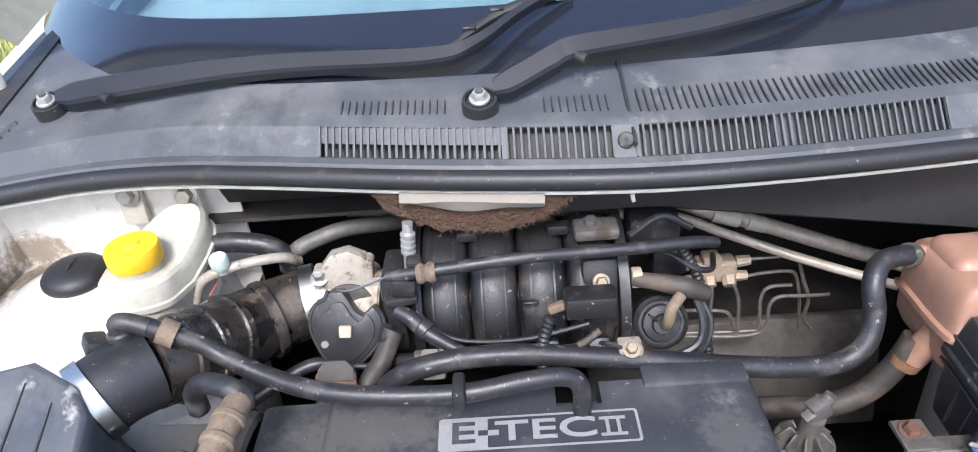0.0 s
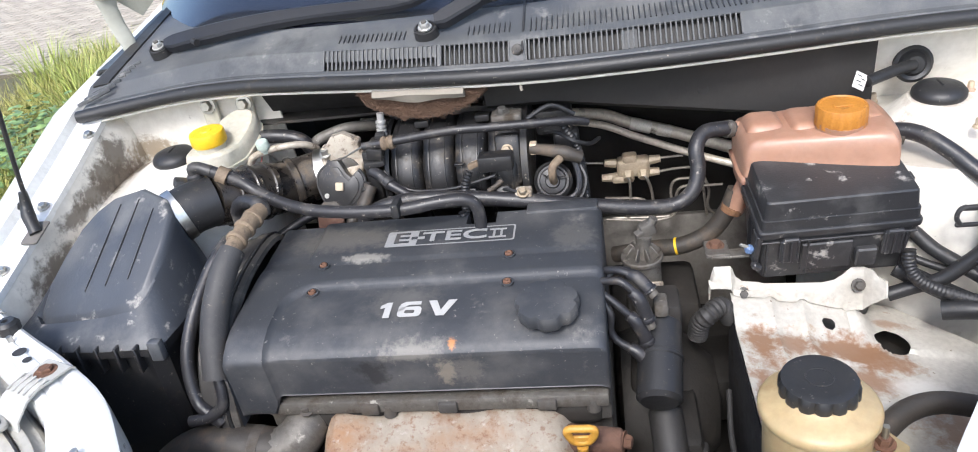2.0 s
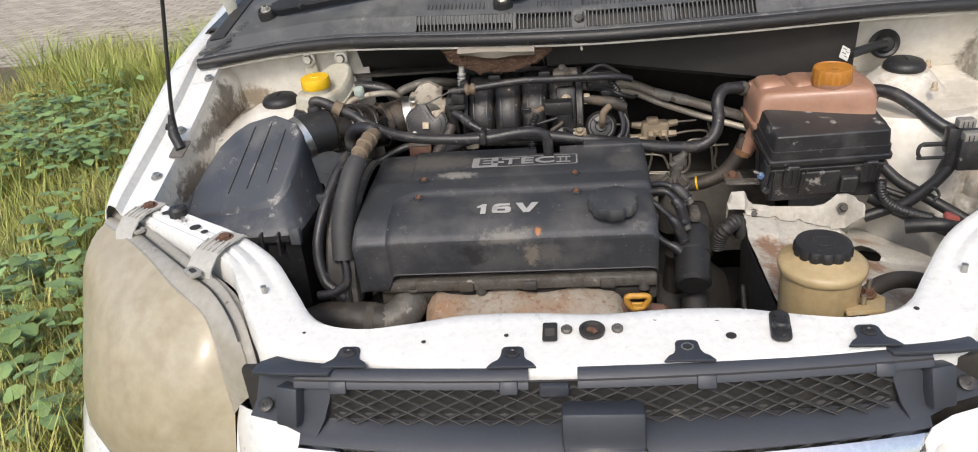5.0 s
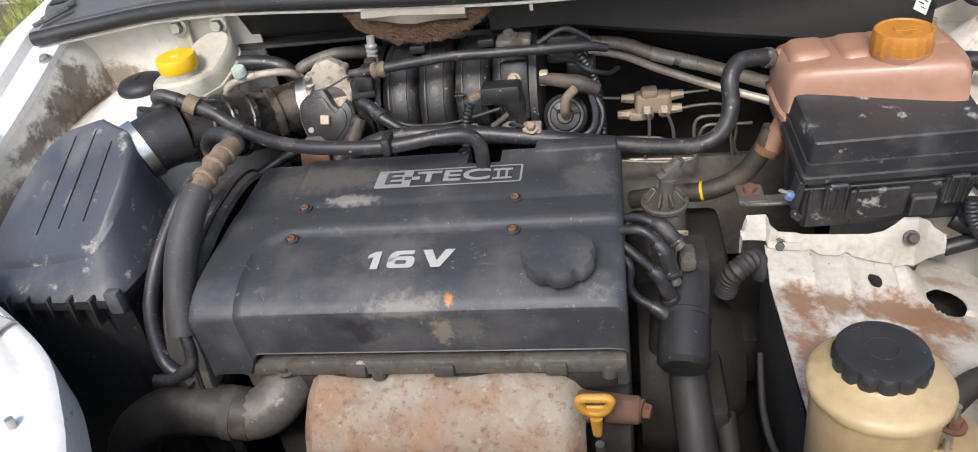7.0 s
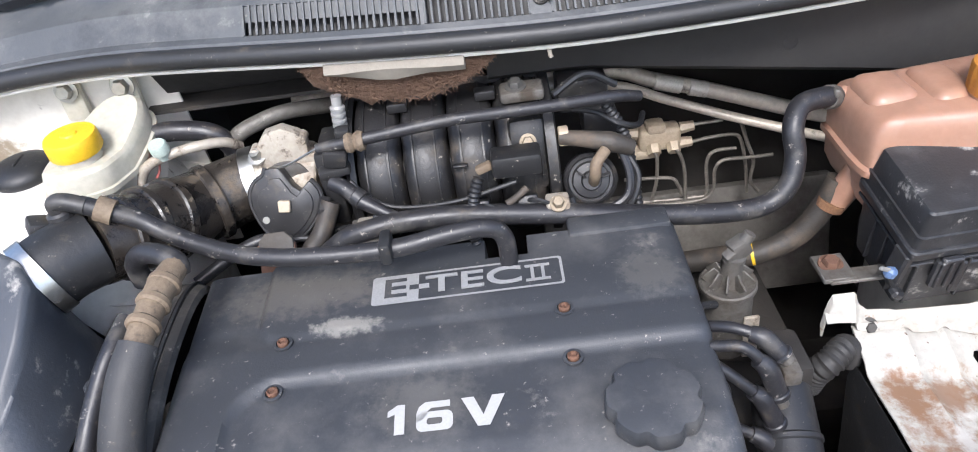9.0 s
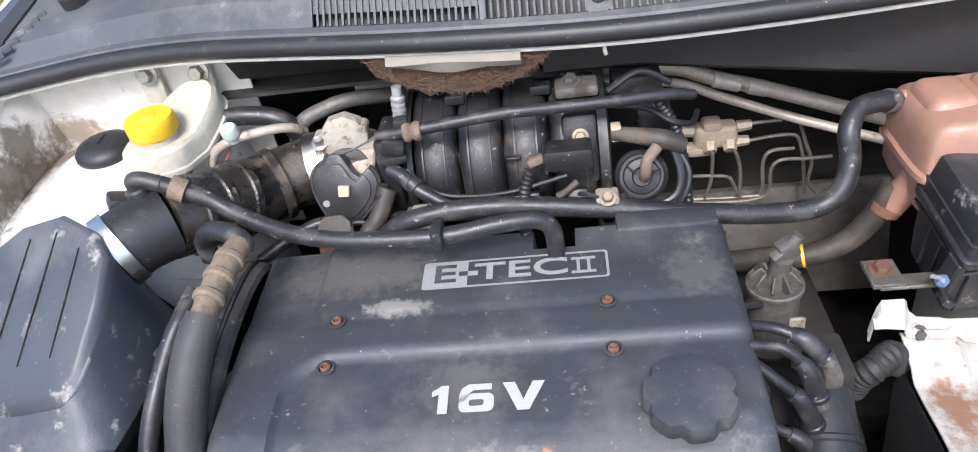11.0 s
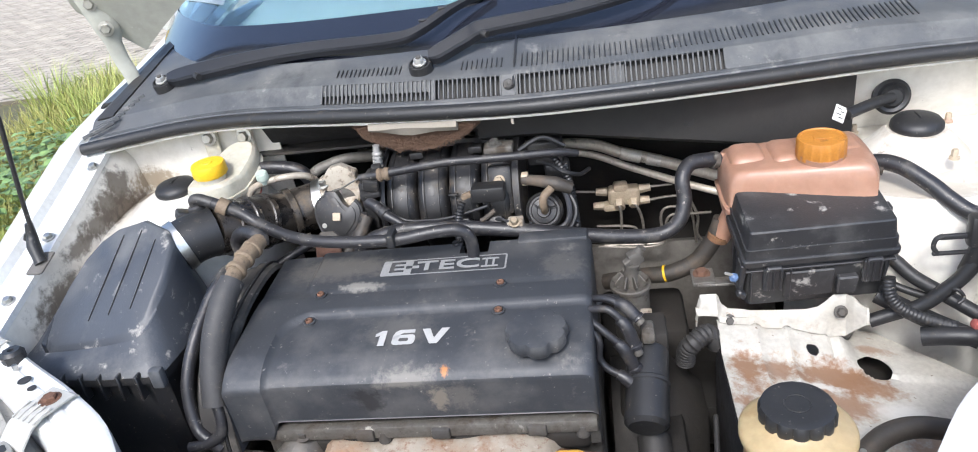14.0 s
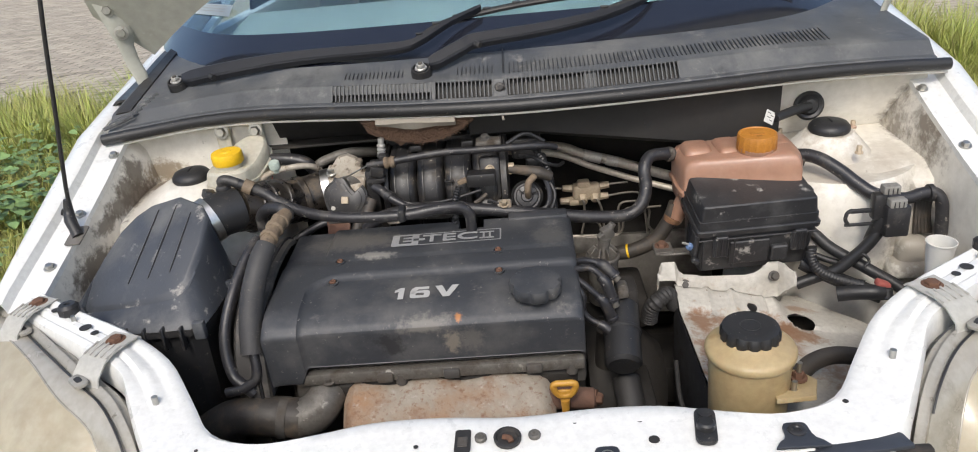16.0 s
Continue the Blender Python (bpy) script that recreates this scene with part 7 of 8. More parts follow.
for x, y, z in ((0.327, 0.208, 0.722), (0.314, 0.184, 0.714)):
    part("bolt", hexbolt((x, y, z), (0, -0.1, 1), 0.007, 0.007), "rustbolt", ps)
    part("stud", cyl((x, y, z), (x, y - 0.001, z + 0.022), 0.003, seg=10), "steel", ps)
hose([(0.315, 0.240, 0.675), (0.345, 0.262, 0.683), (0.375, 0.286, 0.688), (0.41, 0.298, 0.687), (0.46, 0.30, 0.675)], 0.0115, "dirty_hose", "dusty black hose behind the reservoir")

# ---- ignition and valves beside the engine ----
eg = thing("egr_valve", (0.133, 0.52, 0.66), "dirty metal exhaust recirculation valve with a ribbed dome", "valve")
part("body", cyl((0.135, 0.525, 0.66), (0.135, 0.521, 0.738), 0.0235, 0.0235, 28, 0.003), "alu_dirty", eg)
part("flange", lathe((0.135, 0.521, 0.736), (0, -0.05, 1), [(0.0245, 0), (0.0262, 0.002), (0.0262, 0.006), (0.0245, 0.0075), (0.0225, 0.0065), (0.0, 0.0065)], 32), "alu_dirty", eg)
for k in range(9):
    a = radians(40 * k + 10)
    part("rib", box((0.135 + 0.0135 * math.cos(a), 0.520 + 0.0135 * math.sin(a), 0.748), (0.016, 0.0022, 0.016), 0.0008, 1, rot=Euler((0, 0.75, a)).to_matrix()), "alu_dirty", eg)
part("dome", lathe((0.136, 0.520, 0.742), (0.08, -0.05, 1), [(0.012, 0), (0.0095, 0.014), (0.0088, 0.026), (0.0105, 0.027), (0.0105, 0.031), (0.0, 0.032)], 18), "alu_dirty", eg)
part("plug", box((0.143, 0.521, 0.780), (0.018, 0.015, 0.018), 0.003, rot=Euler((0, -0.35, 0.3)).to_matrix()), "alu_dirty", eg, "grey electrical plug")
part("plug_clip", box((0.134, 0.516, 0.776), (0.012, 0.010, 0.010), 0.002, rot=Euler((0.2, -0.5, 0.3)).to_matrix()), "alu_dirty", eg)
part("plug_neck", cyl((0.147, 0.521, 0.786), (0.152, 0.521, 0.794), 0.0062, 0.0056, 12), "alu_dirty", eg)
part("bracket", box((0.152, 0.500, 0.690), (0.014, 0.004, 0.05), 0.001, 1), "alu", eg)
cb = thing("coil_pack", (0.145, 0.36, 0.60), "black ignition coil pack with four plug leads", "ignition coil")
part("coil_body", cyl((0.140, 0.330, 0.668), (0.149, 0.420, 0.712), 0.0255, 0.0245, 30, 0.005), "rubber", cb, "grimy black coil body")
part("coil_block", box((0.158, 0.432, 0.715), (0.030, 0.050, 0.050), 0.006), "grime", cb)
part("coil_socket", lathe((0.1445, 0.375, 0.690), (0.09, 0.90, 0.44), [(0.0252, 0.0), (0.0266, 0.0015), (0.0266, 0.005), (0.0252, 0.0065)], 30), "rubber", cb)
LEADS = [[(0.085, 0.425, 0.783), (0.105, 0.412, 0.790), (0.126, 0.402, 0.785), (0.138, 0.396, 0.772)], [(0.086, 0.402, 0.783), (0.108, 0.394, 0.786), (0.126, 0.388, 0.766), (0.134, 0.384, 0.742)], [(0.087, 0.392, 0.773), (0.103, 0.386, 0.760), (0.122, 0.381, 0.740), (0.132, 0.378, 0.716)], [(0.088, 0.390, 0.762), (0.094, 0.385, 0.748), (0.0925, 0.382, 0.730), (0.101, 0.378, 0.717), (0.122, 0.372, 0.705), (0.137, 0.365, 0.690)]]
for pts in LEADS:
    h = hose(pts, 0.0046, "hose", "black rubber ignition lead with boot", 10, name="ignition_lead", category="ignition lead", group="ignition leads")
    a, b = Vector(pts[-2]), Vector(pts[-1])
    part("boot", tube([Vector(pts[-3]).lerp(a, 0.55), a, b], [0.0064, 0.0080, 0.0078], 12), "hose", h, "dusty rubber boot")
    part("boot_collar", cyl(b.lerp(a, 0.1), b + (b - a) * 0.12, 0.0092, seg=14, bev=0.001), "hose", h)
    part("post", cyl(b, b + (b - a) * 0.45, 0.0060, 0.0056, 12), "alu_dirty", h, "grimy metal post")
part("coil_tip", box((0.150, 0.41, 0.742), (0.016, 0.03, 0.016), 0.004), "alu_dirty", cb)
hose([(0.118, 0.50, 0.735), (0.100, 0.49, 0.742), (0.088, 0.475, 0.735)], 0.004, "rubber", "short black wire by the valve", 8, name="wire", category="wire", group="wires")
# gearbox and grime below
gb = thing("gearbox", (0.16, 0.52, 0.42), "grimy grey gearbox casing low in the bay", "gearbox")
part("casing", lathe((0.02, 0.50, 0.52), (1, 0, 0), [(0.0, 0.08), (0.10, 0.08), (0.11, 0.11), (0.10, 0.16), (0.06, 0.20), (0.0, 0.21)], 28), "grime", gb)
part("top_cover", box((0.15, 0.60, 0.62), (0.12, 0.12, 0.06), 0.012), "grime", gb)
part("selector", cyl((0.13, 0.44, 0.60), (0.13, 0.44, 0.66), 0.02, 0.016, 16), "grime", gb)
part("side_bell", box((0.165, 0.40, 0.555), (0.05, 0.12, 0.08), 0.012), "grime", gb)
for pts, r in (([(0.224, 0.400, 0.622), (0.219, 0.345, 0.600), (0.222, 0.300, 0.592), (0.230, 0.272, 0.602)], 0.0035), ([(0.148, 0.37, 0.62), (0.152, 0.32, 0.585), (0.158, 0.26, 0.55), (0.16, 0.20, 0.53)], 0.020), ([(0.185, 0.36, 0.575), (0.187, 0.31, 0.555), (0.195, 0.25, 0.53)], 0.011)):
    hose(pts, r, "pad", "greasy black wiring low in the bay", 10, name="wiring", category="wire", group="wires")
part("terminal", box((0.230, 0.268, 0.602), (0.018, 0.012, 0.010), 0.003), "alu_dirty", gb)
tagged(link("blue_clip", box((0.088, 0.265, 0.585), (0.016, 0.012, 0.014), 0.003), simple("teal", (0.02, 0.25, 0.33), 0.4)), "small teal plastic clip low by the engine", "clip")

# ---- harness, connector and cup at the side wall ----
cn = thing("relay_connector", (0.538, 0.47, 0.77), "black relay block with grey connector tops on a bracket", "connector")
part("block", box((0.539, 0.460, 0.796), (0.033, 0.024, 0.046), 0.003), "plastic", cn)
for x, z, y in ((0.537, 0.8235, 0.456), (0.529, 0.842, 0.462)):
    pl = part("plug", box((x, y, z), (0.023, 0.016, 0.0125), 0.002), "grey_plug", cn, "dusty grey plug")
    for dx in (-0.006, 0.0, 0.006):
        part("plug_slot", box((x + dx, y - 0.0082, z - 0.001), (0.0012, 0.0012, 0.0085)), "plastic", pl)
part("holder", box((0.520, 0.470, 0.814), (0.022, 0.018, 0.040), 0.005), "plastic", cn)
part("clip_arm", box((0.497, 0.470, 0.808), (0.034, 0.005, 0.007), 0.002), "plastic", cn)
part("clip_arm", box((0.494, 0.470, 0.787), (0.040, 0.005, 0.005), 0.002), "plastic", cn)
part("clip_hook", tube([(0.484, 0.470, 0.810), (0.477, 0.470, 0.806), (0.475, 0.470, 0.796), (0.480, 0.470, 0.787)], 0.0028, 8), "plastic", cn)
part("harness_boot", tube([(0.528, 0.468, 0.800), (0.524, 0.472, 0.782), (0.518, 0.480, 0.755)], [0.011, 0.012, 0.010], 12), "rubber", cn)
for pts, r in (([(0.445, 0.530, 0.760), (0.470, 0.510, 0.736), (0.497, 0.495, 0.720), (0.522, 0.478, 0.707), (0.556, 0.458, 0.688), (0.58, 0.44, 0.67)], 0.0088), ([(0.524, 0.470, 0.775), (0.510, 0.473, 0.750), (0.495, 0.477, 0.731), (0.474, 0.482, 0.709), (0.445, 0.488, 0.695), (0.42, 0.49, 0.685)], 0.0088), ([(0.432, 0.508, 0.712), (0.460, 0.492, 0.700), (0.490, 0.472, 0.690), (0.530, 0.450, 0.678)], 0.0115), ([(0.468, 0.455, 0.684), (0.492, 0.446, 0.690), (0.512, 0.440, 0.692), (0.526, 0.440, 0.690)], 0.0115), ([(0.498, 0.472, 0.737), (0.505, 0.465, 0.740), (0.512, 0.463, 0.730), (0.505, 0.460, 0.724)], 0.0022), ([(0.440, 0.520, 0.725), (0.465, 0.508, 0.716), (0.49, 0.50, 0.708)], 0.005)):
    hose(pts, r, "rubber", "black wiring loom beside the fuse box", 10, name="wiring_loom", category="wiring", group="wires")
hose([(0.437, 0.488, 0.748), (0.438, 0.482, 0.728), (0.447, 0.475, 0.714), (0.462, 0.468, 0.706), (0.480, 0.461, 0.701), (0.503, 0.450, 0.698)], 0.0082, "rubber", "black ribbed conduit beside the fuse box", 12, corr=(0.0045, 0.0008), name="conduit", category="conduit", group="cables")
rt = thing("red_terminal", (0.515, 0.437, 0.70), "faded red battery terminal cover among the looms", "terminal")
part("cover", box((0.526, 0.444, 0.702), (0.022, 0.014, 0.011), 0.004, rot=Euler((0, 0.45, 0)).to_matrix()), "red", rt)
part("sleeve", cyl((0.531, 0.440, 0.698), (0.530, 0.434, 0.682), 0.008, 0.009, 12, 0.002), "rubber", rt)
cup = thing("paper_cup", (0.587, 0.42, 0.715), "small white disposable cup wedged by the wing", "cup")
bm = lathe((0.588, 0.425, 0.722), (0, -0.03, 1), [(0.0, 0.001), (0.0140, 0.0), (0.0190, 0.050), (0.0202, 0.0512), (0.0202, 0.053), (0.0188, 0.053), (0.0135, 0.004), (0.0, 0.004)], 32)
part("wall", bm, "cup", cup)
wn_ = thing("washer_filler", (0.60, 0.53, 0.66), "grimy pale washer bottle with a frayed loom above it", "washer bottle")
part("bottle", box((0.597, 0.520, 0.708), (0.044, 0.040, 0.060), 0.013, 4), "paint_dirty", wn_, "grimy pale plastic bottle")
part("bottle_foot", box((0.590, 0.512, 0.690), (0.058, 0.040, 0.028), 0.011, 3), "paint_dirty", wn_)
for k in range(5):
    x = 0.604 + 0.0045 * k
    part("strand", tube([(x, 0.530, 0.800), (x - 0.002, 0.526, 0.770), (x + 0.001 * (k - 2), 0.522, 0.74)], 0.0036, 6, 4), "dirty_hose", wn_, "dusty frayed cable strand")

# ---- front end: brackets, bumpers, latch on the cross member ----
def sup_z(x, y):
    """The height of the cross member's top at (x, y)."""
    j = min(range(len(rear)), key=lambda k: (rear[k].lerp(front[k], 0.5).x - x) ** 2 + 0.2 * (rear[k].lerp(front[k], 0.5).y - y) ** 2)
    a, b = rear[j], front[j]
    s_ = min(1.0, max(0.0, (y - a.y) / (b.y - a.y)))
    return a.z + (b.z - a.z) * s_ + lerp_table([(0.0, -0.012), (0.02, 0.0), (0.10, 0.004), (0.3, 0.0025), (0.5, 0.006), (0.72, 0.0025), (0.93, 0.003), (1.0, -0.01)], s_)[0]


for sx in (-1, 1):
    for x, y, z, w in ((0.476, 0.228, 0.818, 0.040), (0.631, 0.332, 0.822, 0.034)):
        hb = thing("headlight_bracket", (sx * x, y, z), "pale grey ribbed plastic bracket with a rusted bolt", "bracket", "headlight brackets")
        rot = Matrix.Rotation(sx * radians(22), 4, "Z")
        o = Matrix.Translation((sx * x, y, z))
        bm = loft([[(o @ rot) @ Vector((u * w * 0.5, v, zz)) for v, zz in ((0.022, 0.000), (0.018, 0.004), (-0.02, 0.004), (-0.035, -0.001), (-0.050, -0.014), (-0.058, -0.040))] for u in (-1, -0.5, 0, 0.5, 1)], thick=0.002)
        part("strap", bm, "grey", hb)
        for u in (-0.9, -0.45, 0.0, 0.45, 0.9):
            part("rib", tube([(o @ rot) @ Vector((u * w * 0.5, -0.008, 0.006)), (o @ rot) @ Vector((u * w * 0.5, -0.030, 0.002))], 0.0012, 6, 2), "grey", hb)
        part("bolt", hexbolt((sx * x, y + 0.003, z + 0.003), (0, 0, 1), 0.0082, 0.0045), "rustbolt", hb, "rusted flange bolt")
    bp = thing("bump_stop", (sx * 0.573, 0.306, 0.82), "small black rubber bonnet stop", "rubber stop", "bonnet stops")
    part("rubber", lathe((sx * 0.573, 0.306, 0.818), (0, 0, 1), [(0.009, 0), (0.013, 0.004), (0.0135, 0.014), (0.010, 0.018), (0.004, 0.018), (0.003, 0.014), (0.0, 0.014)], 8), "rubber", bp)
    for x, y, z, r in ((0.532, 0.266, 0.8215, 0.0075), (0.513, 0.252, 0.8205, 0.005), (0.597, 0.316, 0.8225, 0.006), (0.397, 0.142, 0.789, 0.0035), (0.558, 0.287, 0.818, 0.003)):
        if r > 0.0036:
            tagged(link("panel_hole", lathe((sx * x, y, sup_z(sx * x, y) + 0.0005), (0, 0, 1), [(r, 0.0), (r, 0.0008), (0, 0.0008)], 16), "pad"), "dark hole in the white panel", "hole", "panel holes")
        else:
            tagged(link("panel_stud", cyl((sx * x, y, z), (sx * x, y, z + 0.010), r, seg=10), "steel"), "small grey threaded stud on the panel", "stud", "panel studs")
lt = thing("bonnet_latch", (0, 0.066, 0.765), "bonnet latch opening with two bolts in the white panel", "latch")
part("mouth", lathe((-0.008, 0.066, 0.7745), (0, -0.1, 1), [(0.0135, 0.0), (0.014, 0.004), (0.0115, 0.0045), (0.010, 0.001), (0.0, 0.001)], 24), "pad", lt)
part("hook", tube([(-0.012, 0.068, 0.776), (-0.006, 0.064, 0.778), (-0.004, 0.060, 0.776)], 0.003, 8), "rustbolt", lt)
for x in (-0.035, 0.019):
    part("bolt", lathe((x, 0.069, 0.7745), (0, -0.1, 1), [(0.0062, 0), (0.0062, 0.003), (0.005, 0.0045), (0.002, 0.0045), (0.0015, 0.003), (0.0, 0.003)], 16), "alu_dirty", lt)
part("slot", plate(rounded(0.016, 0.034, 0.003), 0, 0.001, m=Matrix.Translation((-0.053, 0.066, 0.7750))), "pad", lt)
part("slot_plate", plate(rounded(0.010, 0.014, 0.001), 0, 0.001, m=Matrix.Translation((-0.053, 0.064, 0.7758))), "alu_dark", lt)
rs = thing("rubber_pad", (0.192, 0.095, 0.765), "black rubber bonnet pad with a raised button", "rubber pad")
part("base", plate(rounded(0.021, 0.052, 0.008), 0, 0.006, 0.002, m=Matrix.Translation((0.187, 0.067, 0.7725)) @ Matrix.Rotation(radians(-9), 4, "Z")), "rubber", rs)
part("button", lathe((0.186, 0.062, 0.778), (0, 0, 1), [(0.009, 0), (0.009, 0.006), (0.007, 0.008), (0.0, 0.008)], 18), "rubber", rs)
part("screw", lathe((0.190, 0.083, 0.778), (0, 0, 1), [(0.007, 0), (0.007, 0.002), (0.005, 0.0025), (0.0, 0.0025)], 16), "plastic", rs)
for x, y, r in ((-0.19, 0.055, 0.0025), (-0.10, 0.062, 0.0025), (0.06, 0.085, 0.002), (0.125, 0.083, 0.003), (0.135, 0.055, 0.0055), (-0.33, 0.075, 0.002), (0.33, 0.09, 0.003)):
    tagged(link("panel_hole", lathe((x, y, sup_z(x, y) + 0.0002), (0, 0, 1), [(r, 0.0), (r, 0.0008), (0, 0.0008)], 12), "pad"), "dark hole in the white panel", "hole", "panel holes")

# ---- grille ----
gl = thing("grille", (0, 0.0, 0.68), "blue-black plastic grille with a diamond mesh and chrome trim", "grille")


def gy(x, y0=0.0):
    return y0 + 0.15 * x * x + 0.026 * x


def g2(x, y0):
    return y0 + 0.28 * x * x + 0.026 * x


GX = [-0.325 + 0.65 * i / 26 for i in range(27)]
bm = loft([[(x, gy(x, 0.020), 0.764), (x, gy(x, 0.016), 0.7665), (x, gy(x, 0.010), 0.7655), (x, gy(x, 0.001), 0.757), (x, gy(x, -0.001), 0.752), (x, gy(x, 0.004), 0.7495)] for x in GX if x < -0.058], thick=0.003)
loft([[(x, gy(x, 0.020), 0.764), (x, gy(x, 0.016), 0.7665), (x, gy(x, 0.010), 0.7655), (x, gy(x, 0.001), 0.757), (x, gy(x, -0.001), 0.752), (x, gy(x, 0.004), 0.7495)] for x in GX if x > -0.04], thick=0.003, bm=bm)
part("top_rail", bm, "grille", gl, "blue-black upper rail")
part("lower_shelf", loft([[(x, gy(x, 0.004), 0.709), (x, g2(x, -0.010), 0.706), (x, g2(x, -0.026), 0.700), (x, g2(x, -0.034), 0.694), (x, g2(x, -0.034), 0.688)] for x in GX], thick=0.003), "grille", gl, "smooth lower bar")
for sx in (-1, 1):
    part("side_frame", loft([[(sx * x, gy(sx * x, yy), z) for x, yy, z in row] for row in ([(0.286, 0.006, 0.752), (0.318, 0.018, 0.764), (0.348, 0.030, 0.766), (0.368, 0.026, 0.764)], [(0.288, 0.002, 0.738), (0.312, 0.006, 0.752), (0.345, 0.020, 0.752), (0.374, 0.022, 0.748)], [(0.296, -0.006, 0.715), (0.318, 0.000, 0.722), (0.350, 0.010, 0.724), (0.380, 0.014, 0.722)], [(0.306, -0.016, 0.698), (0.325, -0.012, 0.700), (0.355, 0.000, 0.704), (0.388, 0.006, 0.706)])], thick=0.004), "grille", gl, smooth=30)
    part("side_block", box((sx * 0.332, gy(sx * 0.332, 0.002), 0.729), (0.026, 0.026, 0.044), 0.003, rot=Euler((radians(-18), 0, sx * 0.25)).to_matrix()), "grille", gl)
    part("screw", lathe((sx * 0.366, gy(sx * 0.366, 0.006), 0.722), (0, -0.6, 1), [(0.0085, 0.000), (0.0085, 0.002), (0.0065, 0.003), (0.003, 0.003), (0.002, 0.002), (0.0, 0.002)], 20), "plastic", gl, "black cross-head clip")
    part("wing_tab", plate([(0.280, 0.016), (0.325, 0.024), (0.352, 0.034), (0.368, 0.024), (0.372, 0.006), (0.340, 0.002), (0.285, 0.0)], 0, 0.005, 0.0015, m=Matrix.Translation((0, gy(sx * 0.33), 0.7645)) @ Matrix.Diagonal((sx, 1, 1, 1))), "grille", gl)
for x in (-0.270, -0.092, 0.088, 0.270):
    z = max(0.7672, sup_z(x, gy(x, 0.035)) + 0.0005)
    half = [(0.026, -0.008), (0.0205, 0.000), (0.0150, 0.004), (0.0125, 0.010), (0.0118, 0.021), (0.0100, 0.0245), (0.006, 0.026)]
    tab = part("mount_tab", plate(half + [(-u, v) for u, v in reversed(half)], 0, 0.0035, 0.001, m=Matrix.Translation((x, gy(x, 0.020), z)) @ Matrix.Rotation(radians(2), 4, "X")), "grille", gl)
    if 0 < x < 0.2:
        part("tab_hole", lathe((x, gy(x, 0.034), z + 0.0036), (0, 0, 1), [(0.0065, 0), (0.0065, 0.0008), (0.005, 0.0008), (0.005, 0.0)], 16), "steel", tab)
        part("hole", lathe((x, gy(x, 0.034), z + 0.0036), (0, 0, 1), [(0.005, 0), (0.005, 0.0004), (0.0, 0.0004)], 16), "pad", tab)
    else:
        part("push_clip", lathe((x, gy(x, 0.034), z + 0.003), (0, 0, 1), [(0.0088, 0), (0.0088, 0.002), (0.0075, 0.003), (0.004, 0.003), (0.003, 0.0018), (0.0, 0.0018)], 20), "plastic", tab, "round push clip")
for x in (-0.276, -0.095, 0.103, 0.277):
    part("rail_notch", box((x, gy(x, 0.0015), 0.7525), (0.019, 0.010, 0.014), 0.002, rot=Euler((radians(-30), 0, 0)).to_matrix()), "grille", gl)
part("rail_notch", box((-0.049, gy(-0.049, 0.002), 0.750), (0.030, 0.010, 0.014), 0.002), "grille", gl)


def mesh_pt(x, u):
    return Vector((x, gy(x, 0.004 - 0.006 * u), 0.752 - 0.044 * u))


cells = 0.0292
n = 20
strand = 0
for k in range(-3, n + 1):
    for s in (1, -1):
        xs = -0.292 + cells * k if s > 0 else -0.292 + cells * (k + 3)
        pts = []
        for j in range(13):
            u = j / 12
            x = xs + s * cells * 3 * u
            if -0.290 <= x <= 0.290:
                pts.append((x, u))
        if len(pts) > 2:
            rows = [[mesh_pt(x, u) + Vector((d, -0.002, 0)) for d in (-0.0014, 0.0014)] for x, u in pts]
            part("mesh_strand", loft(rows, thick=0.004), "mesh_grey", gl, smooth=0)
bm = bmesh.new()
for k in range(20):
    for r in range(3):
        cx, u = -0.292 + cells * (k + 0.5 * (r % 2) + 0.5), (r + 0.5) / 3
        if abs(cx) < 0.28:
            c = mesh_pt(cx, u) + Vector((0, 0.011, 0))
            lathe(c - Vector((0, 0.005, 0)), (0, -1, 0.4), [(0.0095, -0.006), (0.0055, 0.0), (0.0, 0.0005)], 4, bm)
part("pocket_layer", bm, "mesh_grey", gl, "blind diamond pockets behind the mesh", 0)["kind"] = "stuff"
part("mesh_back", loft([[(x, gy(x, 0.004), 0.760), (x, gy(x, 0.0075), 0.752), (x, gy(x, 0.007), 0.706)] for x in GX], thick=0.002), "pad", gl)
part("badge_box", box((-0.001, -0.022, 0.722), (0.082, 0.034, 0.040), 0.004, rot=Euler((radians(-14), 0, 0)).to_matrix()), "grille", gl, "blue-black box behind the emblem")
part("emblem", box((0.0, -0.050, 0.690), (0.066, 0.016, 0.026), 0.003, rot=Euler((radians(-10), 0, 0)).to_matrix()), "chrome", gl, "plain chrome emblem block")
part("emblem_bar", box((0.0, -0.050, 0.676), (0.170, 0.012, 0.016), 0.003), "chrome", gl)
part("emblem_rim", box((0.0, -0.044, 0.7065), (0.082, 0.012, 0.006), 0.002), "chrome", gl)
part("chrome_bar", loft([[(x, g2(x, -0.028), 0.693), (x, g2(x, -0.040), 0.6925), (x, g2(x, -0.047), 0.686), (x, g2(x, -0.055), 0.660), (x, g2(x, -0.058), 0.63), (x, g2(x, -0.052), 0.60)] for x in GX], thick=0.003), "chrome", gl, "wide chrome bar reflecting the grass")

# ---- bumper ----
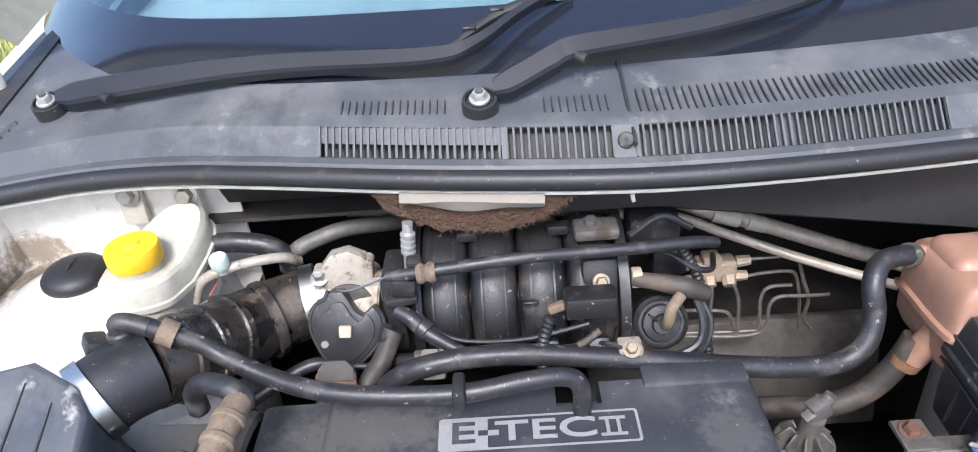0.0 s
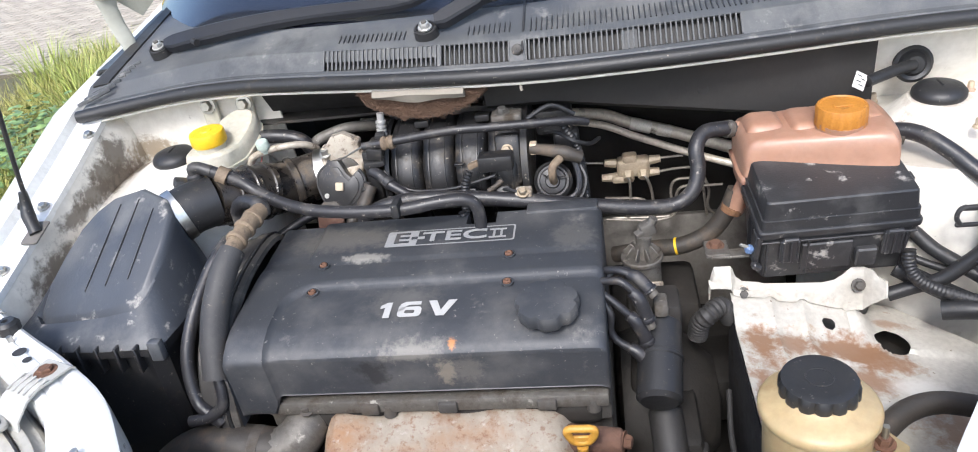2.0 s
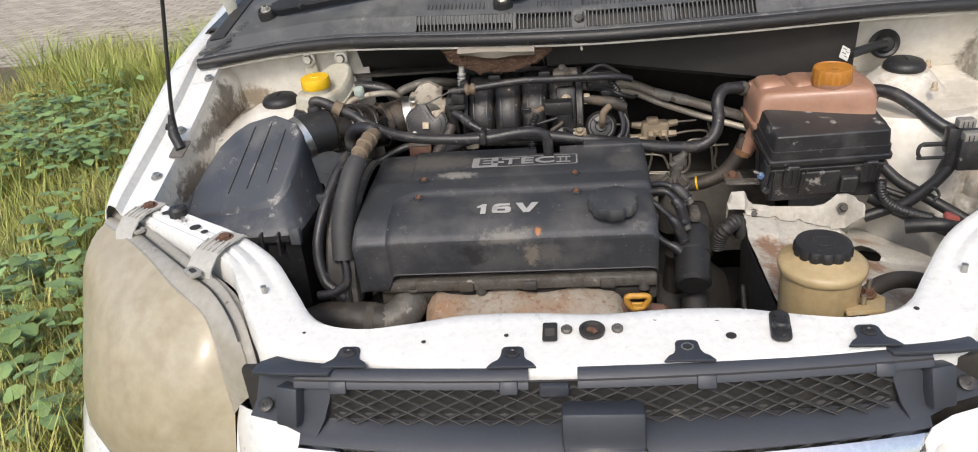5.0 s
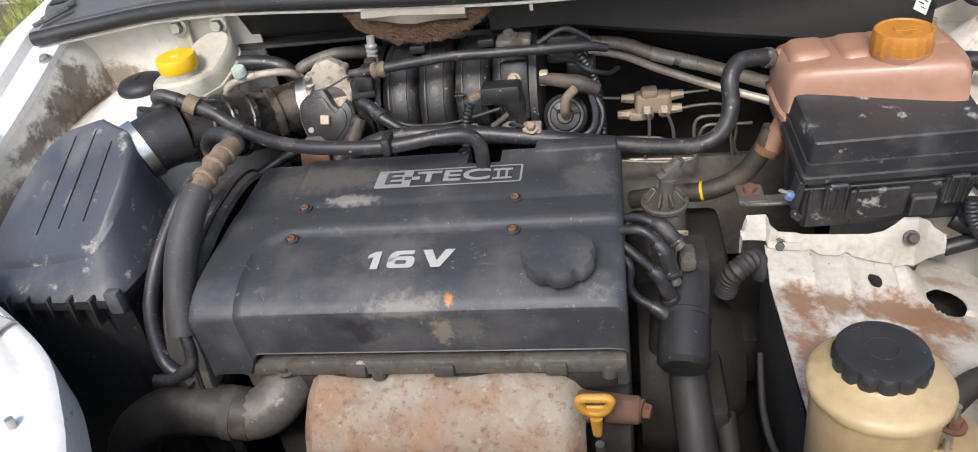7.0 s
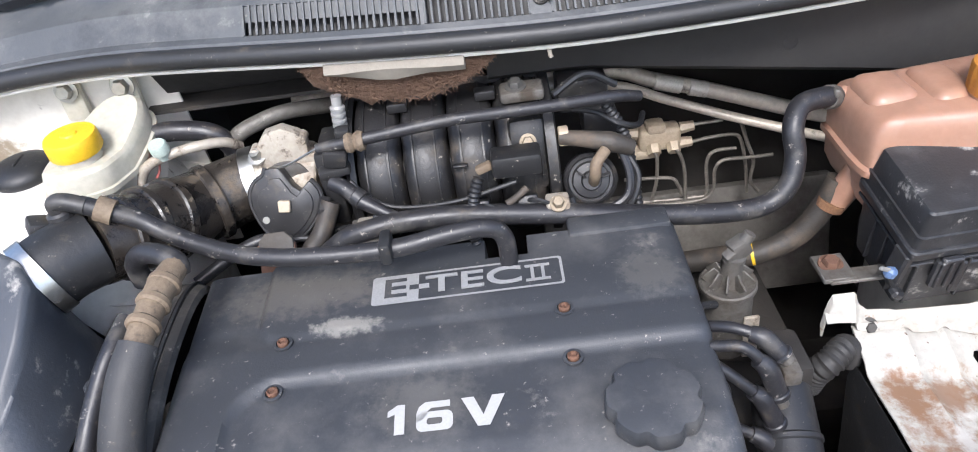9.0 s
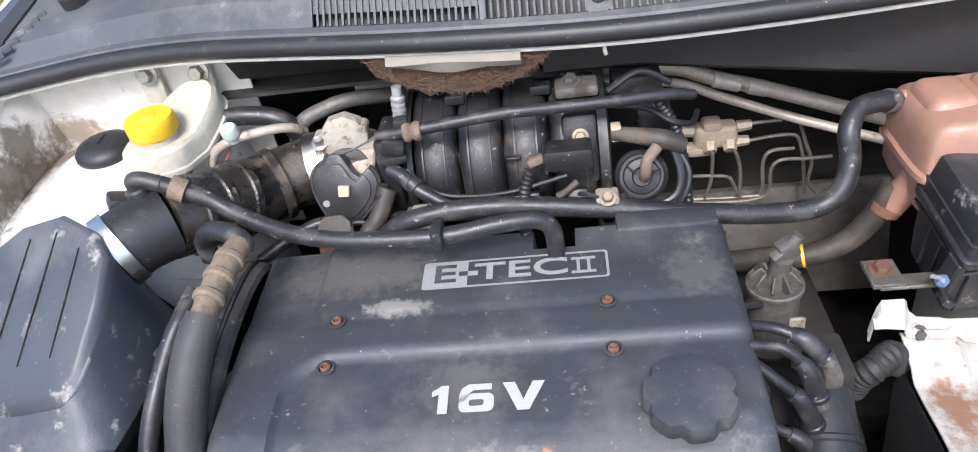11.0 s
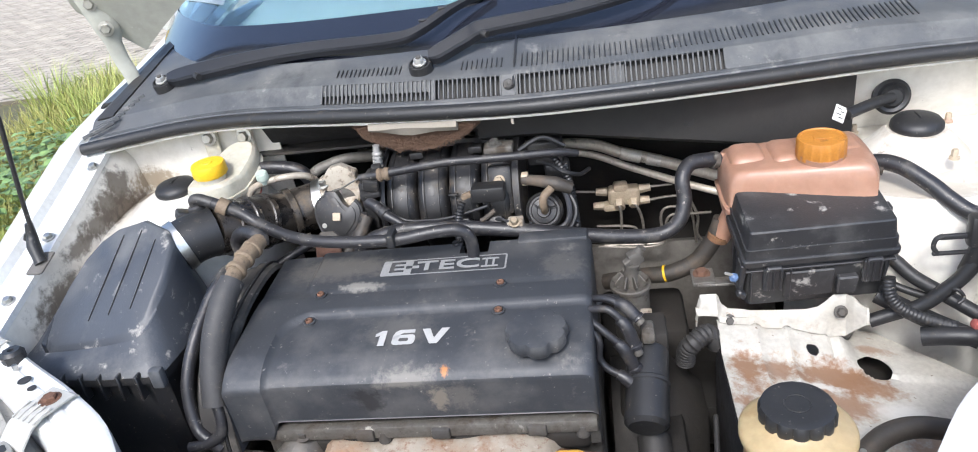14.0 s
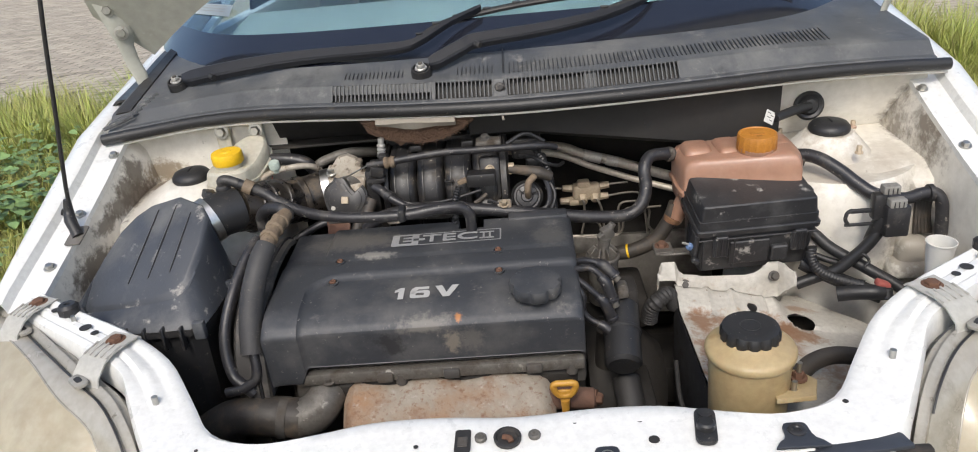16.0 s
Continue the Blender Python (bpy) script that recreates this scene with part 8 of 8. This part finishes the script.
bmp = thing("bumper", (0, 0.0, 0.35), "white painted front bumper around the grille", "bumper")
for sx in (-1, 1):
    rows = []
    for x, y, z in ((0.313, -0.012, 0.690), (0.322, -0.002, 0.698), (0.345, 0.010, 0.703), (0.375, 0.022, 0.702), (0.405, 0.045, 0.694), (0.430, 0.075, 0.676), (0.440, 0.086, 0.655), (0.447, 0.078, 0.610), (0.456, 0.062, 0.558), (0.505, 0.060, 0.550), (0.57, 0.072, 0.556), (0.64, 0.102, 0.566), (0.70, 0.152, 0.582), (0.742, 0.232, 0.602), (0.755, 0.300, 0.628), (0.758, 0.36, 0.64)):
        k = max(0.0, (x - 0.45) / 0.33)
        rows.append([(sx * x, y, z), (sx * (x + 0.004 * k), y - 0.010 * (1 - k) - 0.004, z - 0.012), (sx * (x + 0.018 * k), y - 0.030 * (1 - k) - 0.01, min(z - 0.05, 0.56)), (sx * (x + 0.02 * k), y - 0.04 * (1 - k) - 0.01, 0.46), (sx * (x + 0.01 * k), y - 0.02, 0.36), (sx * x, y + 0.02, 0.28)])
    part("cheek", loft(rows, thick=0.003), "paint", bmp, "white bumper side")
part("lower", loft([[(x, gy(x, -0.045), 0.596), (x, gy(x, -0.065), 0.56), (x, gy(x, -0.075), 0.46), (x, gy(x, -0.06), 0.36), (x, gy(x, -0.03), 0.27)] for x in [-0.34 + 0.68 * i / 20 for i in range(21)]], thick=0.003), "paint", bmp, "white lower bumper")

# ---- headlights ----
M["lens"] = surf("yellowed_headlight_lens", (0.42, 0.375, 0.275), 0.40, col2=(0.31, 0.26, 0.165), scale=4, coat=0.45, bump=0.02, sss=0.15, spots=[((0.50, 0.46, 0.37), 3, 0.52, 0.8, 0.3), ((0.24, 0.185, 0.10), 5, 0.58, 0.85, 0.45)])
for sx in (-1, 1):
    hl = thing("headlight", (sx * 0.60, 0.20, 0.62), "yellowed, clouded plastic headlight beside the open bonnet bay", "headlight", "headlights")
    TOPC = curve_pts([(0.705, 0.330, 0.803), (0.655, 0.290, 0.801), (0.593, 0.234, 0.797), (0.530, 0.172, 0.785), (0.483, 0.138, 0.768), (0.465, 0.118, 0.750), (0.451, 0.094, 0.715), (0.440, 0.076, 0.662)], 3)
    RIM = curve_pts([(0.706, 0.350, 0.806), (0.656, 0.316, 0.804), (0.566, 0.236, 0.800), (0.505, 0.183, 0.794), (0.466, 0.152, 0.785), (0.433, 0.114, 0.770), (0.413, 0.084, 0.742), (0.402, 0.062, 0.700)], 3)
    BOTC = curve_pts([(0.752, 0.300, 0.630), (0.745, 0.250, 0.610), (0.720, 0.185, 0.592), (0.68, 0.135, 0.578), (0.62, 0.095, 0.564), (0.56, 0.072, 0.557), (0.505, 0.062, 0.552), (0.455, 0.062, 0.556)], 3)
    rows = []
    for v, bul in ((0.0, 0.0), (0.06, 0.34), (0.14, 0.62), (0.24, 0.84), (0.34, 0.96), (0.46, 1.0), (0.58, 0.96), (0.70, 0.84), (0.82, 0.62), (0.92, 0.34), (1.0, 0.0)):
        row = []
        for k, (p, q) in enumerate(zip(TOPC, BOTC)):
            m = p.lerp(q, v) + Vector((0.012, -0.026, 0.012)) * bul * min(1.0, (len(TOPC) - 1 - k) / 5)
            row.append((sx * m.x, m.y, m.z))
        rows.append(row)
    part("lens", loft(rows, thick=0.003), "lens", hl, "yellowed cloudy lens")
    part("lens_crease", tube([(sx * p.x, p.y, p.z + 0.0002) for p in TOPC], 0.0012, 8, 2), "wrap", hl)
    rows = []
    for v, h in ((0.0, -0.0005), (0.3, 0.003), (0.7, 0.003), (1.0, 0.0)):
        rows.append([(sx * (p.x + (q.x - p.x) * v), p.y + (q.y - p.y) * v, p.z + (q.z - p.z) * v + h) for p, q in zip(TOPC, RIM)])
    part("lens_edge", loft(rows, thick=0.002), "wrap", hl, "clear side of the lens over grey plastic")
    part("lens_rim", tube([(sx * (p.x - 0.004), p.y + 0.005, p.z + 0.001) for p in RIM], 0.0070, 8, 2, flat=0.3), "rim_grey", hl, "pale grey housing rim")
    part("rim_gasket", tube([(sx * p.x, p.y - 0.002, p.z + 0.0020) for p in RIM[3:-4]], 0.0013, 8, 2), "plastic", hl)
    rows = []
    for p in RIM:
        rows.append([(sx * p.x, p.y + 0.002, p.z), (sx * (p.x - 0.012), p.y + 0.018, p.z - 0.004), (sx * (p.x - 0.020), p.y + 0.028, p.z - 0.03), (sx * (p.x - 0.02), p.y + 0.04, p.z - 0.10), (sx * (p.x - 0.02), p.y + 0.04, 0.55)])
    part("housing", loft(rows, thick=0.003), "rim_grey", hl, "pale grey headlight housing")
    for x, y, z, turn in ((0.634, 0.294, 0.806, 40), (0.500, 0.176, 0.800, 42)):
        m = Matrix.Translation((sx * x, y, z)) @ Matrix.Rotation(sx * radians(turn), 4, "Z")
        lp = part("clip_loop", plate(rounded(0.030, 0.016, 0.006), 0.0, 0.005, 0.0015, m=m), "rim_grey", hl, "pale grey clip eye")
        part("eye", plate(rounded(0.014, 0.007, 0.003), 0.0046, 0.0054, m=m), "pad", lp)

# ---- pavement, grass and weeds ----
def field_mesh(name, verts, faces, mat, label, category, parent=None):
    me = bpy.data.meshes.new(name)
    me.from_pydata(verts, [], faces)
    me.materials.append(mat)
    ob = new(name, me)
    if parent is not None:
        ob.parent = parent
        ob["kind"] = "stuff"
        return ob
    return tagged(ob, label, category, kind="stuff")


def blade_field(seed, n, x0, x1, y0, y1, hmin, hmax, dens=None):
    r = random.Random(seed)
    verts, faces = [], []
    while len(faces) < n * 3:
        x, y = r.uniform(x0, x1), r.uniform(y0, y1)
        d = noise.noise((x * 1.1 + 7, y * 1.1, seed)) + 0.4 * noise.noise((x * 4, y * 4, 3))
        if d < -0.12 and r.random() < 0.7:
            continue
        h = r.uniform(hmin, hmax) * (0.75 + 0.9 * max(0, d))
        a = r.uniform(0, 2 * math.pi)
        w = r.uniform(0.0013, 0.0032)
        lean = r.uniform(0.1, 0.7) * h
        dx, dy = math.cos(a), math.sin(a)
        sx, sy = -dy * w, dx * w
        k = len(verts)
        for t in (0.0, 0.4, 0.75):
            o, z, ww = lean * t * t, h * t * (1 - 0.25 * t), 1 - 0.5 * t
            verts.append((x + dx * o - sx * ww, y + dy * o - sy * ww, z))
            verts.append((x + dx * o + sx * ww, y + dy * o + sy * ww, z))
        verts.append((x + dx * lean, y + dy * lean, h * 0.8))
        faces += [(k, k + 1, k + 3, k + 2), (k + 2, k + 3, k + 5, k + 4), (k + 4, k + 5, k + 6)]
    return verts, faces


grass_m = surf("grass_blades", (0.25, 0.30, 0.055), 0.6, col2=(0.42, 0.38, 0.12), scale=1.6, bump=0.0, vary=0.35, spots=[((0.42, 0.35, 0.17), 2.2, 0.5, 0.75, 0.7)])
tall_m = surf("tall_grass_blades", (0.22, 0.32, 0.05), 0.55, col2=(0.40, 0.41, 0.10), scale=2.5, bump=0.0, vary=0.3, spots=[((0.45, 0.37, 0.17), 4, 0.54, 0.75, 0.7)])
leaf_m = surf("weed_leaves", (0.125, 0.215, 0.06), 0.5, col2=(0.215, 0.31, 0.11), scale=3, bump=0.1, bump_scale=60, vary=0.3)
v, f_ = blade_field(11, 52000, -3.6, -0.90, -0.6, 4.7, 0.08, 0.30)
field_mesh("grass", v, f_, grass_m, "uneven green and straw-coloured grass beside the car", "grass")


def tuft_field(seed, spots, blades, hmin, hmax):
    r = random.Random(seed)
    verts, faces = [], []
    for cx, cy, rad in spots:
        for _ in range(blades):
            a, q = r.uniform(0, 2 * math.pi), rad * r.random() ** 0.6
            x, y = cx + q * math.cos(a), cy + q * math.sin(a)
            h = r.uniform(hmin, hmax) * (0.65 + rad * 2.6)
            a += r.uniform(-0.7, 0.7)
            lean = h * r.uniform(0.15, 0.75)
            w = r.uniform(0.0016, 0.0034)
            dx, dy = math.cos(a), math.sin(a)
            k = len(verts)
            for t in (0.0, 0.35, 0.7):
                o, z, ww = lean * t * t, h * t * (1 - 0.25 * t), 1 - 0.45 * t
                verts.append((x + dx * o + dy * w * ww, y + dy * o - dx * w * ww, z))
                verts.append((x + dx * o - dy * w * ww, y + dy * o + dx * w * ww, z))
            verts.append((x + dx * lean, y + dy * lean, h * 0.8))
            faces += [(k, k + 1, k + 3, k + 2), (k + 2, k + 3, k + 5, k + 4), (k + 4, k + 5, k + 6)]
    return verts, faces


v, f_ = blade_field(15, 26000, -7.0, 7.0, -4.5, 4.7, 0.05, 0.18)
field_mesh("grass", v, f_, grass_m, "thin short grass on the open ground", "grass")
r = random.Random(5)
tufts = [(r.uniform(-6.0, -2.3), r.uniform(3.45, 4.75), r.uniform(0.08, 0.2)) for _ in range(36)]
v, f_ = tuft_field(12, tufts, 170, 0.16, 0.46)
field_mesh("tall_grass", v, f_, tall_m, "tall yellow-green grass tufts at the edge of the pavement", "grass")
tufts = [(r.uniform(1.5, 4.0), r.uniform(2.0, 5.0), r.uniform(0.08, 0.2)) for _ in range(50)]
v, f_ = tuft_field(14, tufts, 120, 0.2, 0.5)
field_mesh("tall_grass", v, f_, tall_m, "tall grass tufts beyond the far wing", "grass")
v, f_ = blade_field(13, 16000, 0.90, 4.5, 1.2, 5.0, 0.12, 0.42)
field_mesh("grass", v, f_, grass_m, "rough grass beyond the far wing", "grass")
r = random.Random(21)
verts, faces = [], []
PATCHES = [(-2.62, 2.76, 0.46, 50), (-2.95, 3.15, 0.30, 22), (-2.30, 2.50, 0.22, 10), (-1.52, 1.16, 0.40, 30), (-1.36, 0.84, 0.26, 15), (-1.75, 1.42, 0.25, 8), (-1.45, 0.45, 0.40, 10), (-2.72, 3.48, 0.25, 6), (-1.9, 1.9, 0.5, 6), (-1.25, 1.6, 0.3, 4), (-2.4, 0.6, 0.7, 14)]
CLUMPS = [(px + pr * q * math.cos(a), py + pr * q * math.sin(a)) for px, py, pr, n_ in PATCHES for q, a in [(r.random() ** 0.5, r.uniform(0, 2 * math.pi)) for _ in range(n_)]]
for cx, cy in CLUMPS:
    for k in range(r.randint(9, 15)):
        a, rad = r.uniform(0, 2 * math.pi), r.uniform(0.0, 0.16)
        z = r.uniform(0.08, 0.24)
        o = Vector((cx + rad * math.cos(a), cy + rad * math.sin(a), z))
        L = r.uniform(0.026, 0.066)
        d = Vector((math.cos(a), math.sin(a), r.uniform(-0.35, 0.25))).normalized()
        s = d.cross(Vector((r.uniform(-0.3, 0.3), r.uniform(-0.3, 0.3), 1))).normalized()
        up = s.cross(d)
        i0 = len(verts)
        for t, w, h in ((0, 0.04, 0), (0.2, 0.36, 0.04), (0.5, 0.43, 0.06), (0.82, 0.22, 0.02), (1.0, 0.0, -0.06)):
            p = o + d * (L * t) + up * (L * h)
            verts += [p - s * (L * w) + up * (L * 0.10 * w), p, p + s * (L * w) + up * (L * 0.10 * w)]
        for q in range(4):
            b = i0 + q * 3
            faces += [(b, b + 1, b + 4, b + 3), (b + 1, b + 2, b + 5, b + 4)]
field_mesh("weeds", verts, faces, leaf_m, "broad-leaved green weeds among the grass", "weeds")

v, f_ = blade_field(17, 9000, -3.0, -0.92, 0.0, 3.4, 0.16, 0.36)
field_mesh("grass", v, f_, tall_m, "green grass blades growing through the weeds", "grass")

# yellow car parked far off across the pavement
M["car_yellow"] = surf("yellow_car_paint", (0.78, 0.58, 0.02), 0.3, col2=(0.74, 0.52, 0.02), scale=2, coat=0.6, bump=0.01, spots=[((0.40, 0.30, 0.08), 4, 0.66, 0.9, 0.7)])
yc = thing("parked_car", (-13.4, 18.7, 0.0), "yellow hatchback parked across the brick pavement", "car")
SIDE = [(-1.95, 0.28), (-2.0, 0.55), (-1.9, 0.82), (-1.0, 0.95), (0.9, 0.98), (1.75, 0.92), (1.95, 0.70), (1.95, 0.40), (1.88, 0.26)]
part("body", loft([[(-13.4 + x * g, 18.7 + y, z) for x, z in SIDE] for y, g in ((-0.80, 0.97), (-0.76, 1.0), (0.76, 1.0), (0.80, 0.97))], thick=0.02), "car_yellow", yc, "yellow painted body")
part("side_panel", plate([(x * 0.97, z) for x, z in SIDE], -0.01, 0.01, m=Matrix.Translation((-13.4, 17.895, 0)) @ Matrix.Rotation(radians(90), 4, "X")), "car_yellow", yc)
part("cabin", loft([[(-13.4 + x * g, 18.7 + y * w, z) for x, w in ((-1.0, 0.72), (-1.0, -0.72), (1.5, -0.72), (1.5, 0.72), (-1.0, 0.72))] for z, g, y in ((0.95, 1.0, 1.0), (1.22, 0.86, 0.94), (1.42, 0.72, 0.86), (1.46, 0.5, 0.6), (1.465, 0.0, 0.0))], thick=0.01), "frit", yc, "dark glass cabin")
part("roof", plate(rounded(1.75, 1.22, 0.15), 1.455, 1.475, 0.008, m=Matrix.Translation((-13.22, 18.7, 0))), "car_yellow", yc)
for x in (-14.65, -12.15):
    for y, d in ((17.96, -1), (19.44, 1)):
        w = part("wheel", lathe((x, y, 0.30), (0, d, 0), [(0.19, -0.09), (0.28, -0.09), (0.30, -0.06), (0.30, 0.06), (0.28, 0.09), (0.19, 0.09)], 28), "rubber", yc, "black tyre")
        part("rim", lathe((x, y, 0.30), (0, d, 0), [(0.0, 0.04), (0.06, 0.06), (0.18, 0.07), (0.19, 0.08)], 20), "alu", w, "grey wheel rim")
part("underbody", box((-13.4, 18.7, 0.26), (3.5, 1.5, 0.08), 0.02), "grime", yc)
pave = tagged(link("pavement", box((0, 12.0, 0.002), (40, 14.2, 0.05)), surf("joint_sand", (0.19, 0.165, 0.12), 0.95, scale=6, bump=0.4, bump_scale=80)), "sandy brick pavement behind the car", "pavement", kind="structure")
PW, PL, GAP = 0.105, 0.21, 0.009
r = random.Random(8)
near = link("paver", box((0, 0, 0), (PL - GAP, PW - GAP, 0.03), 0.004, 1), pv, 0)
near_me = near.data
bpy.data.objects.remove(near)
verts, faces, count = [], [], 0
for j in range(134):
    for i in range(-84, 44):
        x = i * PL + (j % 2) * PL / 2
        y = 4.95 + j * PW
        if x < -15.0 or x > 9.0 or abs(x) < 0.7:
            continue
        z = 0.0135 + r.uniform(-0.0012, 0.0012)
        if -4.6 < x < -2.2 and y < 6.25 and count < 300:
            ob = new("paver", near_me)
            ob.matrix_basis = Matrix.Translation((x, y, z)) @ Euler((r.uniform(-0.02, 0.02), r.uniform(-0.02, 0.02), r.uniform(-0.02, 0.02))).to_matrix().to_4x4()
            ob.parent = pave
            count += 1
            continue
        k = len(verts)
        a, b, t = (PL - GAP) / 2, (PW - GAP) / 2, z + 0.015
        verts += [(x - a, y - b, 0.02), (x + a, y - b, 0.02), (x + a, y + b, 0.02), (x - a, y + b, 0.02), (x - a + 0.004, y - b + 0.004, t), (x + a - 0.004, y - b + 0.004, t + r.uniform(-0.001, 0.001)), (x + a - 0.004, y + b - 0.004, t), (x - a + 0.004, y + b - 0.004, t)]
        faces += [(k + 4, k + 5, k + 6, k + 7), (k, k + 1, k + 5, k + 4), (k + 1, k + 2, k + 6, k + 5), (k + 2, k + 3, k + 7, k + 6), (k + 3, k, k + 4, k + 7)]
field_mesh("pavers", verts, faces, pv, "", "", pave)
